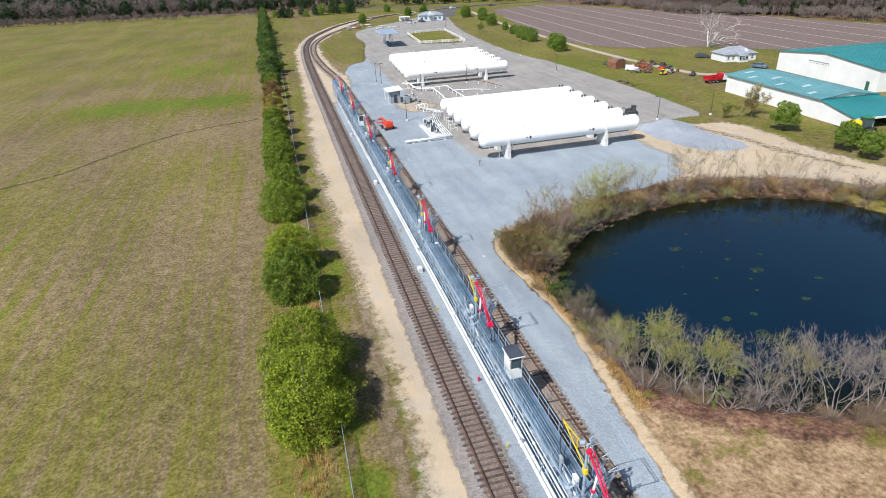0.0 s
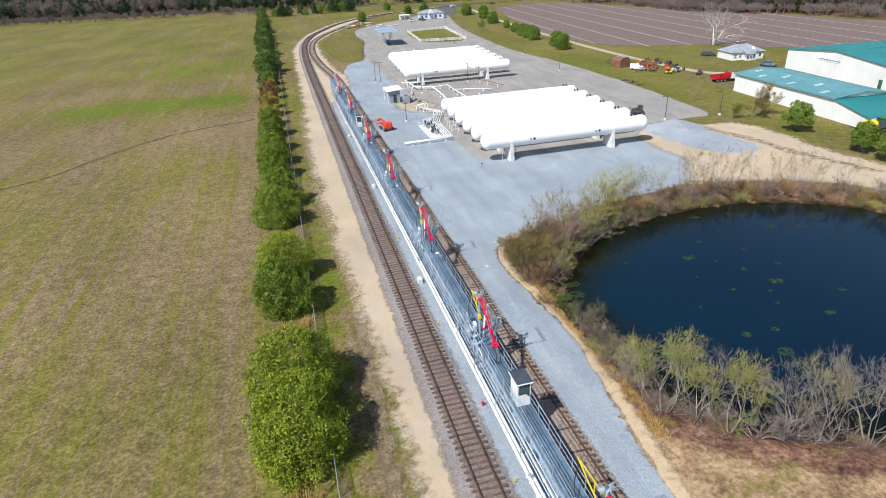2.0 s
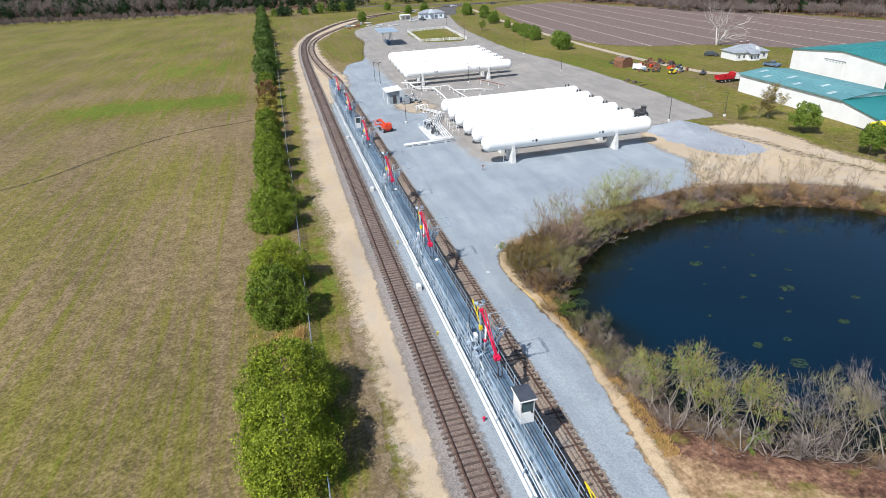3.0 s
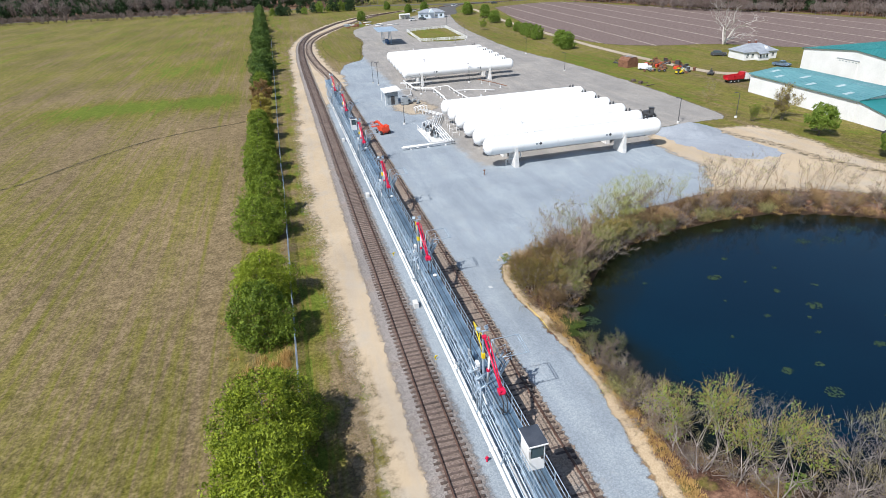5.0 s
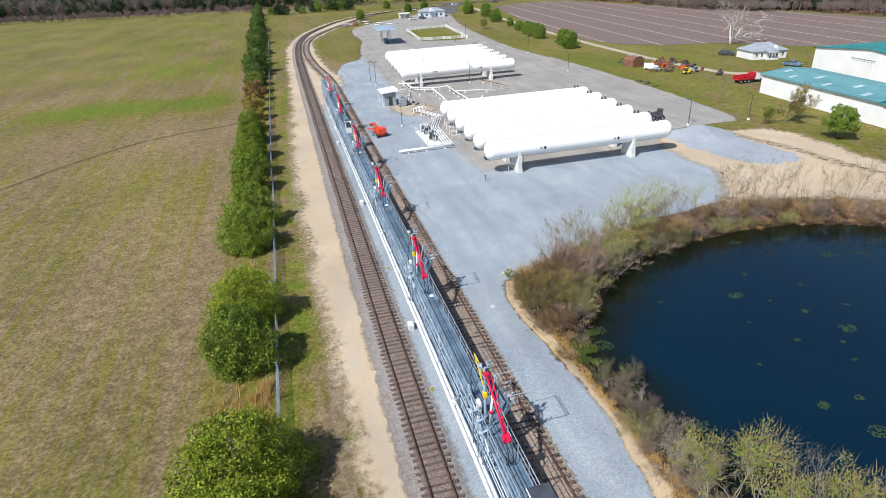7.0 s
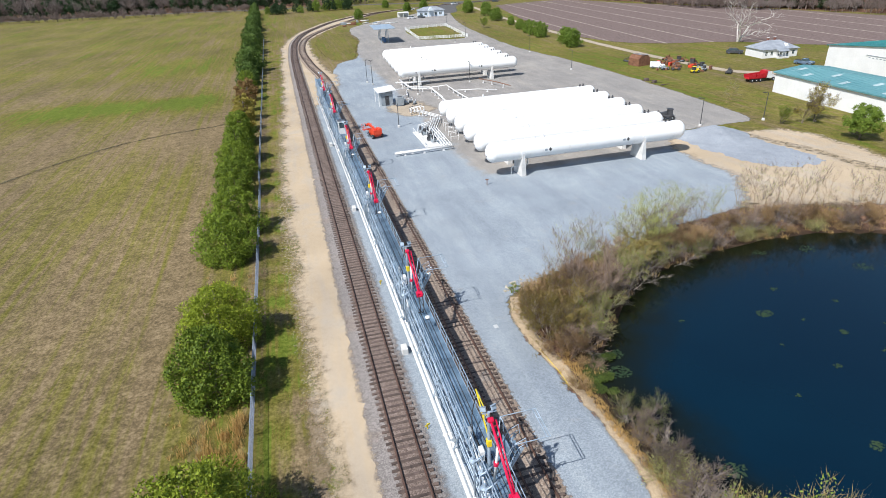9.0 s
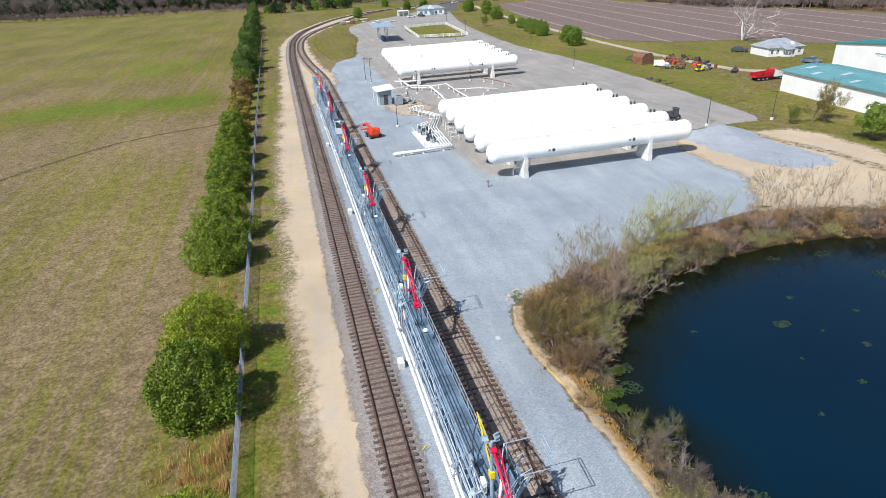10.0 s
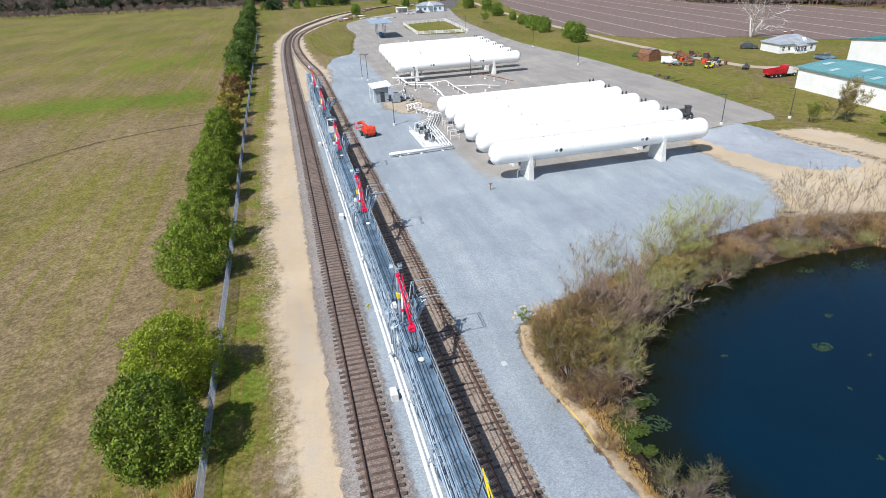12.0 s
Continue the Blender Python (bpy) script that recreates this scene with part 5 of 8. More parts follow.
def bush(seed, h, stems, depth, bark, buds, n_buds, size, label, group, name="bare_shrub", lean=0.55, radius=0.5, thick=0.05, cat="shrub", fuzz=None, spread=0.5, lift=0.12, first=0.43, low=1):
    t = thing(name, label, cat, group=group)
    rnd = random.Random(seed)
    g, tips = Geo(), []
    for k in range(stems):
        a = rnd.uniform(0, 6.283)
        p = Vector((radius * rnd.random() * math.cos(a), radius * rnd.random() * math.sin(a), -0.25))
        d = Vector((math.cos(a) * lean * rnd.uniform(0.2, 1), math.sin(a) * lean * rnd.uniform(0.2, 1), 1)).normalized()
        grow(rnd, g, p, d, h * first * rnd.uniform(0.84, 1.16), thick * rnd.uniform(0.7, 1.1), depth, tips, spread, lift, 5, low)
    me = leafmesh("limbs", g.v, g.f, bark)
    tagged(part("branch_frame", me, bark, t), kind="stuff")
    v, f = [], []
    high = [x for x in tips if x[0].z > h * (0.25 if low == 1 else 0.5)] or tips
    for k in range(n_buds):
        p, d = rnd.choice(high)
        p = p + Vector((rnd.gauss(0, 0.13), rnd.gauss(0, 0.13), rnd.gauss(0, 0.13))) * h * 0.32
        s = Vector((rnd.gauss(0, 1), rnd.gauss(0, 1), rnd.gauss(0, 1))).normalized()
        u = s.orthogonal().normalized()
        e = size * rnd.uniform(0.6, 1.5)
        o = len(v)
        v.extend([p - s * e, p + u * e * 0.5, p + s * e, p - u * e * 0.5])
        f.append((o, o + 1, o + 2, o + 3))
    if n_buds:
        part("crown", leafmesh("crown", v, f, buds), buds, t)
    if fuzz:
        v, f = [], []
        for k in range(fuzz[1]):
            p, d = rnd.choice(high)
            p = p + Vector((rnd.gauss(0, 0.1), rnd.gauss(0, 0.1), rnd.gauss(0, 0.1))) * h * 0.3
            e = (d + Vector((rnd.gauss(0, 0.5), rnd.gauss(0, 0.5), rnd.gauss(0.2, 0.4)))).normalized() * rnd.uniform(0.3, 0.85)
            w = e.orthogonal().normalized() * (fuzz[2] if len(fuzz) > 2 else 0.019)
            o = len(v)
            v.extend([p - w, p + w, p + e])
            f.append((o, o + 1, o + 2))
        tagged(part("twig_spray", leafmesh("twig_spray", v, f, fuzz[0]), fuzz[0], t), kind="stuff")
    t.location = (0, -420, 0)
    return t


def brush(seed, h, rad, n, twig, buds, n_buds, label, group, name="brush_shrub", spread=1.0, cat="shrub"):
    """A dense mound of thin arching twigs that fan out from the ground."""
    t = thing(name, label, cat, group=group)
    rnd = random.Random(seed)
    v, f, tips = [], [], []

    def blade(pts, w):
        o = len(v)
        for i, p in enumerate(pts):
            d = (pts[min(i + 1, len(pts) - 1)] - pts[max(i - 1, 0)]).normalized()
            q = d.orthogonal().normalized()
            q.rotate(Matrix.Rotation(ang, 3, d))
            ww = w * (1 - 0.75 * i / (len(pts) - 1))
            v.extend([p - q * ww, p + q * ww])
        for i in range(len(pts) - 1):
            f.append((o + 2 * i, o + 2 * i + 1, o + 2 * i + 3, o + 2 * i + 2))

    for k in range(n):
        a, ang = rnd.uniform(0, 6.283), rnd.uniform(0, 3.14)
        b = rnd.random() ** 0.5 * 0.45 * rad
        p = Vector((b * math.cos(a), b * math.sin(a), -0.2))
        a2 = a + rnd.gauss(0, 0.7)
        out = rad * rnd.uniform(0.15, 1.0) * spread
        top = h * rnd.uniform(0.55, 1.0) * math.sqrt(max(0.08, 1 - (out / (rad * spread * 1.12)) ** 2))
        c = p + Vector((math.cos(a2) * out * 0.25, math.sin(a2) * out * 0.25, top * 0.75))
        e = p + Vector((math.cos(a2) * out, math.sin(a2) * out, top))
        pts = [p.lerp(c, u).lerp(c.lerp(e, u), u) for u in (0, 0.35, 0.7, 1.0)]
        blade(pts, rnd.uniform(0.012, 0.028))
        for j in range(4):
            q = pts[rnd.choice((1, 2, 2, 3))]
            dd = Vector((rnd.gauss(0, 1), rnd.gauss(0, 1), rnd.gauss(0.7, 0.7))).normalized() * rnd.uniform(0.25, 0.75) * h * 0.28
            ang = rnd.uniform(0, 3.14)
            blade([q, q + dd], 0.012)
            tips.append(q + dd)
    tagged(part("twig_spray", leafmesh("twig_spray", v, f, twig), twig, t), kind="stuff")
    v2, f2 = [], []
    for k in range(n_buds):
        p = rnd.choice(tips) + Vector((rnd.gauss(0, 0.12), rnd.gauss(0, 0.12), rnd.gauss(0, 0.1)))
        q = Vector((rnd.gauss(0, 1), rnd.gauss(0, 1), rnd.gauss(0, 1))).normalized()
        u = q.orthogonal().normalized()
        e = rnd.uniform(0.03, 0.07)
        o = len(v2)
        v2.extend([p - q * e, p + u * e * 0.6, p + q * e, p - u * e * 0.6])
        f2.append((o, o + 1, o + 2, o + 3))
    if n_buds:
        part("crown", leafmesh("crown", v2, f2, buds), buds, t)
    t.location = (0, -430, 0)
    return t


PALE_SPRAY = leaf("pale_grey_twig_spray", (0.1, 0.075, 0.065), (0.36, 0.3, 0.27), 0.85, 0.08)
SH = "shrubs round the pond"
m_purple = brush(52, 2.9, 2.2, 300, PURPLE_TWIG, OLIVE, 300, "leafless purple-brown twiggy shrub on the pond bank", SH)
m_green = brush(53, 2.6, 2.1, 300, GREY_GREEN_TWIG, HAZE, 1200, "grey-green twiggy shrub over the water's edge", SH)
m_tan = brush(54, 1.7, 1.6, 230, TAN_TWIG, OLIVE, 200, "low tan brush along the pond's edge", SH)
m_low = brush(55, 1.5, 1.7, 230, PURPLE_TWIG, OLIVE, 0, "low leafless brown brush along the pond's edge", SH)
DOME = dict(lean=1.25, radius=0.6, spread=0.62, lift=0.1, first=0.46)
d_olive = bush(61, 3.2, 12, 3, PALE_BARK, OLIVE, 1900, 0.065, "rounded olive-yellow budding shrub on the pond bank", SH, thick=0.035, fuzz=(OLIVE_TWIG, 2600), **DOME)
d_purple = bush(62, 3.3, 12, 3, PALE_BARK, OLIVE, 250, 0.045, "leafless purple-brown shrub with pale arching branches on the pond bank", SH, thick=0.042, fuzz=(PURPLE_TWIG, 2400), **DOME)
d_green = bush(63, 2.9, 11, 3, PALE_BARK, SPRING, 1300, 0.065, "domed shrub in a haze of yellow-green buds over the water's edge", SH, thick=0.036, fuzz=(GREY_GREEN_TWIG, 1900), **DOME)
d_rust = bush(64, 2.6, 12, 3, TWIG, OLIVE, 350, 0.045, "leafless reddish-brown shrub on the pond bank", SH, thick=0.034, fuzz=(TAN_TWIG, 2400), **DOME)
bare_a = bush(21, 4.4, 7, 3, PALE_BARK, OLIVE, 900, 0.05, "leafless grey-brown willow shrub on the pond bank", SH, fuzz=(GRAY_TWIG, 2600))
leaf_a = bush(24, 4.6, 6, 3, PALE_BARK, HAZE, 2400, 0.05, "young willow with yellow-green spring leaves by the pond", SH, name="young_willow", fuzz=(GRAY_TWIG, 1400))
green_a = bush(26, 1.3, 8, 2, TWIG, MID_GREEN, 2200, 0.042, "low green shrub at the water's edge", SH, lean=1.2, radius=0.8, thick=0.025)
sapling = bush(27, 5.4, 3, 3, TAN_TWIG, HAZE, 420, 0.05, "thin bare sapling behind the pond", SH, name="sapling", lean=0.3, radius=0.5, thick=0.03, fuzz=(PALE_SPRAY, 260))
green_sap = bush(30, 5.6, 3, 3, TAN_TWIG, HAZE, 1500, 0.045, "thin sapling in a haze of yellow-green buds", SH, name="sapling", lean=0.4, radius=0.5, thick=0.035, fuzz=(HAZE, 260))
TALL = dict(name="bare_willow", lean=0.62, radius=0.3, cat="tree", spread=0.55, lift=0.16, first=0.46, low=3)
tall_a = bush(28, 5.1, 4, 4, PALE_BARK, OLIVE, 350, 0.03, "tall leafless willow with pale forked stems on the pond bank", SH, thick=0.06, fuzz=(PALE_SPRAY, 1500, 0.012), **TALL)
tall_b = bush(29, 5.0, 4, 4, PALE_BARK, SPRING, 1900, 0.062, "tall pale-stemmed willow with some yellow-green leaves", SH, thick=0.055, fuzz=(OLIVE_TWIG, 1100, 0.012), **TALL)
tall_c = bush(33, 4.9, 5, 4, PALE_BARK, OLIVE, 420, 0.05, "tall grey-stemmed willow with olive buds on the pond bank", SH, thick=0.048, fuzz=(GREY_GREEN_TWIG, 1200, 0.012), **TALL)
fan = bush(34, 2.7, 9, 3, PALE_BARK, OLIVE, 260, 0.04, "low leafless shrub of pale arching branches over the water", SH, thick=0.036, fuzz=(PALE_SPRAY, 500), lean=1.5, radius=0.4, spread=0.6, lift=0.02)
rs = random.Random(8)
for x, y, src, s in [
        # near bank
        (16.2, 40.2, tall_c, 0.72), (16.9, 38.6, tall_b, 0.98), (18.4, 36.9, tall_c, 0.95), (20.3, 35.0, tall_b, 1.0), (21.9, 34.3, fan, 0.9),
        (23.6, 33.5, tall_a, 1.0), (26.3, 32.3, tall_c, 0.95), (29.0, 30.8, tall_a, 1.05), (31.4, 30.0, tall_a, 1.12), (33.8, 29.2, tall_b, 1.0),
        (35.8, 29.0, tall_c, 1.0), (38.0, 28.8, tall_a, 1.1), (42.0, 28.6, tall_c, 1.1), (46, 29.2, tall_a, 1.1), (51, 31.0, tall_b, 1.1), (56.5, 33.6, tall_c, 1.1),
        (17.4, 38.4, fan, 0.8), (18.4, 37.9, m_purple, 0.55), (20.0, 36.6, m_purple, 0.55), (19.4, 36.2, fan, 0.8), (24.9, 33.2, fan, 0.9), (27.2, 32.2, fan, 0.9), (33.0, 30.0, m_purple, 0.6),
        (30.6, 29.4, m_purple, 0.7), (31.8, 28.8, m_low, 0.8), (33.8, 28.4, m_purple, 0.7), (37, 28.2, m_low, 0.9),
        (16.1, 47.6, m_green, 0.85), (16.3, 48.2, bare_a, 0.62), (16.8, 45.6, bare_a, 0.6), (16.4, 43.8, fan, 0.9), (16.9, 42.4, d_purple, 0.6),
        # left bank
        (17.2, 53.0, d_green, 0.85), (16.9, 51.6, bare_a, 0.5), (17.6, 50.6, fan, 0.7),
        (15.3, 60.6, d_rust, 0.85), (15.6, 62.8, d_olive, 0.95), (15.3, 65.2, d_olive, 1.0), (17.4, 64.0, d_olive, 1.05), (16.8, 61.6, d_purple, 0.8), (16.2, 67.2, d_rust, 0.95), (18.6, 66.0, d_olive, 0.95),
        (18.9, 63.4, d_green, 0.85), (18.2, 68.4, d_rust, 1.0), (20.6, 67.6, d_purple, 1.1), (20.9, 65.4, d_green, 0.8), (20.4, 70.2, d_rust, 0.9), (22.8, 69.4, d_purple, 1.1), (23.0, 67.2, fan, 1.05), (17.2, 70.2, m_tan, 1.2), (23.0, 71.8, d_rust, 0.75),
        (25.2, 70.2, d_green, 0.95), (25.6, 72.4, d_rust, 0.7), (27.4, 71.2, d_green, 1.0), (28.2, 73.0, d_olive, 0.8), (30.0, 72.4, d_green, 0.95), (30.8, 74.2, d_olive, 0.75), (32.6, 73.4, d_green, 0.85), (33.4, 75.0, d_rust, 0.9), (35.6, 74.4, d_rust, 0.8),
        (26.8, 69.6, fan, 0.9), (29.4, 70.9, fan, 0.95), (34.2, 73.2, fan, 1.0), (37.2, 74.0, d_green, 0.8), (38.2, 75.4, d_rust, 0.85), (40.6, 75.4, d_purple, 0.75), (41.0, 74.6, fan, 0.9), (43.0, 76.2, d_rust, 0.75), (45.2, 75.8, fan, 0.9), (46.2, 76.6, d_purple, 0.7), (48.8, 76.6, d_rust, 0.75), (50.4, 75.8, fan, 0.9),
        (51.4, 76.4, d_purple, 0.7), (54.0, 75.8, d_rust, 0.75), (56.4, 75.2, m_tan, 1.1), (58.0, 74.2, d_purple, 0.7), (58.6, 73.6, fan, 0.9), (60.8, 73.0, d_rust, 0.75), (63.2, 71.6, d_purple, 0.75), (65.2, 71.2, m_tan, 1.1), (67.2, 69.4, d_purple, 0.75), (69.0, 67.4, m_tan, 1.2),
        (70.6, 65.0, d_purple, 0.85), (71.8, 61.4, d_olive, 0.85), (72.4, 57.4, d_purple, 0.95), (72.0, 52.0, d_olive, 0.85), (44.4, 77.2, m_tan, 1.1), (47.8, 77.4, m_tan, 1.1), (52.6, 77.0, m_tan, 1.1),
        # saplings
        (19.6, 71.8, sapling, 0.7), (21.4, 73.2, sapling, 0.8), (23.0, 74.0, green_sap, 0.75), (24.4, 74.6, sapling, 0.8), (26.0, 75.0, sapling, 0.85), (28.0, 74.8, green_sap, 0.85), (29.4, 75.2, sapling, 0.9), (31.0, 75.6, green_sap, 0.95), (32.6, 76.0, green_sap, 0.95),
        (34.0, 76.2, leaf_a, 0.9), (35.4, 76.6, green_sap, 1.05), (37.0, 77.0, sapling, 0.95), (39.0, 77.4, green_sap, 0.8), (41.4, 77.8, sapling, 0.9), (44.0, 78.2, green_sap, 0.75), (46.6, 78.4, sapling, 0.9), (49.0, 78.4, sapling, 1.0), (51.2, 78.6, sapling, 1.0), (53.4, 78.2, sapling, 1.0),
        (55.4, 77.8, sapling, 1.05), (58.0, 76.8, sapling, 0.8), (61.0, 75.2, sapling, 0.8), (64.0, 75.0, sapling, 0.9), (66.6, 73.0, sapling, 0.8), (69.0, 71.0, sapling, 0.9),
        # water's edge
        (21.4, 35.4, green_a, 1.1), (15.0, 71.4, green_a, 0.45), (15.5, 72.2, green_a, 0.4)]:
    stand(src, x + rs.uniform(-0.25, 0.25), y + rs.uniform(-0.25, 0.25), s * rs.uniform(0.93, 1.07), rs.uniform(0, 360))
for i in range(0, len(POND), 3):
    x, y = POND[i]
    if y > 64 and 30 < x < 72:
        dx, dy = x - 44, y - 57
        L = math.hypot(dx, dy)
        stand(rs.choice((m_tan, m_low, m_tan, m_green)), x + dx / L * 0.7, y + dy / L * 0.7, rs.uniform(0.5, 0.85), rs.uniform(0, 360))
for k in range(50):
    x, y = POND[rs.randrange(len(POND))]
    dx, dy = x - 44, y - 57
    L = math.hypot(dx, dy)
    k2 = rs.uniform(0.3, 2.4)
    stand(rs.choice((m_low, m_tan, m_tan, m_low, green_a)), x + dx / L * k2, y + dy / L * k2, rs.uniform(0.4, 0.7), rs.uniform(0, 360))


def grass_tufts(name, spots, blades, hgt, material, label, seed):
    """Loose clumps of long blades."""
    r = random.Random(seed)
    v, f = [], []
    for x, y, s in spots:
        z = ground_z(x, y)
        for k in range(blades):
            a = r.uniform(0, 6.283)
            p = Vector((x + r.gauss(0, 0.22) * s, y + r.gauss(0, 0.22) * s, z - 0.03))
            e = Vector((math.cos(a) * r.uniform(0.1, 0.5), math.sin(a) * r.uniform(0.1, 0.5), 1)).normalized() * hgt * s * r.uniform(0.5, 1.2)
            w = Vector((-math.sin(a), math.cos(a), 0)) * 0.022
            o = len(v)
            v.extend([p - w, p + w, p + e])
            f.append((o, o + 1, o + 2))
    tagged(new(name, leafmesh(name, v, f, material)), label, "grass", kind="stuff")


rg = random.Random(5)
spots = []
for k in range(700):
    x, y = POND[rg.randrange(len(POND))]
    dx, dy = x - 44, y - 57
    L = math.hypot(dx, dy)
    q = rg.uniform(0.5, 4.2)
    if y > 58:
        spots.append((x + dx / L * q * 0.7 + rg.uniform(-1, 1), y + dy / L * q * 0.7 + rg.uniform(-1, 1), rg.uniform(0.5, 1.2)))
for k in range(420):
    yy = rg.uniform(36, 61)
    spots.append((rg.uniform(14.9, 16.0) - 0.05 * max(0, 46 - yy), yy, rg.uniform(0.35, 0.8)))
grass_tufts("dry_bank_grass", spots, 26, 0.5, DRY, "orange-tan dead grass clumps on the pond bank", 1)
spots = [(rg.gauss(-12.0, 0.9), rg.gauss(58.8, 1.0), rg.uniform(0.6, 1.1)) for k in range(22)] + [(rg.gauss(-10.3, 0.22), rg.uniform(56.5, 61.5), rg.uniform(0.7, 1.2)) for k in range(20)]
spots += [(rg.gauss(-12.0, 0.8), rg.gauss(37, 2.0), rg.uniform(0.6, 1.0)) for k in range(22)] + [(rg.gauss(-11.5, 0.6), rg.gauss(54, 0.7), rg.uniform(0.6, 1.0)) for k in range(14)] + [(rg.gauss(-11.8, 0.6), rg.gauss(80, 1.5), rg.uniform(0.5, 0.8)) for k in range(10)]
grass_tufts("tall_dry_grass", spots, 40, 1.0, DRY, "tall straw-coloured grass clumps by the fence", 2)
spots = []
for k in range(260):
    spots.append((rg.choice((rg.gauss(-12.2, 1.6), rg.gauss(-14.8, 0.7))), rg.uniform(30, 200), rg.uniform(0.3, 0.75)))
grass_tufts("hedge_foot_weeds", spots, 22, 0.55, DRY, "tan weeds at the foot of the hedge row", 4)
spots = [(rg.uniform(-9.2, -5.0), rg.uniform(28, 130), rg.uniform(0.4, 0.8)) for k in range(800)]
grass_tufts("verge_grass", spots, 12, 0.24, MID_GREEN, "tufts of green verge grass beside the dirt road", 3)


# far trees
def woods(name, outline_fn, count, seed, kinds, label):
    """A belt of trees too far off to tell apart, joined into one mesh for each foliage."""
    r = random.Random(seed)
    packs = {}
    for k in range(count):
        x, y = outline_fn(r)
        mat_, h, w, n, size, con = r.choice(kinds)
        h *= r.uniform(0.75, 1.25)
        w *= r.uniform(0.8, 1.2)
        v, f = packs.setdefault(mat_.name, ([], [], mat_))[:2]
        if con:
            cv, cf = conifer_mesh(r.randrange(9999), h, w, n, size, 0.12)
        else:
            g0 = np.random.default_rng(r.randrange(9999))
            d = unit(g0.normal(0, 1, (n, 3))) * g0.random((n, 1)) ** 0.4
            p = d * np.array([w, w, h * 0.38]) + np.array([0, 0, h * 0.62])
            e = unit(g0.normal(0, 0.45, (n, 3)) + np.array([0, 0, 1.0])) * (size * g0.uniform(0.6, 1.5, n))[:, None]
            u = unit(np.cross(e, g0.normal(0, 1, (n, 3)))) * size * 0.05
            cv = np.stack([p - u, p + u, p + e + u * 0.4, p + e - u * 0.4], 1).reshape(-1, 3).tolist()
            cf = np.arange(4 * n).reshape(n, 4).tolist()
            tg = Geo().tube([(0, 0, -0.2), (0, 0, h * 0.75)], [0.2, 0.06], 4, False)
            for j in range(7):
                z = h * r.uniform(0.3, 0.7)
                a = r.uniform(0, 6.28)
                tg.tube([(0, 0, z), (w * 0.7 * math.cos(a), w * 0.7 * math.sin(a), z + h * 0.22)], [0.09, 0.03], 3, False)
            o = len(cv)
            cv.extend(Vector(p) for p in tg.v)
            cf.extend(tuple(i + o for i in q) for q in tg.f)
        o = len(v)
        v.extend((p[0] + x, p[1] + y, p[2] - 0.1) for p in cv)
        f.extend(tuple(i + o for i in q) for q in cf)
    for key, (v, f, mat_) in packs.items():
        tagged(new(name, leafmesh(name, v, f, mat_)), label[mat_.name], "woods", kind="stuff")


PALE_TWIG = leaf("pale_crown_twigs", (0.11, 0.085, 0.077), (0.27, 0.225, 0.205), 0.9, 0.05)
WL = {"dark_conifer_needles": "dark green conifers at the edge of the far woods", "bare_crown_twigs": "leafless grey-brown trees of the far woods", "pale_crown_twigs": "pale leafless trees in the far woods",
      "green_leaves": "fresh green trees at the edge of the far woods", "olive_buds": "olive budding trees of the far woods"}


def left_belt(r):
    x = r.uniform(-330, 60)
    edge = 560 - 0.02 * x + (abs(x + 100) / 100) ** 2 * 4 if x < -20 else 552
    base = 600 + (-x - 230) * 0.1 if x < -230 else 552 + (-x - 20) * 0.235 if x < -20 else 548 - (x + 20) * 0.2
    return x, base + 14 + r.random() ** 1.7 * 70


def right_belt(r):
    t = r.random()
    x = 203 + 50 * t + 8 * math.sin(9 * t) if t > 0 else 0
    y = 425 - 215 * t
    q = r.random() ** 1.6 * 80 + 3
    return x + q * 0.97, y + q * 0.24


def front_belt(r):
    x = r.uniform(-330, -20)
    base = 600 + (-x - 230) * 0.1 if x < -230 else 552 + (-x - 20) * 0.235
    return x, base - 22 + r.uniform(-5, 5)


woods("far_woods", left_belt, 430, 31, [(FIR_DARK, 15, 3.8, 300, 1.1, True), (GRAY_TWIG, 13, 3.8, 300, 2.1, False), (FIR_DARK, 12, 3.6, 280, 1.2, True), (PALE_TWIG, 13, 3.8, 280, 2.1, False)], WL)
woods("far_woods", right_belt, 420, 32, [(GRAY_TWIG, 13, 3.8, 330, 2.0, False), (GRAY_TWIG, 12, 3.6, 330, 2.0, False), (PALE_TWIG, 13, 3.8, 280, 2.0, False), (GRAY_TWIG, 14, 4.0, 330, 2.0, False), (FIR_DARK, 11, 3.0, 300, 1.0, True)], WL)
woods("deep_woods", lambda r: (lambda x: (x, 680 + 0.12 * abs(x + 60) + r.random() * 330))(r.uniform(-520, 560)), 620, 39, [(GRAY_TWIG, 17, 7, 60, 5.5, False), (PALE_TWIG, 16, 7, 50, 5.5, False), (FIR_DARK, 17, 6.0, 78, 3.4, True)], WL)
woods("roadside_scrub", front_belt, 170, 33, [(GRAY_TWIG, 4.5, 2.6, 130, 1.3, False), (PALE_TWIG, 4, 2.4, 120, 1.3, False), (GRAY_TWIG, 5.5, 2.4, 140, 1.5, False)], WL)
woods("woods_edge_scrub", lambda r: (lambda t, q: (196 + 50 * t + 8 * math.sin(9 * t) + q, 425 - 215 * t))(r.random(), r.uniform(0, 9)), 150, 38, [(GRAY_TWIG, 5.5, 2.8, 150, 1.4, False), (PALE_TWIG, 4.5, 2.6, 130, 1.3, False), (GRAY_TWIG, 4, 2.6, 130, 1.2, False)], WL)
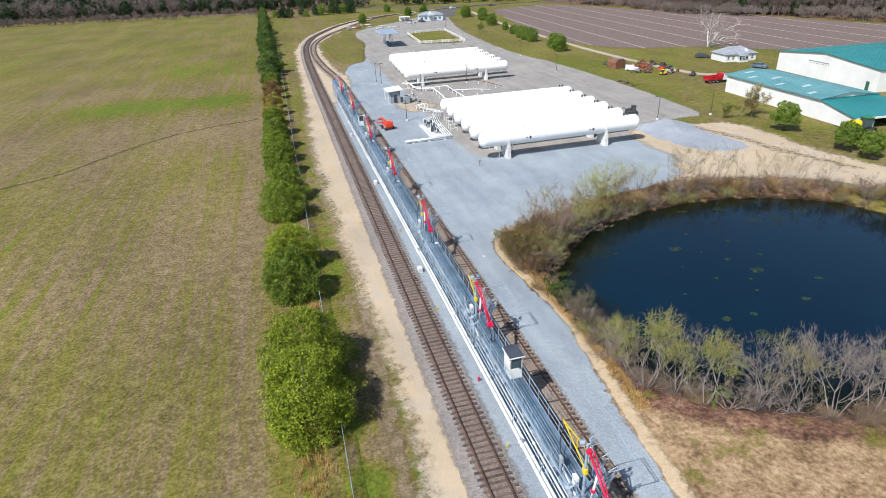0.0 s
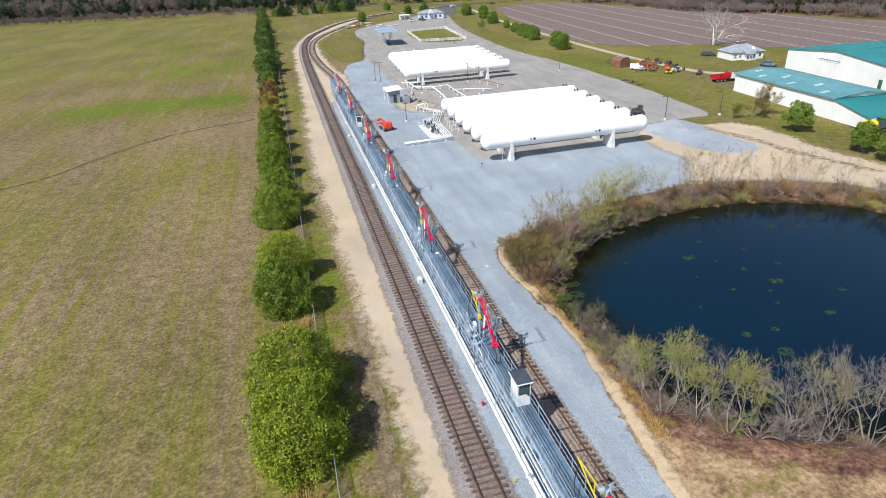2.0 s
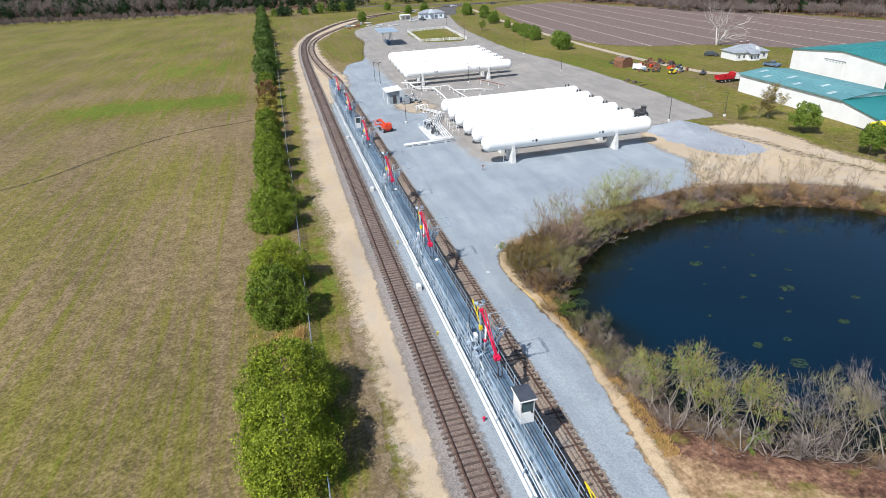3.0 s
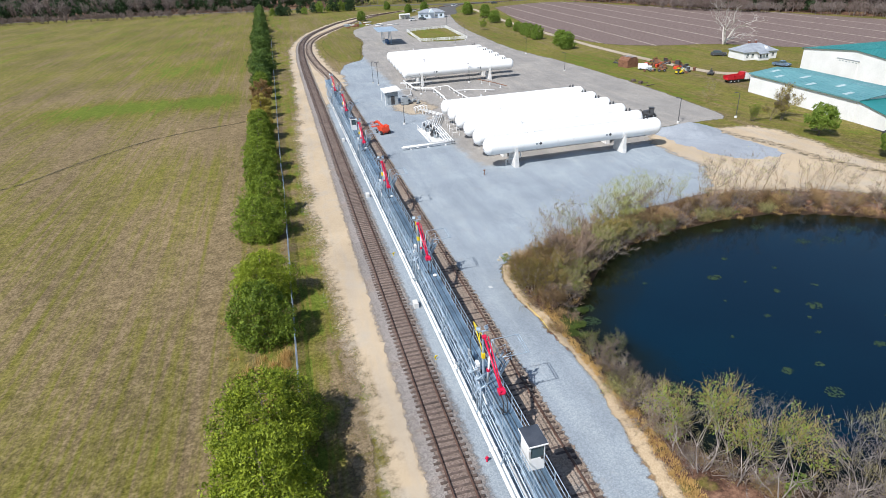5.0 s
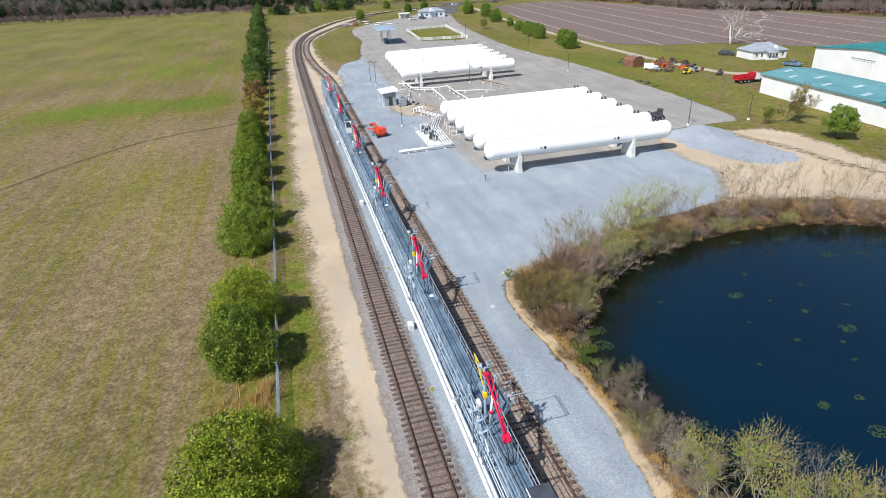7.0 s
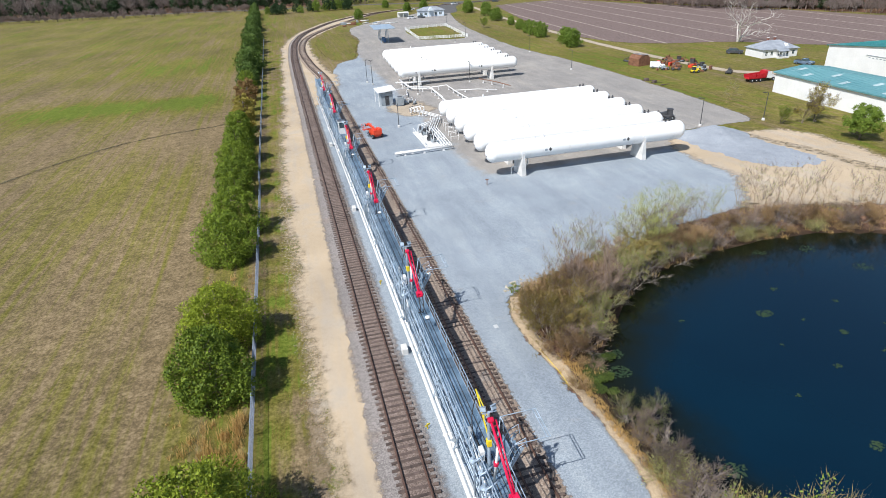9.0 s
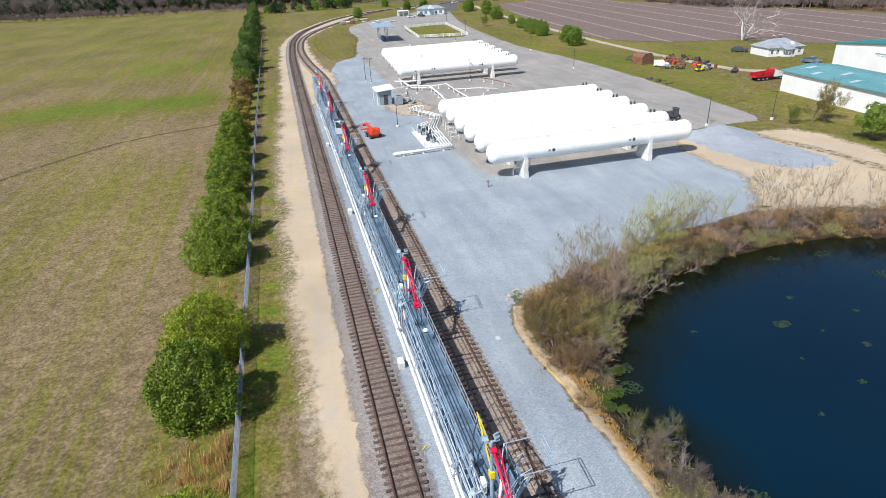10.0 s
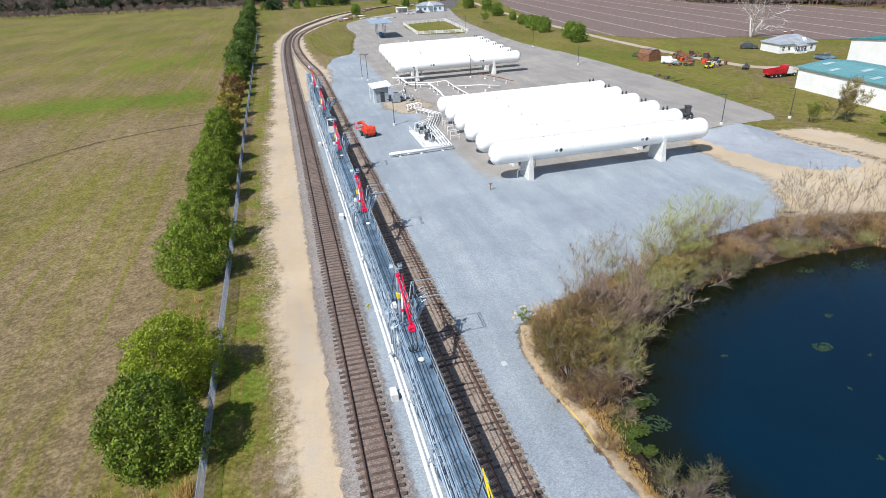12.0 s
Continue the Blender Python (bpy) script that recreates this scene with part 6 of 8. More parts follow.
woods("track_side_conifers", lambda r: (lambda x: (x, 478 + r.uniform(-3, 6) + x * 0.1))(r.uniform(-8, 52)), 26, 35, [(FIR_DARK, 7, 2.6, 380, 0.7, True), (MID_GREEN, 6.5, 2.4, 380, 0.7, True)], WL)
woods("back_woods", lambda r: (lambda x: (x, 540 - x * 0.22 + r.random() ** 1.5 * 60))(r.uniform(40, 420)), 230, 36, [(GRAY_TWIG, 12, 3.6, 170, 2.3, False), (FIR_DARK, 11, 3.4, 240, 1.2, True), (PALE_TWIG, 12, 3.6, 160, 2.3, False)], WL)

# lawn trees
LT = "trees on the lawn"
lawn_a = conifer(41, 5.4, 2.3, 4500, 0.24, MID_GREEN, "small round green tree on the lawn", 0.3, LT, "lawn_tree")
lawn_b = conifer(42, 5.6, 2.5, 2400, 0.4, MID_GREEN, "dark green tree in the row by the yard", 0.12, LT, "lawn_tree")
lawn_c = conifer(43, 6.0, 2.7, 2400, 0.4, MID_GREEN, "dark blue-green evergreen in the row by the yard", 0.06, LT, "evergreen_tree")
budding = bush(44, 5.6, 3, 3, BARK, OLIVE, 2600, 0.09, "half-bare budding tree on the lawn beside the shed", LT, name="lawn_tree", lean=0.5, thick=0.09, cat="tree", fuzz=(GRAY_TWIG, 1500))
yellow = bush(45, 4.2, 4, 3, BARK, SPRING, 2200, 0.1, "bush of pale yellow spring blossom", LT, name="blossom_bush", lean=0.8, thick=0.06)
for ob in (lawn_a, lawn_b, lawn_c, budding):
    ob.location = (0, -440, 0)
for x, y, src, s in [(86.0, 97.6, lawn_a, 1.05), (85.8, 83.2, lawn_a, 0.95), (85.4, 78.0, lawn_a, 0.9), (88, 108.6, budding, 1.0), (85.6, 109.4, budding, 0.85), (85.2, 127.8, sapling, 0.75), (82.8, 110.6, yellow, 0.8),
                     (95.3, 219.4, lawn_c, 1.0), (97.4, 229, lawn_b, 1.0), (97.6, 251, lawn_c, 0.95), (98, 259, lawn_c, 0.9), (99, 268, lawn_c, 0.85), (101.2, 282, lawn_b, 0.75), (104.6, 302, lawn_b, 0.7), (106, 326, lawn_b, 1.1), (111.5, 358, lawn_b, 1.25),
                     (109, 384, lawn_b, 1.3), (112.5, 392, lawn_b, 1.0), (89.4, 299, yellow, 1.2), (92, 305, sapling, 0.8), (44, 392, lawn_b, 1.0), (74, 470, lawn_c, 0.9), (80, 424, lawn_b, 1.0), (92, 428, lawn_b, 1.1)]:
    stand(src, x, y, s, rs.uniform(0, 360))
WHITE_BARK = plain("white_sycamore_bark", (0.3, 0.27, 0.24), (0.66, 0.62, 0.57), 0.85, big=1.2, fine=8)
big_tree = bush(46, 17.0, 3, 5, WHITE_BARK, GRAY_TWIG, 0, 0.1, "tall bare white-barked sycamore behind the house", LT, name="bare_tree", lean=0.7, radius=0.4, thick=0.4, cat="tree", fuzz=(PALE_TWIG, 500), spread=1.0, lift=0.1, first=0.37)
big_tree.location = (146.5, 199.0, GROUND_Z)
for ob in (pine_a, pine_b, pine_c, pine_d, far_pine, far_pine_wide, russet, dull, bare_a, leaf_a, green_a, sapling, green_sap, tall_a, tall_b, tall_c, fan, m_purple, m_green, m_tan, m_low, d_olive, d_purple, d_green, d_rust, lawn_a, lawn_b, lawn_c, budding, yellow):
    for o in (*ob.children_recursive, ob):
        bpy.data.objects.remove(o)


# ---- chain-link fence along the hedge row ----
fence = thing("chain_link_fence", "grey galvanised chain-link fence beside the hedge row", "fence", (-9.35, 20, GROUND_Z))
fence.scale = (1, 1, 0.8)
BAY = 3.0
post_mesh = Geo().tube([(0, 0, -0.3), (0, 0, 1.9)], 0.035, 6).lathe([(0.045, 1.88), (0.03, 1.94)], None, 6).mesh("fence_post", GALV)
wire = Geo()
k = -1.8
while k < BAY:
    for s in (0, 1):
        a, b = max(k, 0.0), min(k + 1.8, BAY)
        if b > a:
            za, zb = a - k, b - k
            if s:
                za, zb = 1.8 - za, 1.8 - zb
            wire.tube([(0.004 * s, a, za + 0.02), (0.004 * s, b, zb + 0.02)], 0.0075, 3, False)
    k += 0.16
WIRE = plain("dull_fence_wire", (0.2, 0.225, 0.28), (0.36, 0.39, 0.46), 0.5, 0.3, big=2)
wire = wire.mesh("wire_netting", WIRE)
rail_m = Geo().tube([(0, 0, 1.82), (0, BAY, 1.82)], 0.016, 6).mesh("top_rail", GALV)
for k in range(100):
    for nm, me in (("fence_post", post_mesh), ("wire_netting", wire), ("top_rail", rail_m)):
        part(nm, me, GALV, fence).location = (-0.006 * k * (k > 30), k * BAY, 0)

# ---- sheds and houses ----
def gable_shed(name, label, at, turn, w, ln, eave, ridge, wall, roof_m, over=0.35):
    """A sheet-metal shed: local x across, y along, gables at both ends."""
    s = thing(name, label, "shed", at, turn)
    t = 0.12
    part("side_wall", Geo().box(0, t, t, ln - t, 0, eave), wall, s)
    part("side_wall", Geo().box(w - t, w, t, ln - t, 0, eave), wall, s)
    for y in (0, ln - t):
        part("gable_wall", Geo().prism([(0, 0), (w, 0), (w, eave), (w / 2, ridge), (0, eave)], y, y + t, "y"), wall, s)
    sl = (ridge - eave) / (w / 2)
    for sgn, x0, x1 in ((1, -over, w / 2), (-1, w + over, w / 2)):
        z0 = eave - over * sl + 0.03
        g = Geo()
        n = int(ln / 0.9)
        g.add([(x0, -over, z0), (x1, -over, ridge + 0.03), (x1, ln + over, ridge + 0.03), (x0, ln + over, z0), (x0, -over, z0 + 0.09), (x1, -over, ridge + 0.12), (x1, ln + over, ridge + 0.12), (x0, ln + over, z0 + 0.09)],
              [(0, 1, 2, 3), (4, 5, 6, 7), (0, 1, 5, 4), (1, 2, 6, 5), (2, 3, 7, 6), (3, 0, 4, 7)])
        rp = part("roof_slope", g, roof_m, s)
        seam = Geo()
        for k in range(n + 1):
            y = -over + (ln + 2 * over) * k / n
            seam.bar((x0, y, z0 + 0.1), (x1, y, ridge + 0.13), 0.05, 0.05)
        tagged(part("seams", seam, roof_m, rp), kind="stuff")
    part("ridge_cap", Geo().box(w / 2 - 0.2, w / 2 + 0.2, -over, ln + over, ridge + 0.1, ridge + 0.17), roof_m, s)
    part("eave_trim", Geo().box(-over - 0.08, -over, -over, ln + over, eave - over * sl - 0.12, eave - over * sl + 0.13), roof_m, s)
    ribs = Geo()
    k = 0.6
    while k < ln:
        ribs.box(-0.02, 0.0, k - 0.03, k + 0.03, 0.05, eave - 0.1)
        k += 1.2
    tagged(part("wall_ribs", ribs, wall, s), kind="stuff")
    return s


shed = gable_shed("long_shed", "long low white sheet-metal shed with a faded teal roof", (98.4, 101.6, GROUND_Z), -3.9, 13.5, 31.0, 4.25, 5.1, WHITE_WALL, TEAL_OLD)
for k, (x, y) in enumerate([(1.6, 4), (4.4, 9), (1.8, 14), (4.6, 19), (1.8, 23.5), (4.4, 28)]):
    zz = 4.25 + 0.85 * x / 6.75 + 0.15
    part("skylight", Geo().add([(x - 1.0, y, zz - 0.126), (x + 1.0, y, zz + 0.126), (x + 1.0, y + 1.1, zz + 0.126), (x - 1.0, y + 1.1, zz - 0.126)], [(0, 1, 2, 3)]).add([(x - 1.0, y, zz - 0.16), (x + 1.0, y, zz + 0.09), (x + 1.0, y + 1.1, zz + 0.09), (x - 1.0, y + 1.1, zz - 0.16)], [(0, 1, 2, 3)]),
         plain("skylight_sheet_%d" % k, (0.36, 0.46, 0.47), (0.5, 0.6, 0.6), 0.4), shed, "pale translucent roof sheet")
lean = thing("lean_to", "open-fronted lean-to with a teal roof on the shed's end", "lean-to", (98.4, 101.6, GROUND_Z), -3.9)
part("side_wall", Geo().prism([(-9.2, 0), (-0.02, 0), (-0.02, 4.0), (-9.2, 2.25)], 0.02, 0.14, "x"), WHITE_WALL, lean)
part("far_wall", Geo().prism([(-9.2, 0), (-0.02, 0), (-0.02, 4.0), (-9.2, 2.25)], 13.3, 13.42, "x"), WHITE_WALL, lean)
part("roof_slope", Geo().prism([(-9.6, 2.24), (-0.02, 4.08), (-0.02, 4.2), (-9.6, 2.36)], -0.3, 13.8, "x"), TEAL, lean)
part("ridge_trim", Geo().box(-0.3, 13.8, -0.32, -0.02, 4.2, 4.3), TEAL, lean)
part("fascia", Geo().box(-0.3, 13.8, -9.7, -9.62, 2.0, 2.42), WHITE_WALL, lean, "white fascia board")
for x in (4.5, 9.0):
    part("post", Geo().box(x, x + 0.15, -9.3, -9.15, 0, 2.3), GREY, lean)

barn = gable_shed("large_shed", "large white metal shed with a teal gable roof", (129.9, 115.4, GROUND_Z), -95.3 + 0.0, 35.5, 48.0, 5.3, 6.9, WHITE_WALL, TEAL)
# its gable faces the yard: local x runs along the gable
barn.matrix_basis = pose(133.2, 150.8, GROUND_Z, 0, 0, -95.3)
part("sliding_door", Geo().box(12.5, 19.0, -0.14, -0.02, 0.0, 4.4, 0.01), WHITE_WALL, barn, "white sliding door")
part("door_track", Geo().box(12.2, 19.4, -0.22, -0.14, 4.4, 4.55), GREY, barn, "grey door track")
for k in range(6):
    part("vent", Geo().box(12.9 + k * 1.05, 13.45 + k * 1.05, -0.17, -0.14, 3.9, 4.08), GREY, barn)
part("side_door", Geo().box(32.2, 33.2, -0.1, -0.02, 0.0, 2.2), plain("dark_green_door", (0.02, 0.1, 0.07), (0.03, 0.14, 0.1)), barn, "dark green door")


def house(x, y, turn, w, d, eave, ridge, wall, roof_m, label, wins, name="house"):
    h = thing(name, label, "house", (x, y, GROUND_Z), turn)
    t = 0.2
    front = Geo()
    xs = [0.0]
    for a, b in wins:
        front.box(xs[-1], a, 0, t, 0, eave)
        front.box(a, b, 0, t, 0, 0.9)
        front.box(a, b, 0, t, 2.2, eave)
        xs.append(b)
    front.box(xs[-1], w, 0, t, 0, eave)
    part("front_wall", front, wall, h)
    part("back_wall", Geo().box(0, w, d - t, d, 0, eave), wall, h)
    part("end_wall", Geo().box(0, t, t, d - t, 0, eave), wall, h)
    part("end_wall", Geo().box(w - t, w, t, d - t, 0, eave), wall, h)
    for a, b in wins:
        wd = part("window", Geo().box(a, b, 0.08, 0.11, 0.9, 2.2), GLASS, h)
        part("window_sill", Geo().box(a - 0.06, b + 0.06, -0.06, 0.08, 0.84, 0.9), WHITE_WALL, wd)
        part("mullion", Geo().box((a + b) / 2 - 0.03, (a + b) / 2 + 0.03, 0.05, 0.08, 0.9, 2.2), WHITE_WALL, wd)
    o = 0.5
    g = Geo()
    g.add([(-o, -o, eave), (w + o, -o, eave), (w + o, d + o, eave), (-o, d + o, eave), (d / 2, d / 2, ridge), (w - d / 2, d / 2, ridge),
           (-o, -o, eave - 0.14), (w + o, -o, eave - 0.14), (w + o, d + o, eave - 0.14), (-o, d + o, eave - 0.14)],
          [(0, 1, 5, 4), (1, 2, 5), (2, 3, 4, 5), (3, 0, 4), (0, 1, 7, 6), (1, 2, 8, 7), (2, 3, 9, 8), (3, 0, 6, 9), (6, 7, 8, 9)])
    part("hip_roof", g, roof_m, h)
    return h


home = house(129.0, 168.0, -6.0, 15.5, 10.0, 3.0, 5.4, WHITE_WALL, GREY_ROOF, "white bungalow with a grey hipped roof and brick chimneys", [(1.2, 2.2), (3.6, 4.6), (10.6, 11.6), (13.2, 14.2)])
home.scale = (0.7, 0.78, 0.8)
for x, y in ((5.6, 5.4), (9.4, 6.2)):
    ch = part("chimney", Geo().box(x - 0.35, x + 0.35, y - 0.35, y + 0.35, 4.2, 6.2, 0.02), BRICK, home, "red brick chimney")
    part("cap", Geo().box(x - 0.42, x + 0.42, y - 0.42, y + 0.42, 6.2, 6.32), CONCRETE, ch)
porch = part("porch_roof", Geo().add([(5.2, -2.6, 2.55), (10.0, -2.6, 2.55), (10.0, 0.0, 3.4), (5.2, 0.0, 3.4), (5.2, -2.6, 2.4), (10.0, -2.6, 2.4), (10.0, 0, 3.2), (5.2, 0, 3.2)],
             [(0, 1, 2, 3), (4, 5, 6, 7), (0, 1, 5, 4), (1, 2, 6, 5), (3, 0, 4, 7)]), GREY_ROOF, home)
part("porch_floor", Geo().box(5.2, 10.0, -2.5, -0.01, 0.0, 0.5, 0.02), CONCRETE, home)
for k in range(4):
    part("porch_post", Geo().box(5.35 + k * 1.45, 5.5 + k * 1.45, -2.45, -2.3, 0.5, 2.45), WHITE_WALL, home)
part("front_door", Geo().box(7.1, 8.0, -0.05, -0.005, 0.5, 2.5), DARK, home)
part("dormer", Geo().prism([(10.2, 3.5), (12.2, 3.5), (11.2, 4.5)], 1.0, 3.4, "y"), WHITE_WALL, home, "small white dormer")

# office by the yard entrance
OFFICE = plain("pale_blue_siding", (0.5, 0.58, 0.66), (0.62, 0.69, 0.75), 0.6)
office = house(77.0, 378.0, -8, 15.0, 8.0, 3.4, 5.2, OFFICE, GREY_ROOF, "pale blue office building with a grey roof", [(1.0, 2.4), (3.6, 5.0), (9.6, 11.0), (12.2, 13.6)], "office_building")
part("entrance_gable", Geo().prism([(5.4, 3.3), (9.2, 3.3), (7.3, 5.3)], -2.0, 3.0, "y"), OFFICE, office, "pale blue entrance gable")
for x in (5.5, 8.9):
    part("porch_post", Geo().box(x, x + 0.2, -1.95, -1.75, 0, 3.3), WHITE_WALL, office)
cp = thing("carport", "small white carport beside the office", "carport", (66.0, 384, GROUND_Z), -8)
part("roof", Geo().box(0, 6.5, 0, 5.5, 2.5, 2.75, 0.03), WHITE_WALL, cp)
part("back_wall", Geo().box(0, 6.5, 5.3, 5.5, 0, 2.5), WHITE_WALL, cp)
part("side_wall", Geo().box(3.2, 3.4, 0.2, 5.3, 0, 2.5), WHITE_WALL, cp)
for x in (0.05, 6.3):
    part("post", Geo().box(x, x + 0.15, 0.1, 0.25, 0, 2.5), WHITE_WALL, cp)

# ---- yard: canopy, fenced lawn, cabin, pipes ----
cn = thing("shelter_canopy", "white flat-roofed canopy on tall posts above a pump", "canopy", (33.6, 268, GROUND_Z), -3)
part("roof", Geo().box(0, 8.6, 0, 19.0, 5.75, 5.95, 0.04), GALV, cn)
for y in (5.5, 10.0, 14.5):
    for x in (3.0, 6.0):
        part("post", Geo().box(x, x + 0.2, y, y + 0.2, 0, 5.75), GALV, cn)
part("rail_bar", Geo().bar((3.1, 5.6, 2.2), (3.1, 14.6, 2.2), 0.1), GALV, cn)
for x, y in ((4.2, 6.5), (4.2, 10.8)):
    part("pump", Geo().box(x, x + 1.1, y, y + 1.6, 0.0, 1.6, 0.05), plain("blue_pump_paint_%d" % y, (0.05, 0.12, 0.25), (0.1, 0.2, 0.36)), cn, "blue pump housing")

PEN = [(52.8, 273.5), (72.6, 269.2), (76.6, 318.5), (55.6, 314.6)]
pen = thing("white_rail_fence", "white three-rail fence round a square lawn", "fence", (0, 0, GROUND_Z))
for i in range(4):
    a, b = Vector((*PEN[i], 0)), Vector((*PEN[(i + 1) % 4], 0))
    n = max(2, round((b - a).length / 2.5))
    for k in range(n):
        p = a.lerp(b, k / n)
        part("post", Geo().box(p.x - 0.09, p.x + 0.09, p.y - 0.09, p.y + 0.09, -0.2, 1.45, 0.02), WHITE_WALL, pen)
        q = a.lerp(b, (k + 1) / n)
        for z in (0.45, 0.85, 1.25):
            part("board", Geo().bar((p.x, p.y, z), (q.x, q.y, z), 0.05, 0.17), WHITE_WALL, pen)

cab = thing("control_cabin", "small grey equipment cabin with an overhanging white roof", "cabin", (17.2, 158.2, GROUND_Z), 0)
part("wall_box", Geo().box(0, 2.6, 0, 4.6, 0, 3.1, 0.02), GREY, cab)
part("roof", Geo().prism([(-0.9, 3.1), (3.3, 3.45), (3.3, 3.62), (-0.9, 3.27)], -0.6, 5.4, "y"), WHITE_WALL, cab)
part("door", Geo().box(0.8, 1.7, -0.05, -0.005, 0.1, 2.2), DARK, cab)
for y in (-0.4, 5.1):
    part("post", Geo().box(-0.75, -0.62, y, y + 0.12, 0, 3.2), WHITE_PIPE, cab)
cu = thing("cooling_unit", "grey box cooling unit beside the cabin", "cooling unit", (20.3, 156.4, GROUND_Z))
part("casing", Geo().box(0, 1.7, 0, 1.4, 0.15, 2.0, 0.04), GREY, cu)
part("fan_guard", Geo().lathe([(0.5, 2.0), (0.55, 2.05), (0.5, 2.1)], Matrix.Translation((0.85, 0.7, 0)), 16), DARK, cu)
part("skid_frame", Geo().box(-0.1, 1.8, -0.1, 1.5, 0.0, 0.15), DARK, cu)
for k, (x, y, h) in enumerate([(22.6, 157.5, 1.3), (23.9, 159.0, 1.0), (22.8, 160.4, 1.5), (24.6, 157.0, 0.9)]):
    pm = thing("pump_unit", "dark pump with piping on a low frame", "pump", (x, y, GROUND_Z), 20 * k, "pumps by the cabin")
    part("frame", Geo().box(-0.8, 0.8, -0.4, 0.4, 0, 0.18, 0.02), DARK, pm)
    part("motor", Geo().lathe([(0.2, -0.5), (0.28, -0.45), (0.28, 0.35), (0.15, 0.5)], Matrix.Translation((0, 0, 0.5)) @ Matrix.Rotation(math.pi / 2, 4, "Y"), 12), GREY, pm)
    part("riser", Geo().tube([(0.5, 0, 0.5), (0.75, 0, 0.55), (0.8, 0, h), (0.4, 0, h + 0.1)], 0.07, 8), WHITE_PIPE, pm)


def pipeline(pts, r, label, legs=True, material=WHITE_PIPE):
    p = thing("yard_pipe", label, "pipe", (0, 0, 0), 0, "yard pipes")
    part("pipe", Geo().tube(pts, r, 10), material, p, smooth=True)
    for a, b in zip(pts, pts[1:]):
        a, b = Vector(a), Vector(b)
        if abs(a.z - b.z) < 0.1 and legs:
            n = int((b - a).length / 3.2)
            for k in range(n):
                q = a.lerp(b, (k + 0.5) / n)
                part("stand", Geo().box(q.x - 0.07, q.x + 0.07, q.y - 0.07, q.y + 0.07, GROUND_Z, q.z - r * 0.9).box(q.x - 0.2, q.x + 0.2, q.y - 0.2, q.y + 0.2, GROUND_Z, 0.02), WHITE_PIPE, p)
        part("flange", Geo().lathe([(r * 1.5, -0.05), (r * 1.5, 0.05)], Matrix.Translation(a.lerp(b, 0.12)) @ (b - a).to_track_quat("Z", "Y").to_matrix().to_4x4(), 12), material, p)
    return p


WP = "white painted process pipe on short stands"
pipeline([(12.6, 119.2, 0.5), (22.9, 119.6, 0.5)], 0.19, "thick white process pipe ending beside the siding")
pipeline([(13.0, 119.9, 0.45), (18.6, 120.2, 0.45)], 0.1, WP)
for k in range(4):
    x = 21.4 + 0.5 * k
    pipeline([(x, 120.2, 0.55), (x + 0.5, 132.8, 0.55), (x + 2.6, 138.2, 0.7), (x + 3.2, 140.4, 0.7)], 0.075, WP)
for k in range(3):
    pipeline([(22.2 + 0.7 * k, 147.4 - 0.3 * k, 0.8), (25.2 + 0.7 * k, 139.8, 0.8)], 0.07, WP)
for k in range(2):
    pipeline([(20.6, 134.4 + 1.1 * k, 0.6), (25.4 + 0.3 * k, 138.8 + 0.9 * k, 0.6)], 0.07, WP)
for k in range(4):
    bent = thing("pipe_hoop", "white square guard hoop beside the process pipes", "guard hoop", (24.0 + 0.45 * k, 124.6 + 3.4 * k, GROUND_Z), 0, "pipe hoops")
    part("hoop_bar", Geo().tube([(0, 0, 0), (0, 0, 1.5), (1.5, 0.1, 1.5), (1.5, 0.1, 0)], 0.055, 8), WHITE_PIPE, bent)
    part("cross_bar", Geo().tube([(0, 0, 0.8), (1.5, 0.1, 0.8)], 0.04, 6), WHITE_PIPE, bent)
pipeline([(26.4, 183.4, 0.9), (26.7, 172.2, 0.9), (31.4, 169.6, 0.9), (31.1, 158.2, 0.9), (30.6, 148, 0.9)], 0.16, "white header pipe between the tank banks")
pipeline([(27.2, 181.0, 0.6), (27.3, 171.4, 0.6), (31.9, 168.9, 0.6), (31.7, 158.2, 0.6)], 0.1, WP)
pipeline([(31.6, 169.8, 0.8), (36.1, 170.8, 0.8), (36.0, 162.3, 0.8), (36.4, 152.0, 0.8)], 0.11, WP)
pipeline([(21.0, 170.2, 0.6), (23.6, 172.4, 0.6), (26.6, 172.4, 0.6)], 0.1, WP)
pipeline([(21.6, 163.2, 0.5), (24.6, 165.0, 0.5), (25.6, 171.0, 0.5)], 0.1, WP)
pipeline([(36.0, 165.0, 0.5), (42.0, 163.6, 0.5), (46.0, 160.6, 0.5)], 0.1, WP)
pipeline([(24.4, 178.5, 1.2), (27.5, 176.5, 1.2), (33.0, 176.2, 1.2)], 0.15, "white header pipe at the foot of the far tanks")
pipeline([(46.0, 174.5, 0.9), (48.5, 168.0, 0.9), (50.0, 162.0, 0.9)], 0.1, "rusty drain pipe beside a lamp pole", True, RUST)
for k in range(5):
    pipeline([(40.0 + 2.2 * k, 143.0, 0.8), (39.4 + 2.2 * k, 149.5 - 0.4 * k, 0.8)], 0.09, "thin rust-marked pipe behind the tanks", True, WHITE_PIPE if k % 2 else RUST)
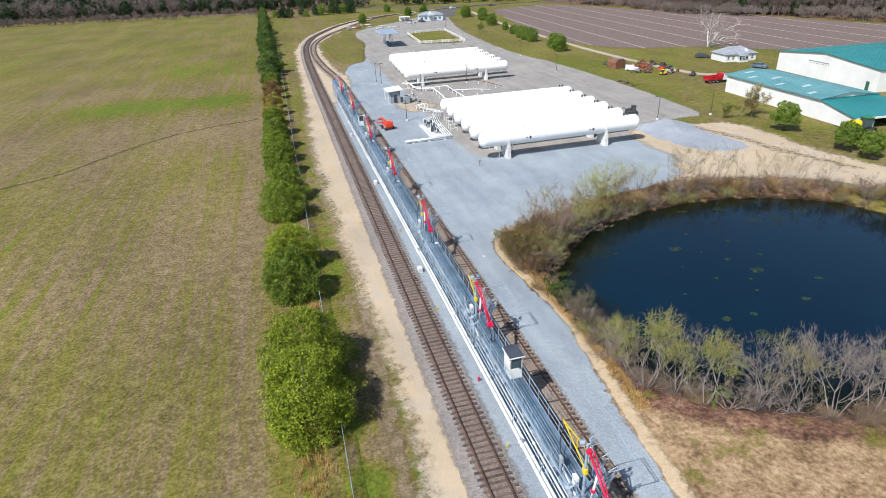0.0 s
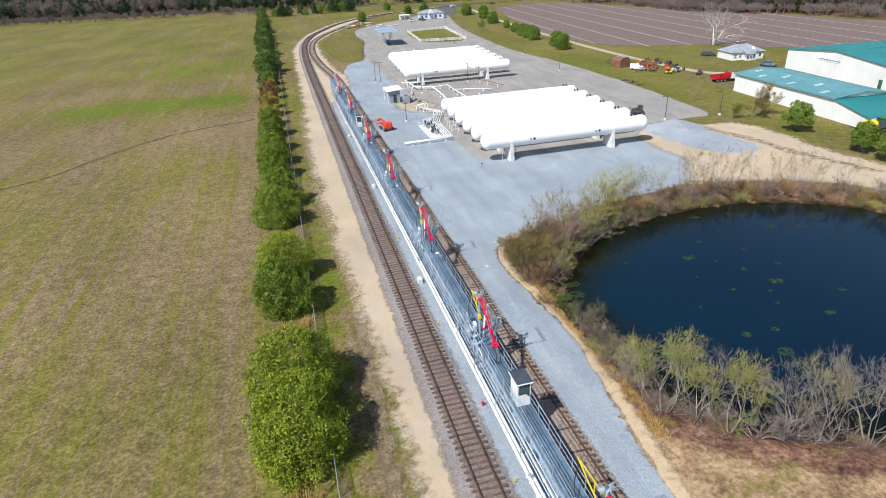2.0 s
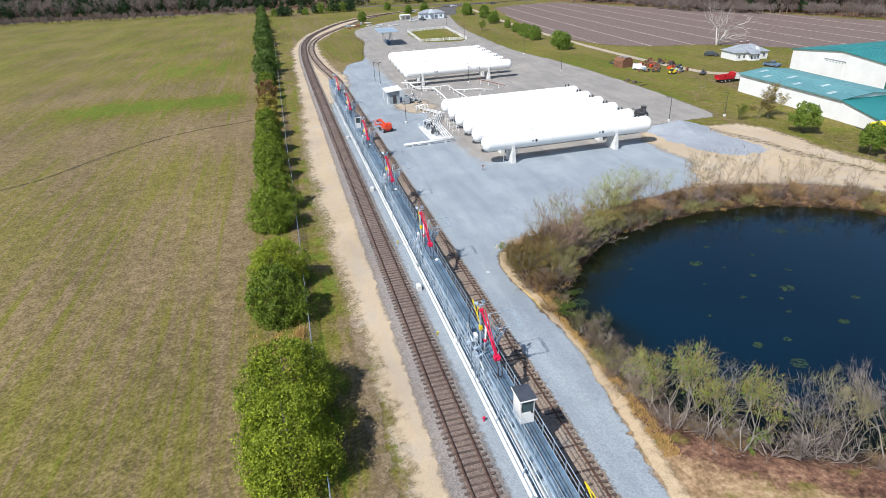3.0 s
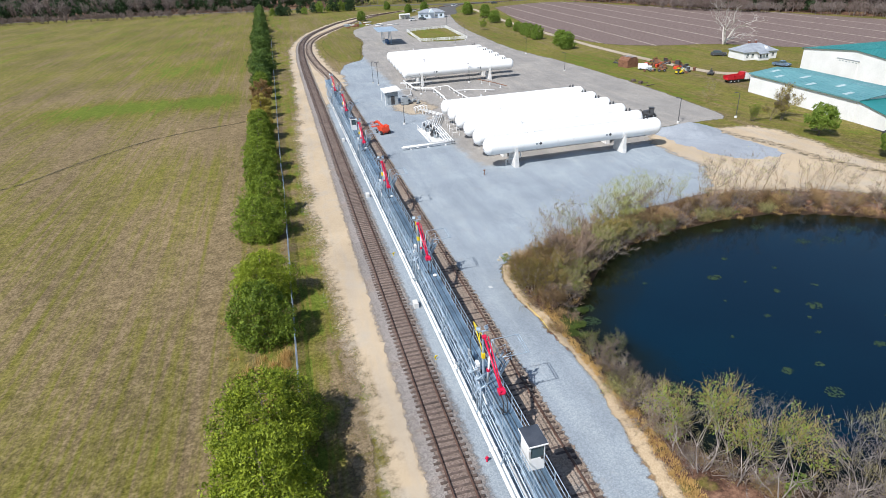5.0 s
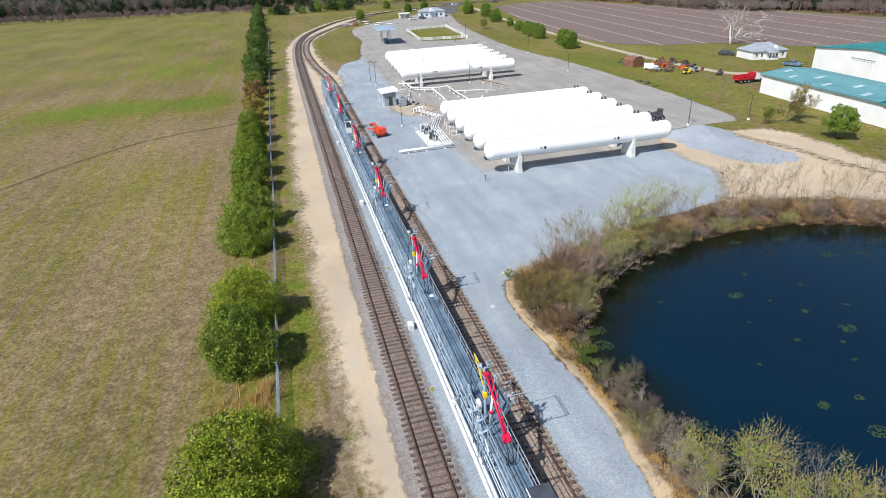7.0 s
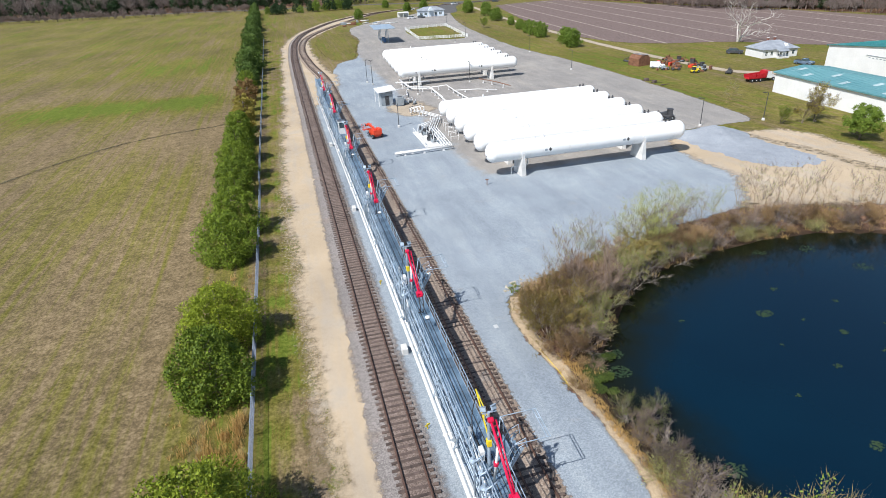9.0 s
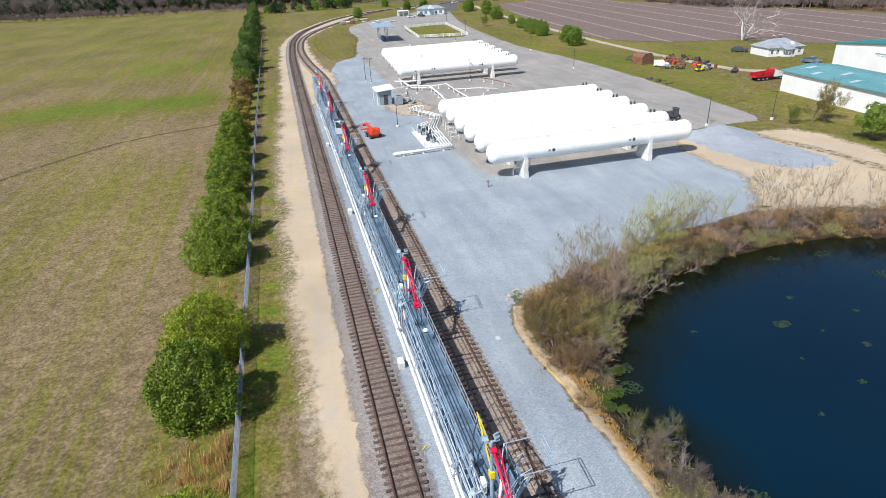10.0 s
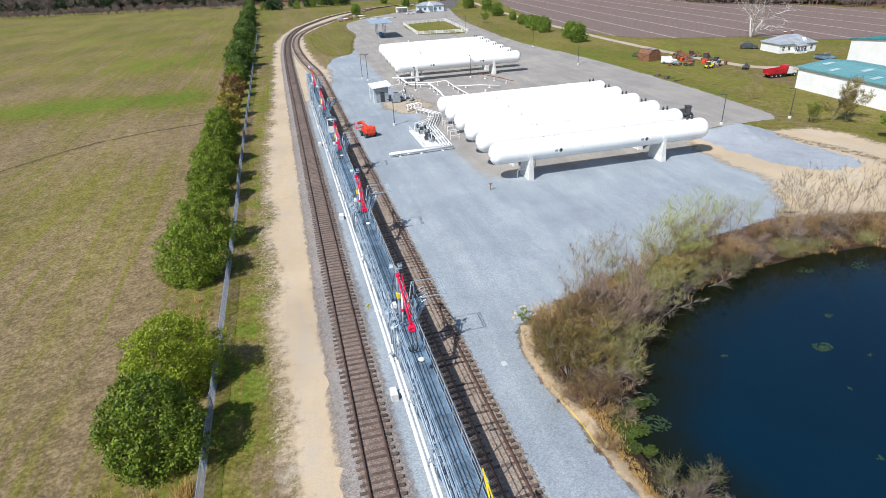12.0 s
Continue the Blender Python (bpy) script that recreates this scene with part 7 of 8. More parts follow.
for k, (x, y) in enumerate([(20.3, 129.8), (20.9, 127.6), (20.2, 126.0), (21.2, 130.6), (20.1, 131.6), (21.3, 128.6), (20.7, 124.6)]):
    c = thing("compressor", "dark grey compressor with white piping on the concrete pad", "compressor", (x, y, 0.12), 35 * k, "compressor skid")
    c.scale = (0.72, 0.72, 0.9)
    part("crankcase", Geo().box(-0.6, 0.6, -0.4, 0.4, 0, 0.7, 0.06), GREY, c)
    part("cylinder", Geo().lathe([(0.24, 0.7), (0.28, 0.75), (0.28, 1.35), (0.18, 1.45)], Matrix.Translation((0.2, 0, 0)), 12), DARK, c, smooth=True)
    part("flywheel", Geo().lathe([(0.42, -0.06), (0.45, 0), (0.42, 0.06)], Matrix.Translation((-0.66, 0, 0.55)) @ Matrix.Rotation(math.pi / 2, 4, "Y"), 18), DARK, c)
    part("pipework", Geo().tube([(0.2, 0, 1.4), (0.2, 0, 1.75), (0.5, 0.5, 1.8), (0.6, 0.8, 0.6), (0.6, 0.8, 0.0)], 0.07, 8), WHITE_PIPE, c, smooth=True)
solid("skid_pad", Geo().box(18.7, 21.4, 121.9, 133.0, -0.1, 0.12, 0.03), CONCRETE, "pale concrete pad under the compressors", "concrete pad", kind="structure")
kerb = thing("pad_rail", "low white guard rail round the compressor pad", "guard rail", (0, 0, 0.1))
part("bar", Geo().tube([(18.8, 132.8, 0.0), (18.8, 132.8, 0.8), (18.6, 122.2, 0.8), (18.6, 122.2, 0.0)], 0.04, 6), WHITE_PIPE, kerb)
for k in range(5):
    lo = thing("valve_tree", "tangle of white looped pipes and valves near the tanks", "valves", (21.6 + 0.8 * k, 147.2 + 0.4 * k, GROUND_Z), 15 * k, "valve trees")
    part("loop", Geo().tube([(0, 0, 0), (0, 0, 1.1), (0, 0.8, 1.3), (0, 1.5, 1.1), (0, 1.5, 0.4), (0.4, 1.9, 0.4)], 0.1, 8), WHITE_PIPE, lo, smooth=True)
    part("flange", Geo().lathe([(0.22, 0.5), (0.22, 0.6)], None, 12), WHITE_PIPE, lo)
    part("handwheel", Geo().lathe([(0.2, 1.5), (0.23, 1.53), (0.2, 1.56)], Matrix.Translation((0, 0.8, 0)), 12), DARK, lo)

# ---- lamp poles ----
def lamp_pole(x, y, h, turn, arm=1.0, heads=1):
    p = thing("lamp_pole", "dark steel yard lamp pole with a flat lamp head", "lamp pole", (x, y, GROUND_Z), turn, "yard lamp poles")
    part("footing", Geo().lathe([(0.28, -0.2), (0.28, 0.35), (0.24, 0.4)], None, 12), CONCRETE, p)
    part("pole", Geo().tube([(0, 0, 0.35), (0, 0, h)], [0.075, 0.05], 8), DARK, p)
    for k in range(heads):
        s = 1 - 2 * k
        part("arm", Geo().tube([(0, 0, h - 0.1), (s * arm * 0.7, 0, h + 0.05)], 0.035, 6), DARK, p)
        part("lamp_head", Geo().box(s * arm * 0.7 - 0.3, s * arm * 0.7 + 0.3, -0.17, 0.17, h - 0.02, h + 0.1, 0.02), DARK, p)
    return p


for x, y, h, tn in [(17.1, 138.2, 4.9, 200), (43.9, 175.9, 5.2, 90), (68.9, 115.0, 5.1, 160), (81.6, 113.8, 5.1, 160), (75.0, 179.1, 5.4, 160), (78.3, 216.9, 5.4, 160), (70.9, 266.5, 6.2, 170), (80.2, 329, 6.2, 170),
                    (33.8, 186.8, 5.6, 90), (63.4, 256, 4.0, 90), (27.6, 166.5, 5.2, 90)]:
    lamp_pole(x, y, h, tn)
lamp_pole(19.3, 185.0, 6.4, 30, 0.8, 2)
lamp_pole(18.4, 189.0, 6.0, 30, 0.5, 1)

# ---- gravel heap ----
def heap():
    """A ridge of tipped gravel that runs out into a thin apron."""
    g = Geo()
    xs, ys = np.linspace(54, 80, 70), np.linspace(84, 118, 90)
    for yy in ys:
        for xx in xs:
            wob = noise.noise((xx * 0.2, yy * 0.2, 9)) * 1.8
            ridge = max(0.0, 1 - math.hypot((xx - 67.0 + wob * 0.6) / 6.2, (yy - 109.0 + wob * 0.5) / 5.2)) * 2.3
            knob = max(0.0, 1 - math.hypot((xx - 63.6) / 3.2, (yy - 110.5) / 3.4)) * 1.2
            apron = math.exp(-(((xx - 66.5 - (102 - yy) * 0.25 + wob) / 5.6) ** 4) - ((yy - 100.5 + wob) / 10.5) ** 4) * 0.28
            lumps = 0.14 * noise.noise((xx * 0.8, yy * 0.8, 2)) + 0.06 * noise.noise((xx * 2.3, yy * 2.3, 6))
            a = max(ridge, knob, 0.0) * 0.8 + apron
            g.v.append((xx, yy, a + lumps * min(1, a * 3) - 0.16 + 0.05 * noise.noise((xx * 0.9, yy * 0.9, 7))))
    n = len(xs)
    for j in range(len(ys) - 1):
        for i in range(n - 1):
            g.f.append((j * n + i, j * n + i + 1, (j + 1) * n + i + 1, (j + 1) * n + i))
    heap_stone = grit("heap_gravel", [(0.25, (0.2, 0.225, 0.255)), (0.5, (0.30, 0.33, 0.365)), (0.75, (0.41, 0.44, 0.475))], 11.0, rag=False)
    solid("gravel_mound", g, heap_stone, "tipped ridge of blue-grey gravel spreading over the sand", "gravel heap", smooth=True)


heap()

# ---- vehicles and machines ----
def wheel(parent, x, y, r, w, tyre=BLACK, rim=GREY):
    m = Matrix.Translation((x, y, r)) @ Matrix.Rotation(math.pi / 2, 4, "X")
    t = part("wheel", Geo().lathe([(r * 0.55, -w / 2), (r * 0.92, -w / 2), (r, -w * 0.3), (r, w * 0.3), (r * 0.92, w / 2), (r * 0.55, w / 2)], m, 16), tyre, parent)
    part("rim", Geo().lathe([(r * 0.2, -w * 0.52), (r * 0.56, -w * 0.45), (r * 0.56, w * 0.45), (r * 0.2, w * 0.52)], m, 12), rim, t)


def car(x, y, turn, paint, label, pickup=False):
    c = thing("parked_car" if not pickup else "pickup_truck", label, "car" if not pickup else "truck", (x, y, GROUND_Z), turn, "parked cars")
    body = [(0, 0.35), (4.7, 0.35), (4.75, 0.75), (4.6, 0.95), (3.4, 1.02), (0.1, 1.05), (0, 0.8)]
    cabin = [(1.9 if pickup else 0.3, 1.0), (3.5, 1.0), (2.9, 1.52), (2.05 if pickup else 0.75, 1.55)]
    part("body", Geo().prism(body, -0.88, 0.88, "y"), paint, c)
    part("cabin_glass", Geo().prism(cabin, -0.76, 0.76, "y"), GLASS, c)
    part("roof", Geo().box(2.05 if pickup else 0.78, 2.9, -0.74, 0.74, 1.52, 1.6, 0.02), paint, c)
    if pickup:
        part("bed_liner", Geo().box(0.12, 1.75, -0.75, 0.75, 1.03, 1.07), BLACK, c)
    for wx in (0.9, 3.75):
        for wy in (-0.82, 0.82):
            wheel(c, wx, wy, 0.34, 0.22)
    for wy in (-0.6, 0.6):
        part("headlight", Geo().box(4.6, 4.72, wy - 0.15, wy + 0.15, 0.7, 0.86, 0.01), WHITE_PIPE, c)


car(130.5, 157.6, -75, BLUE_CAR, "blue-grey pickup parked on the lawn", True)
car(127.4, 181.0, -42, DARK, "black car parked beside the bungalow")
car(69.0, 370.0, 10, CAR_WHITE, "white pickup parked by the office", True)
car(76.0, 373.5, -60, DARK, "dark car parked before the office")
car(83.0, 434.0, 15, CAR_WHITE, "white van-like car near the track")
car(120.0, 458.0, 20, CAR_WHITE, "white car on the entrance road")
car(150.0, 456.0, -10, DARK, "dark car on the main road")

def dump_truck(x, y, turn):
    c = thing("dump_truck", "red dump truck with a white cab parked by the driveway", "truck", (x, y, GROUND_Z), turn)
    c.scale = (0.82, 0.82, 0.82)
    part("chassis", Geo().box(0, 7.8, -0.5, 0.5, 0.7, 0.95), DARK, c)
    bed = [(-0.2, 1.1), (5.2, 1.1), (5.5, 2.9), (4.9, 2.9), (4.6, 2.4), (-0.6, 2.2)]
    b = part("dump_bed", Geo().prism(bed, -1.2, -1.1, "y").prism(bed, 1.1, 1.2, "y").box(-0.2, 5.0, -1.1, 1.1, 1.0, 1.15).box(4.9, 5.1, -1.1, 1.1, 1.1, 3.0), CAR_RED, c, "open red dump bed")
    for k in range(5):
        part("bed_rib", Geo().box(0.4 + k * 1.05, 0.55 + k * 1.05, -1.27, -1.2, 1.1, 2.25), CAR_RED, b)
    part("canopy_shield", Geo().box(5.0, 6.3, -1.1, 1.1, 2.95, 3.05, 0.02), CAR_RED, b)
    part("cab", Geo().prism([(5.7, 0.9), (7.2, 0.9), (7.2, 1.9), (6.9, 2.65), (5.7, 2.7)], -1.05, 1.05, "y"), CAR_WHITE, c, "white cab")
    part("bonnet", Geo().prism([(7.2, 0.8), (8.6, 0.8), (8.6, 1.5), (7.2, 1.75)], -0.85, 0.85, "y"), CAR_WHITE, c)
    part("windscreen", Geo().add([(7.22, -0.9, 1.95), (7.22, 0.9, 1.95), (6.94, 0.9, 2.6), (6.94, -0.9, 2.6)], [(0, 1, 2, 3)]), GLASS, c)
    for wx in (0.9, 2.2, 3.5, 7.9):
        for wy in (-0.95, 0.95):
            wheel(c, wx, wy, 0.52, 0.4, BLACK, CAR_WHITE)


dump_truck(102.9, 143.2, -3)

def sprayer(x, y, turn):
    c = thing("crop_sprayer", "green tractor-like crop sprayer with a yellow tank", "sprayer", (x, y, GROUND_Z), turn)
    part("frame", Geo().box(-2.5, 2.6, -0.6, 0.6, 1.2, 1.45, 0.03), GREEN_PAINT, c)
    part("tank", Geo().lathe([(0.1, -1.5), (0.7, -1.35), (0.85, -0.9), (0.85, 0.9), (0.7, 1.35), (0.1, 1.5)], Matrix.Translation((-1.2, 0, 2.2)) @ Matrix.Rotation(math.pi / 2, 4, "Y"), 18), YELLOW, c, "yellow spray tank", True)
    cb = part("cab", Geo().box(0.7, 2.2, -0.8, 0.8, 1.5, 3.2, 0.06), GLASS, c, "glazed cab")
    part("cab_roof", Geo().box(0.6, 2.3, -0.9, 0.9, 3.2, 3.4, 0.05), GREEN_PAINT, cb)
    for wx in (-2.0, 2.1):
        for wy in (-1.3, 1.3):
            wheel(c, wx, wy, 0.85, 0.45, BLACK, YELLOW)
    part("boom", Geo().tube([(-3.4, -2.4, 1.6), (-3.4, 2.4, 1.6)], 0.08, 6).bar((-3.4, -2.2, 1.6), (-2.4, 0, 1.4), 0.1).bar((-3.4, 2.2, 1.6), (-2.4, 0, 1.4), 0.1), DARK, c)


sprayer(95.6, 89.6, -8)

def machine(x, y, turn, paint, s, label, boom, name="farm_machine"):
    """A digger or old farm machine: chassis, cab, arm and wheels."""
    c = thing(name, label, "machine", (x, y, GROUND_Z), turn, "old machines on the lawn")
    part("chassis", Geo().box(-1.4 * s, 1.4 * s, -0.7 * s, 0.7 * s, 0.5 * s, 1.0 * s, 0.05), paint, c)
    part("hood", Geo().prism([(0.1 * s, 1.0 * s), (1.4 * s, 1.0 * s), (1.3 * s, 1.5 * s), (0.1 * s, 1.7 * s)], -0.5 * s, 0.5 * s, "y"), paint, c)
    if boom != 2:
        cb = part("cab", Geo().box(-1.0 * s, 0.0, -0.6 * s, 0.6 * s, 1.0 * s, 2.2 * s, 0.04), DARK, c)
        part("cab_roof", Geo().box(-1.1 * s, 0.1 * s, -0.7 * s, 0.7 * s, 2.2 * s, 2.32 * s, 0.02), paint, cb)
    if boom:
        part("boom", Geo().tube([(1.2 * s, 0.3 * s, 0.9 * s), (2.0 * s, 0.3 * s, 2.0 * s), (2.9 * s, 0.3 * s, 0.8 * s)], 0.12 * s, 6), paint, c)
        part("bucket", Geo().prism([(2.7 * s, 0.2), (3.4 * s, 0.1), (3.3 * s, 0.7 * s), (2.8 * s, 0.8 * s)], -0.7 * s, 0.7 * s, "y"), RUST, c)
    for wx in (-0.95 * s, 0.95 * s):
        for wy in (-0.75 * s, 0.75 * s):
            wheel(c, wx, wy, 0.5 * s, 0.3 * s)


for x, y, tn, pm, s, lb, bm in [(100.4, 159.2, 0, YELLOW, 0.72, "yellow loader parked on the lawn", 1), (106.6, 154.0, 40, DARK, 0.75, "dark skid loader with yellow trim on the lawn", 2), (98.6, 164.8, 150, RUST, 0.8, "rusty red tractor in a row of machines", 2),
                                (106.2, 168.0, 30, RUST, 0.95, "rust-brown baler in a row of machines", 0), (103.2, 172.4, 60, RUST, 0.8, "rust-red implement among old machines", 2), (105.4, 163.6, 100, DARK, 0.75, "dark harrow frame on the lawn", 1),
                                (106.8, 174.6, 0, RUST, 0.8, "rust-orange digger among old machines", 1), (105.6, 179.4, 20, RUST, 0.75, "faded orange machine by the driveway", 2), (96.4, 166.4, 170, GREY, 0.7, "faded grey tractor on the lawn", 2),
                                (104.0, 160.8, 120, GREY, 0.65, "grey mower frame on the lawn", 1), (101.6, 168.2, 70, RUST, 0.8, "brown rake frame in a row of machines", 2), (104.6, 176.6, 70, RUST, 0.8, "brown rake frame in a row of machines", 2)]:
    machine(x, y, tn, pm, s, lb, bm)
old = thing("storage_hut", "old rust-striped metal hut among machines", "hut", (93.2, 174.2, GROUND_Z), 12)
part("wall", Geo().prism([(0, 0), (4.2, 0), (4.2, 2.0), (3.2, 2.9), (1.0, 2.9), (0, 2.0)], 0, 4.0, "y"), RUST, old)
for k in range(4):
    part("roof_sheet", Geo().box(0.9 + 0.6 * k, 1.35 + 0.6 * k, -0.1, 4.1, 2.9, 2.96), GREY if k % 2 else RUST, old)
van = thing("old_van", "dull white old van beside the metal hut", "van", (94.6, 170.8, GROUND_Z), -35, "parked cars")
van.scale = (0.85, 0.85, 0.85)
part("body", Geo().prism([(0, 0.4), (4.6, 0.4), (4.6, 1.1), (3.6, 1.3), (3.0, 2.0), (0, 2.0)], -0.9, 0.9, "y"), CAR_WHITE, van)
part("windscreen", Geo().add([(3.62, -0.8, 1.34), (3.62, 0.8, 1.34), (3.05, 0.8, 1.98), (3.05, -0.8, 1.98)], [(0, 1, 2, 3)]), GLASS, van)
for wx in (0.9, 3.7):
    for wy in (-0.85, 0.85):
        wheel(van, wx, wy, 0.36, 0.24)
scrap = random.Random(21)
for k in range(26):
    x = scrap.uniform(95, 107.5)
    y = 182 - (x - 95) * 1.6 + scrap.uniform(-4.5, 4.5)
    e = scrap.uniform(0.4, 1.1)
    g = Geo().box(-e, e, -e * 0.5, e * 0.5, 0, scrap.uniform(0.3, 1.1), 0.06, pose(x, y, GROUND_Z, 0, 0, scrap.uniform(0, 180)))
    g.bar((x - e, y, 0.5), (x + e * 1.6, y + scrap.uniform(-1, 1), scrap.uniform(0.6, 1.5)), 0.12)
    solid("scrap_implement", g, scrap.choice((RUST, RUST, RUST, GREY, DARK, ORANGE)), "weathered scrap farm implement lying in the grass", "scrap", "scrap implements")
machine(66.4, 121.6, 160, DARK, 0.9, "dark skid steer loader parked behind the tanks", 1, "skid_steer")
for k in range(3):
    pl = thing("pallet_stack", "small heap of weathered wood and posts on the lawn edge", "wood pile", (84.0 + 0.2 * k, 156.0 - 3.2 * k, GROUND_Z), 20 * k, "wood piles")
    part("frame", Geo().box(-0.5, 0.5, -0.4, 0.4, 0.0, 0.12 + 0.5 * (k < 2), 0.02), TIE, pl)
    part("beam", Geo().bar((-1.0, 0.2, 0.2), (1.4, -1.2, 0.15), 0.12), TIE, pl)

lift = thing("boom_lift", "orange self-propelled boom lift parked in the yard", "boom lift", (11.5, 133.0, GROUND_Z), 105)
lift.scale = (0.96, 0.96, 0.96)
part("chassis", Geo().box(-1.3, 1.3, -0.7, 0.7, 0.4, 0.8, 0.05), ORANGE, lift)
for wx in (-1.0, 1.0):
    for wy in (-0.95, 0.95):
        wheel(lift, wx, wy, 0.45, 0.35)
part("turret", Geo().prism([(-1.5, 0.85), (1.1, 0.85), (1.1, 1.5), (0.3, 1.75), (-1.4, 1.7)], -0.85, 0.85, "y"), ORANGE, lift)
part("engine_cover", Geo().box(-1.3, 0.0, -0.9, -0.25, 1.5, 1.95, 0.05), ORANGE, lift)
part("lower_boom", Geo().bar((-1.2, 0.2, 1.7), (2.6, 0.2, 2.2), 0.3, 0.36), ORANGE, lift)
part("upper_boom", Geo().bar((2.6, 0.2, 2.25), (3.6, 0.2, 1.7), 0.22, 0.28), ORANGE, lift)
bk = part("basket", Geo().box(3.5, 4.4, -0.9, 0.9, 0.75, 0.85), ORANGE, lift, "orange work basket")
for z in (1.3, 1.85):
    part("basket_rail", Geo().tube([(3.5, -0.9, z), (4.4, -0.9, z), (4.4, 0.9, z), (3.5, 0.9, z), (3.5, -0.85, z)], 0.03, 6), ORANGE, bk)
for px, py in ((3.5, -0.9), (4.4, -0.9), (4.4, 0.9), (3.5, 0.9)):
    part("basket_post", Geo().tube([(px, py, 0.8), (px, py, 1.85)], 0.03, 6), ORANGE, bk)
part("control_box", Geo().box(3.9, 4.2, -0.3, 0.3, 1.4, 1.8, 0.02), BLACK, bk)

# ---- pond plants and small things ----
def lily(x, y, rr, n, seed, plant=None):
    r = random.Random(seed)
    g = Geo()
    for k in range(n):
        a, q = r.uniform(0, 6.283), rr * r.random() ** 0.6
        cx, cy, s = x + 1.3 * q * math.cos(a) * 0.8, y + 0.8 * q * math.sin(a), r.uniform(0.05, 0.12)
        cz = WATER_Z + 0.012 if plant is None else max(WATER_Z, ground_z(cx, cy)) + r.uniform(0.03, 0.16)
        lift_ = 0.01 if plant is None else 0.07
        vs = [(cx, cy, cz)] + [(cx + s * math.cos(b * 0.75 + a) * r.uniform(0.7, 1.1), cy + s * math.sin(b * 0.75 + a) * r.uniform(0.7, 1.1), cz + lift_ * r.random()) for b in range(8)]
        g.add(vs, [(0, 1 + b, 2 + b) for b in range(7)])
    me = leafmesh("weed_patch", g.v, g.f, plant or WEED)
    tagged(new("weed_patch", me), "floating patch of yellow-green water weed on the pond", "water weed", kind="stuff")


WEED = leaf("floating_weed", (0.014, 0.036, 0.02), (0.05, 0.08, 0.033), 0.5, 0.1)
for k, (x, y, rr, n) in enumerate([(36.3, 61.9, 0.75, 110), (40.5, 57.3, 0.45, 40), (41.8, 53.8, 0.85, 110), (42.1, 46.8, 0.55, 60), (36.1, 53.8, 0.35, 18), (34.8, 46.2, 0.4, 30), (39.7, 52.2, 0.3, 14), (40.3, 65.2, 0.4, 26), (52, 65.8, 1.0, 60), (55.4, 64.9, 1.3, 60),
                                   (28.5, 63.3, 0.25, 12), (31.6, 46.3, 0.6, 60), (33.0, 42.9, 0.8, 80), (38.5, 50, 0.3, 14), (45, 57, 0.4, 20), (47, 50, 0.5, 30), (60, 66.5, 1.4, 70), (50, 71, 1.0, 50), (44.5, 72, 0.8, 40), (30.5, 52, 0.25, 10),
                                   (19.4, 58.6, 1.0, 120), (20.2, 60.8, 0.8, 80), (21.2, 47.4, 0.8, 80), (34.2, 57.4, 0.25, 8), (38.8, 60.0, 0.25, 8), (44.0, 61.5, 0.3, 12)]):
    lily(x, y, rr, n, 100 + k)
SHORE_WEED = leaf("bright_shore_weed", (0.012, 0.026, 0.005), (0.095, 0.14, 0.018), 0.6, 0.2)
for k, (x, y, rr, n) in enumerate([(16.5, 57.2, 0.8, 420), (16.9, 58.5, 0.9, 520), (17.6, 59.6, 0.9, 520), (18.4, 60.7, 0.8, 380), (17.9, 58.4, 0.8, 260), (19.4, 60.6, 0.7, 160), (17.6, 56.6, 0.5, 120)]):
    lily(x, y, rr, n, 300 + k, SHORE_WEED)


hyd = thing("red_valve_post", "small red valve post standing in the gravel", "valve post", (3.1, 43.6, -0.05))
hyd.scale = (0.7, 0.7, 0.7)
part("post", Geo().lathe([(0.1, 0), (0.1, 0.45), (0.16, 0.47), (0.16, 0.55), (0.08, 0.68)], None, 10), RED, hyd)
part("cap", Geo().box(-0.22, 0.22, -0.07, 0.07, 0.4, 0.52, 0.02), RED, hyd)
for x, y in ((2.7, 35.4), (2.9, 77.3), (2.6, 56.0)):
    st = thing("marker_stake", "yellow survey stake with ribbon in the gravel", "stake", (x, y, -0.06), 30, "marker stakes")
    part("stake", Geo().box(-0.03, 0.03, -0.03, 0.03, 0, 0.5), YELLOW, st)
    part("ribbon", Geo().box(-0.2, 0.22, -0.02, 0.02, 0.3, 0.42), YELLOW, st)
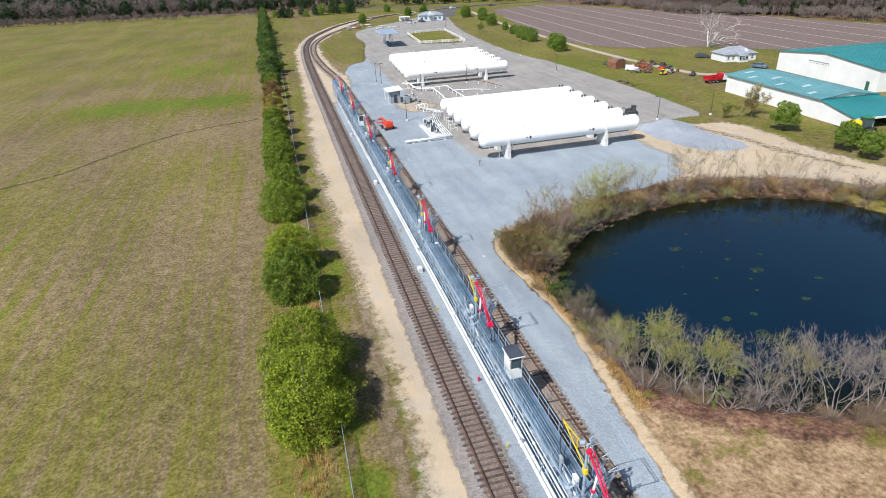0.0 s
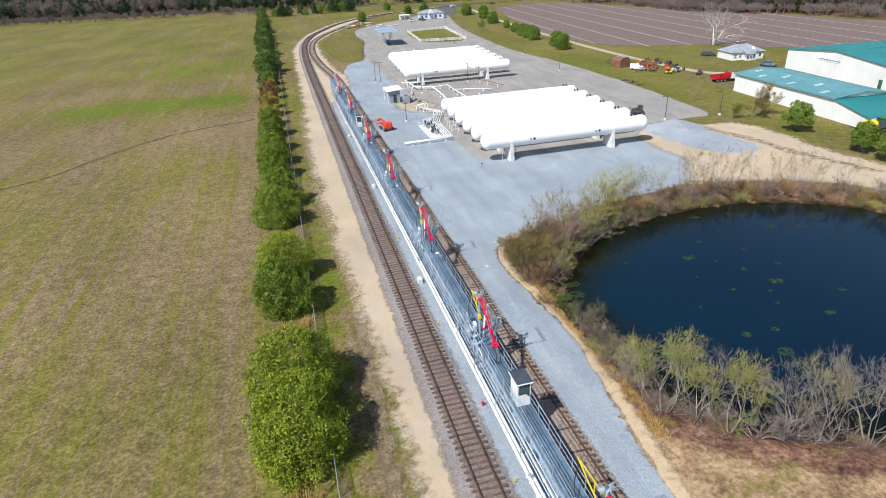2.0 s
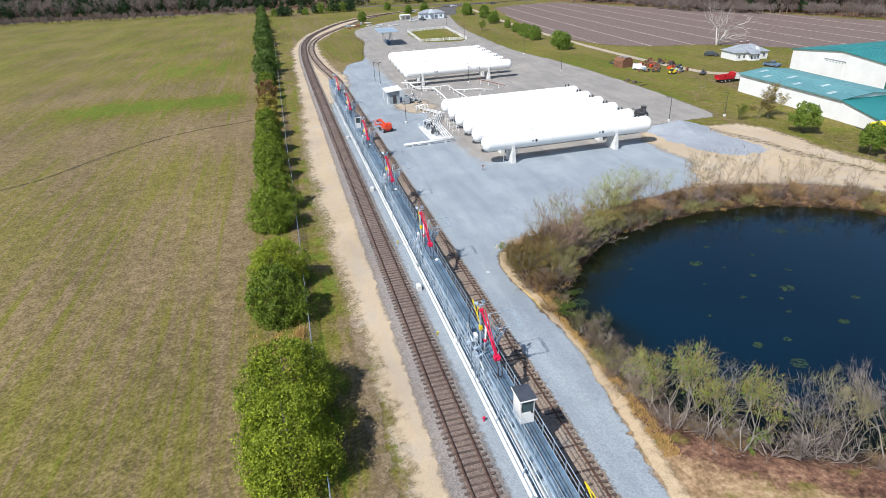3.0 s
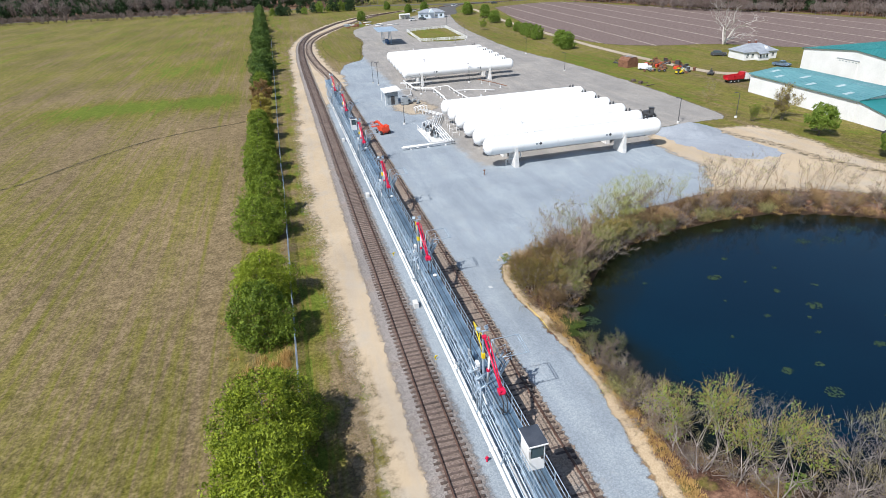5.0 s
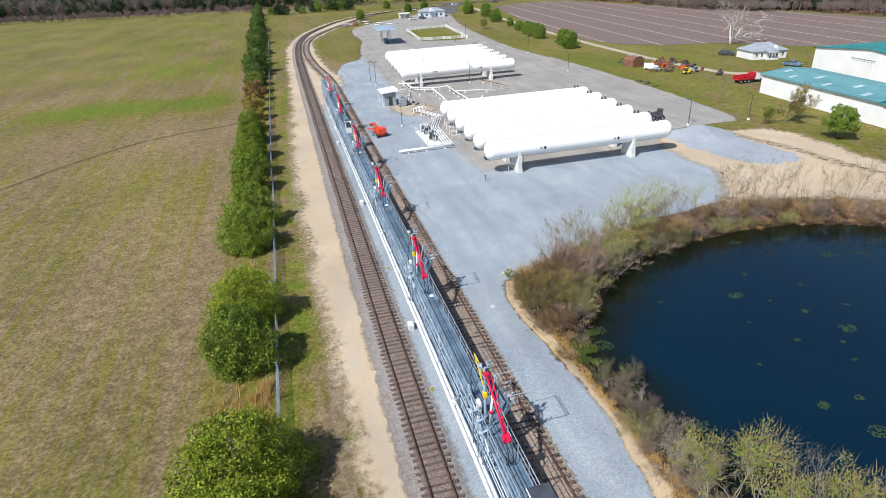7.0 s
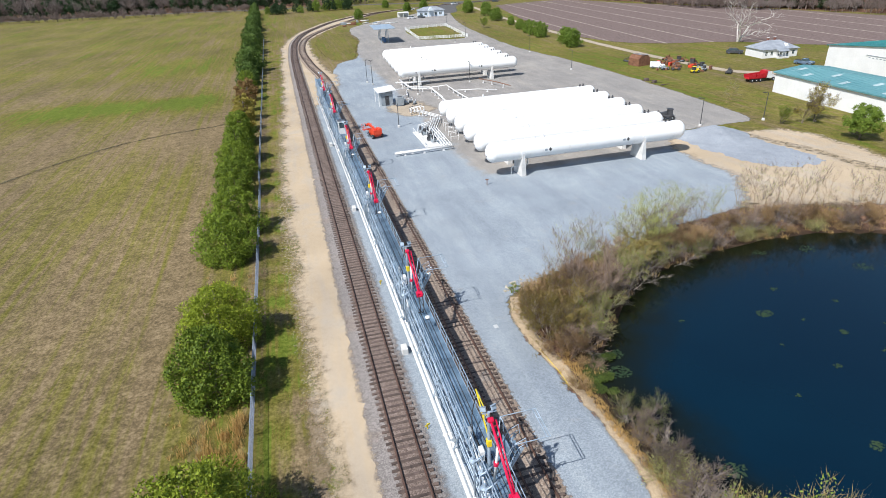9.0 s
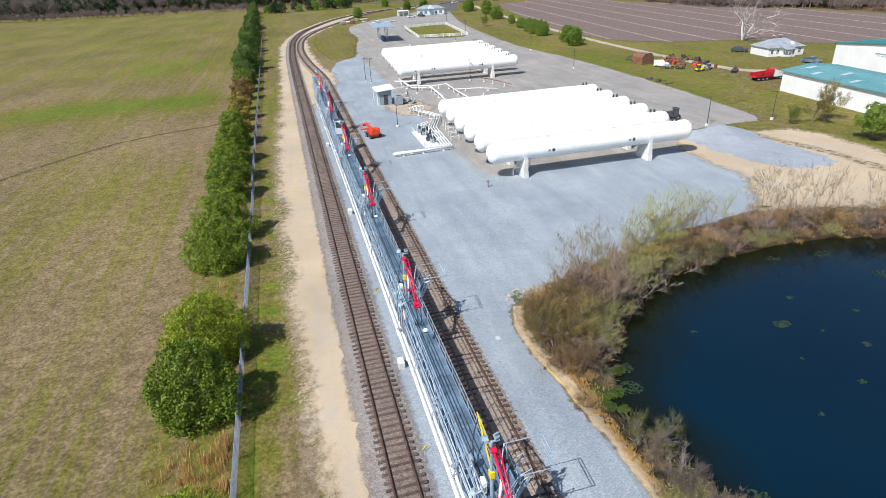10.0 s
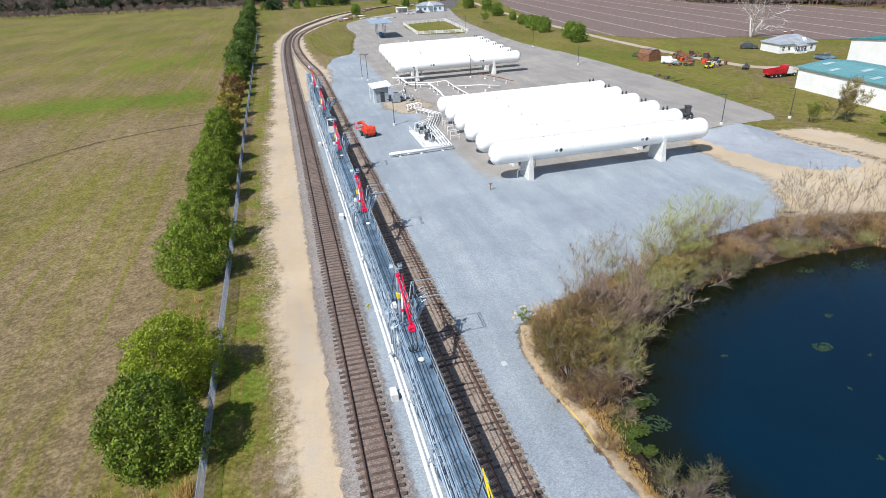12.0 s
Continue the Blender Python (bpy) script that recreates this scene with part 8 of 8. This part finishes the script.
solid("yellow_hose", Geo().tube(spline([(13.95, 57.0, 0.0), (14.0, 58.4, 0.0), (13.85, 60.4, 0.0), (13.75, 62.0, 0.0)], 0.3), 0.02, 6), YELLOW, "yellow hose lying on the sandy bank edge", "hose", smooth=True)
# thin slab added in place of a faint pale stain on the gravel
pd = solid("ground_plate", Geo().box(11.25, 11.65, 66.1, 66.6, -0.08, -0.03, 0.01), plain("pale_smear_grey", (0.38, 0.4, 0.41), (0.5, 0.52, 0.53), 0.8), "faint pale smear in the gravel, made as a thin flush slab", "cover plate")
sf = thing("pipe_stub", "rusty pipe stub standing in the gravel before the tanks", "pipe stub", (22.5, 100.5, -0.08))
part("stub", Geo().tube([(0, 0, 0), (0, 0, 0.9)], 0.06, 6), RUST, sf)
part("cap", Geo().box(-0.2, 0.2, -0.1, 0.1, 0.85, 0.95), RUST, sf)
rub = random.Random(12)
RUBBLE = plain("weathered_rubble", (0.3, 0.265, 0.2), (0.52, 0.47, 0.38), 0.9, big=1.5, fine=8)
for k in range(34):
    x, y, e = rub.gauss(16.2, 1.0), rub.gauss(72.3, 0.45), rub.uniform(0.08, 0.22)
    g = Geo().lathe([(e * 0.5, 0), (e, e * 0.3), (e * 0.8, e * 0.75), (e * 0.2, e * 0.95)], pose(x, y, ground_z(x, y) + 0.02, rub.uniform(-25, 25), rub.uniform(-25, 25), rub.uniform(0, 360)), 6)
    solid("rubble_stone", g, RUBBLE, "pale broken concrete lump at the bank's corner", "rubble", "rubble heap")
jk = random.Random(9)
for k in range(16):
    x, y = jk.uniform(30, 56), 0
    y = jk.uniform(352, 380)
    if k % 2:
        rk = solid("salvage_heap", Geo().box(x, x + jk.uniform(1, 3), y, y + jk.uniform(1, 2), -0.1, jk.uniform(0.5, 1.4), 0.1), GREY if k % 4 == 1 else RUST, "pile of grey scrap beside the curving track", "scrap pile", "scrap piles")
    else:
        rk = solid("salvage_pipe", Geo().tube([(x, y, 0.2), (x + jk.uniform(3, 6), y + jk.uniform(-2, 2), 0.2)], 0.3, 8), CONCRETE, "pale pipe length lying near the track", "pipe length", "scrap pipes", smooth=True)

# ---- pieces of the tracks ----
railway("straight through track with weathered wooden ties", TRACK_A)
railway("siding track with rusty ballast beside the loading rack", TRACK_B)
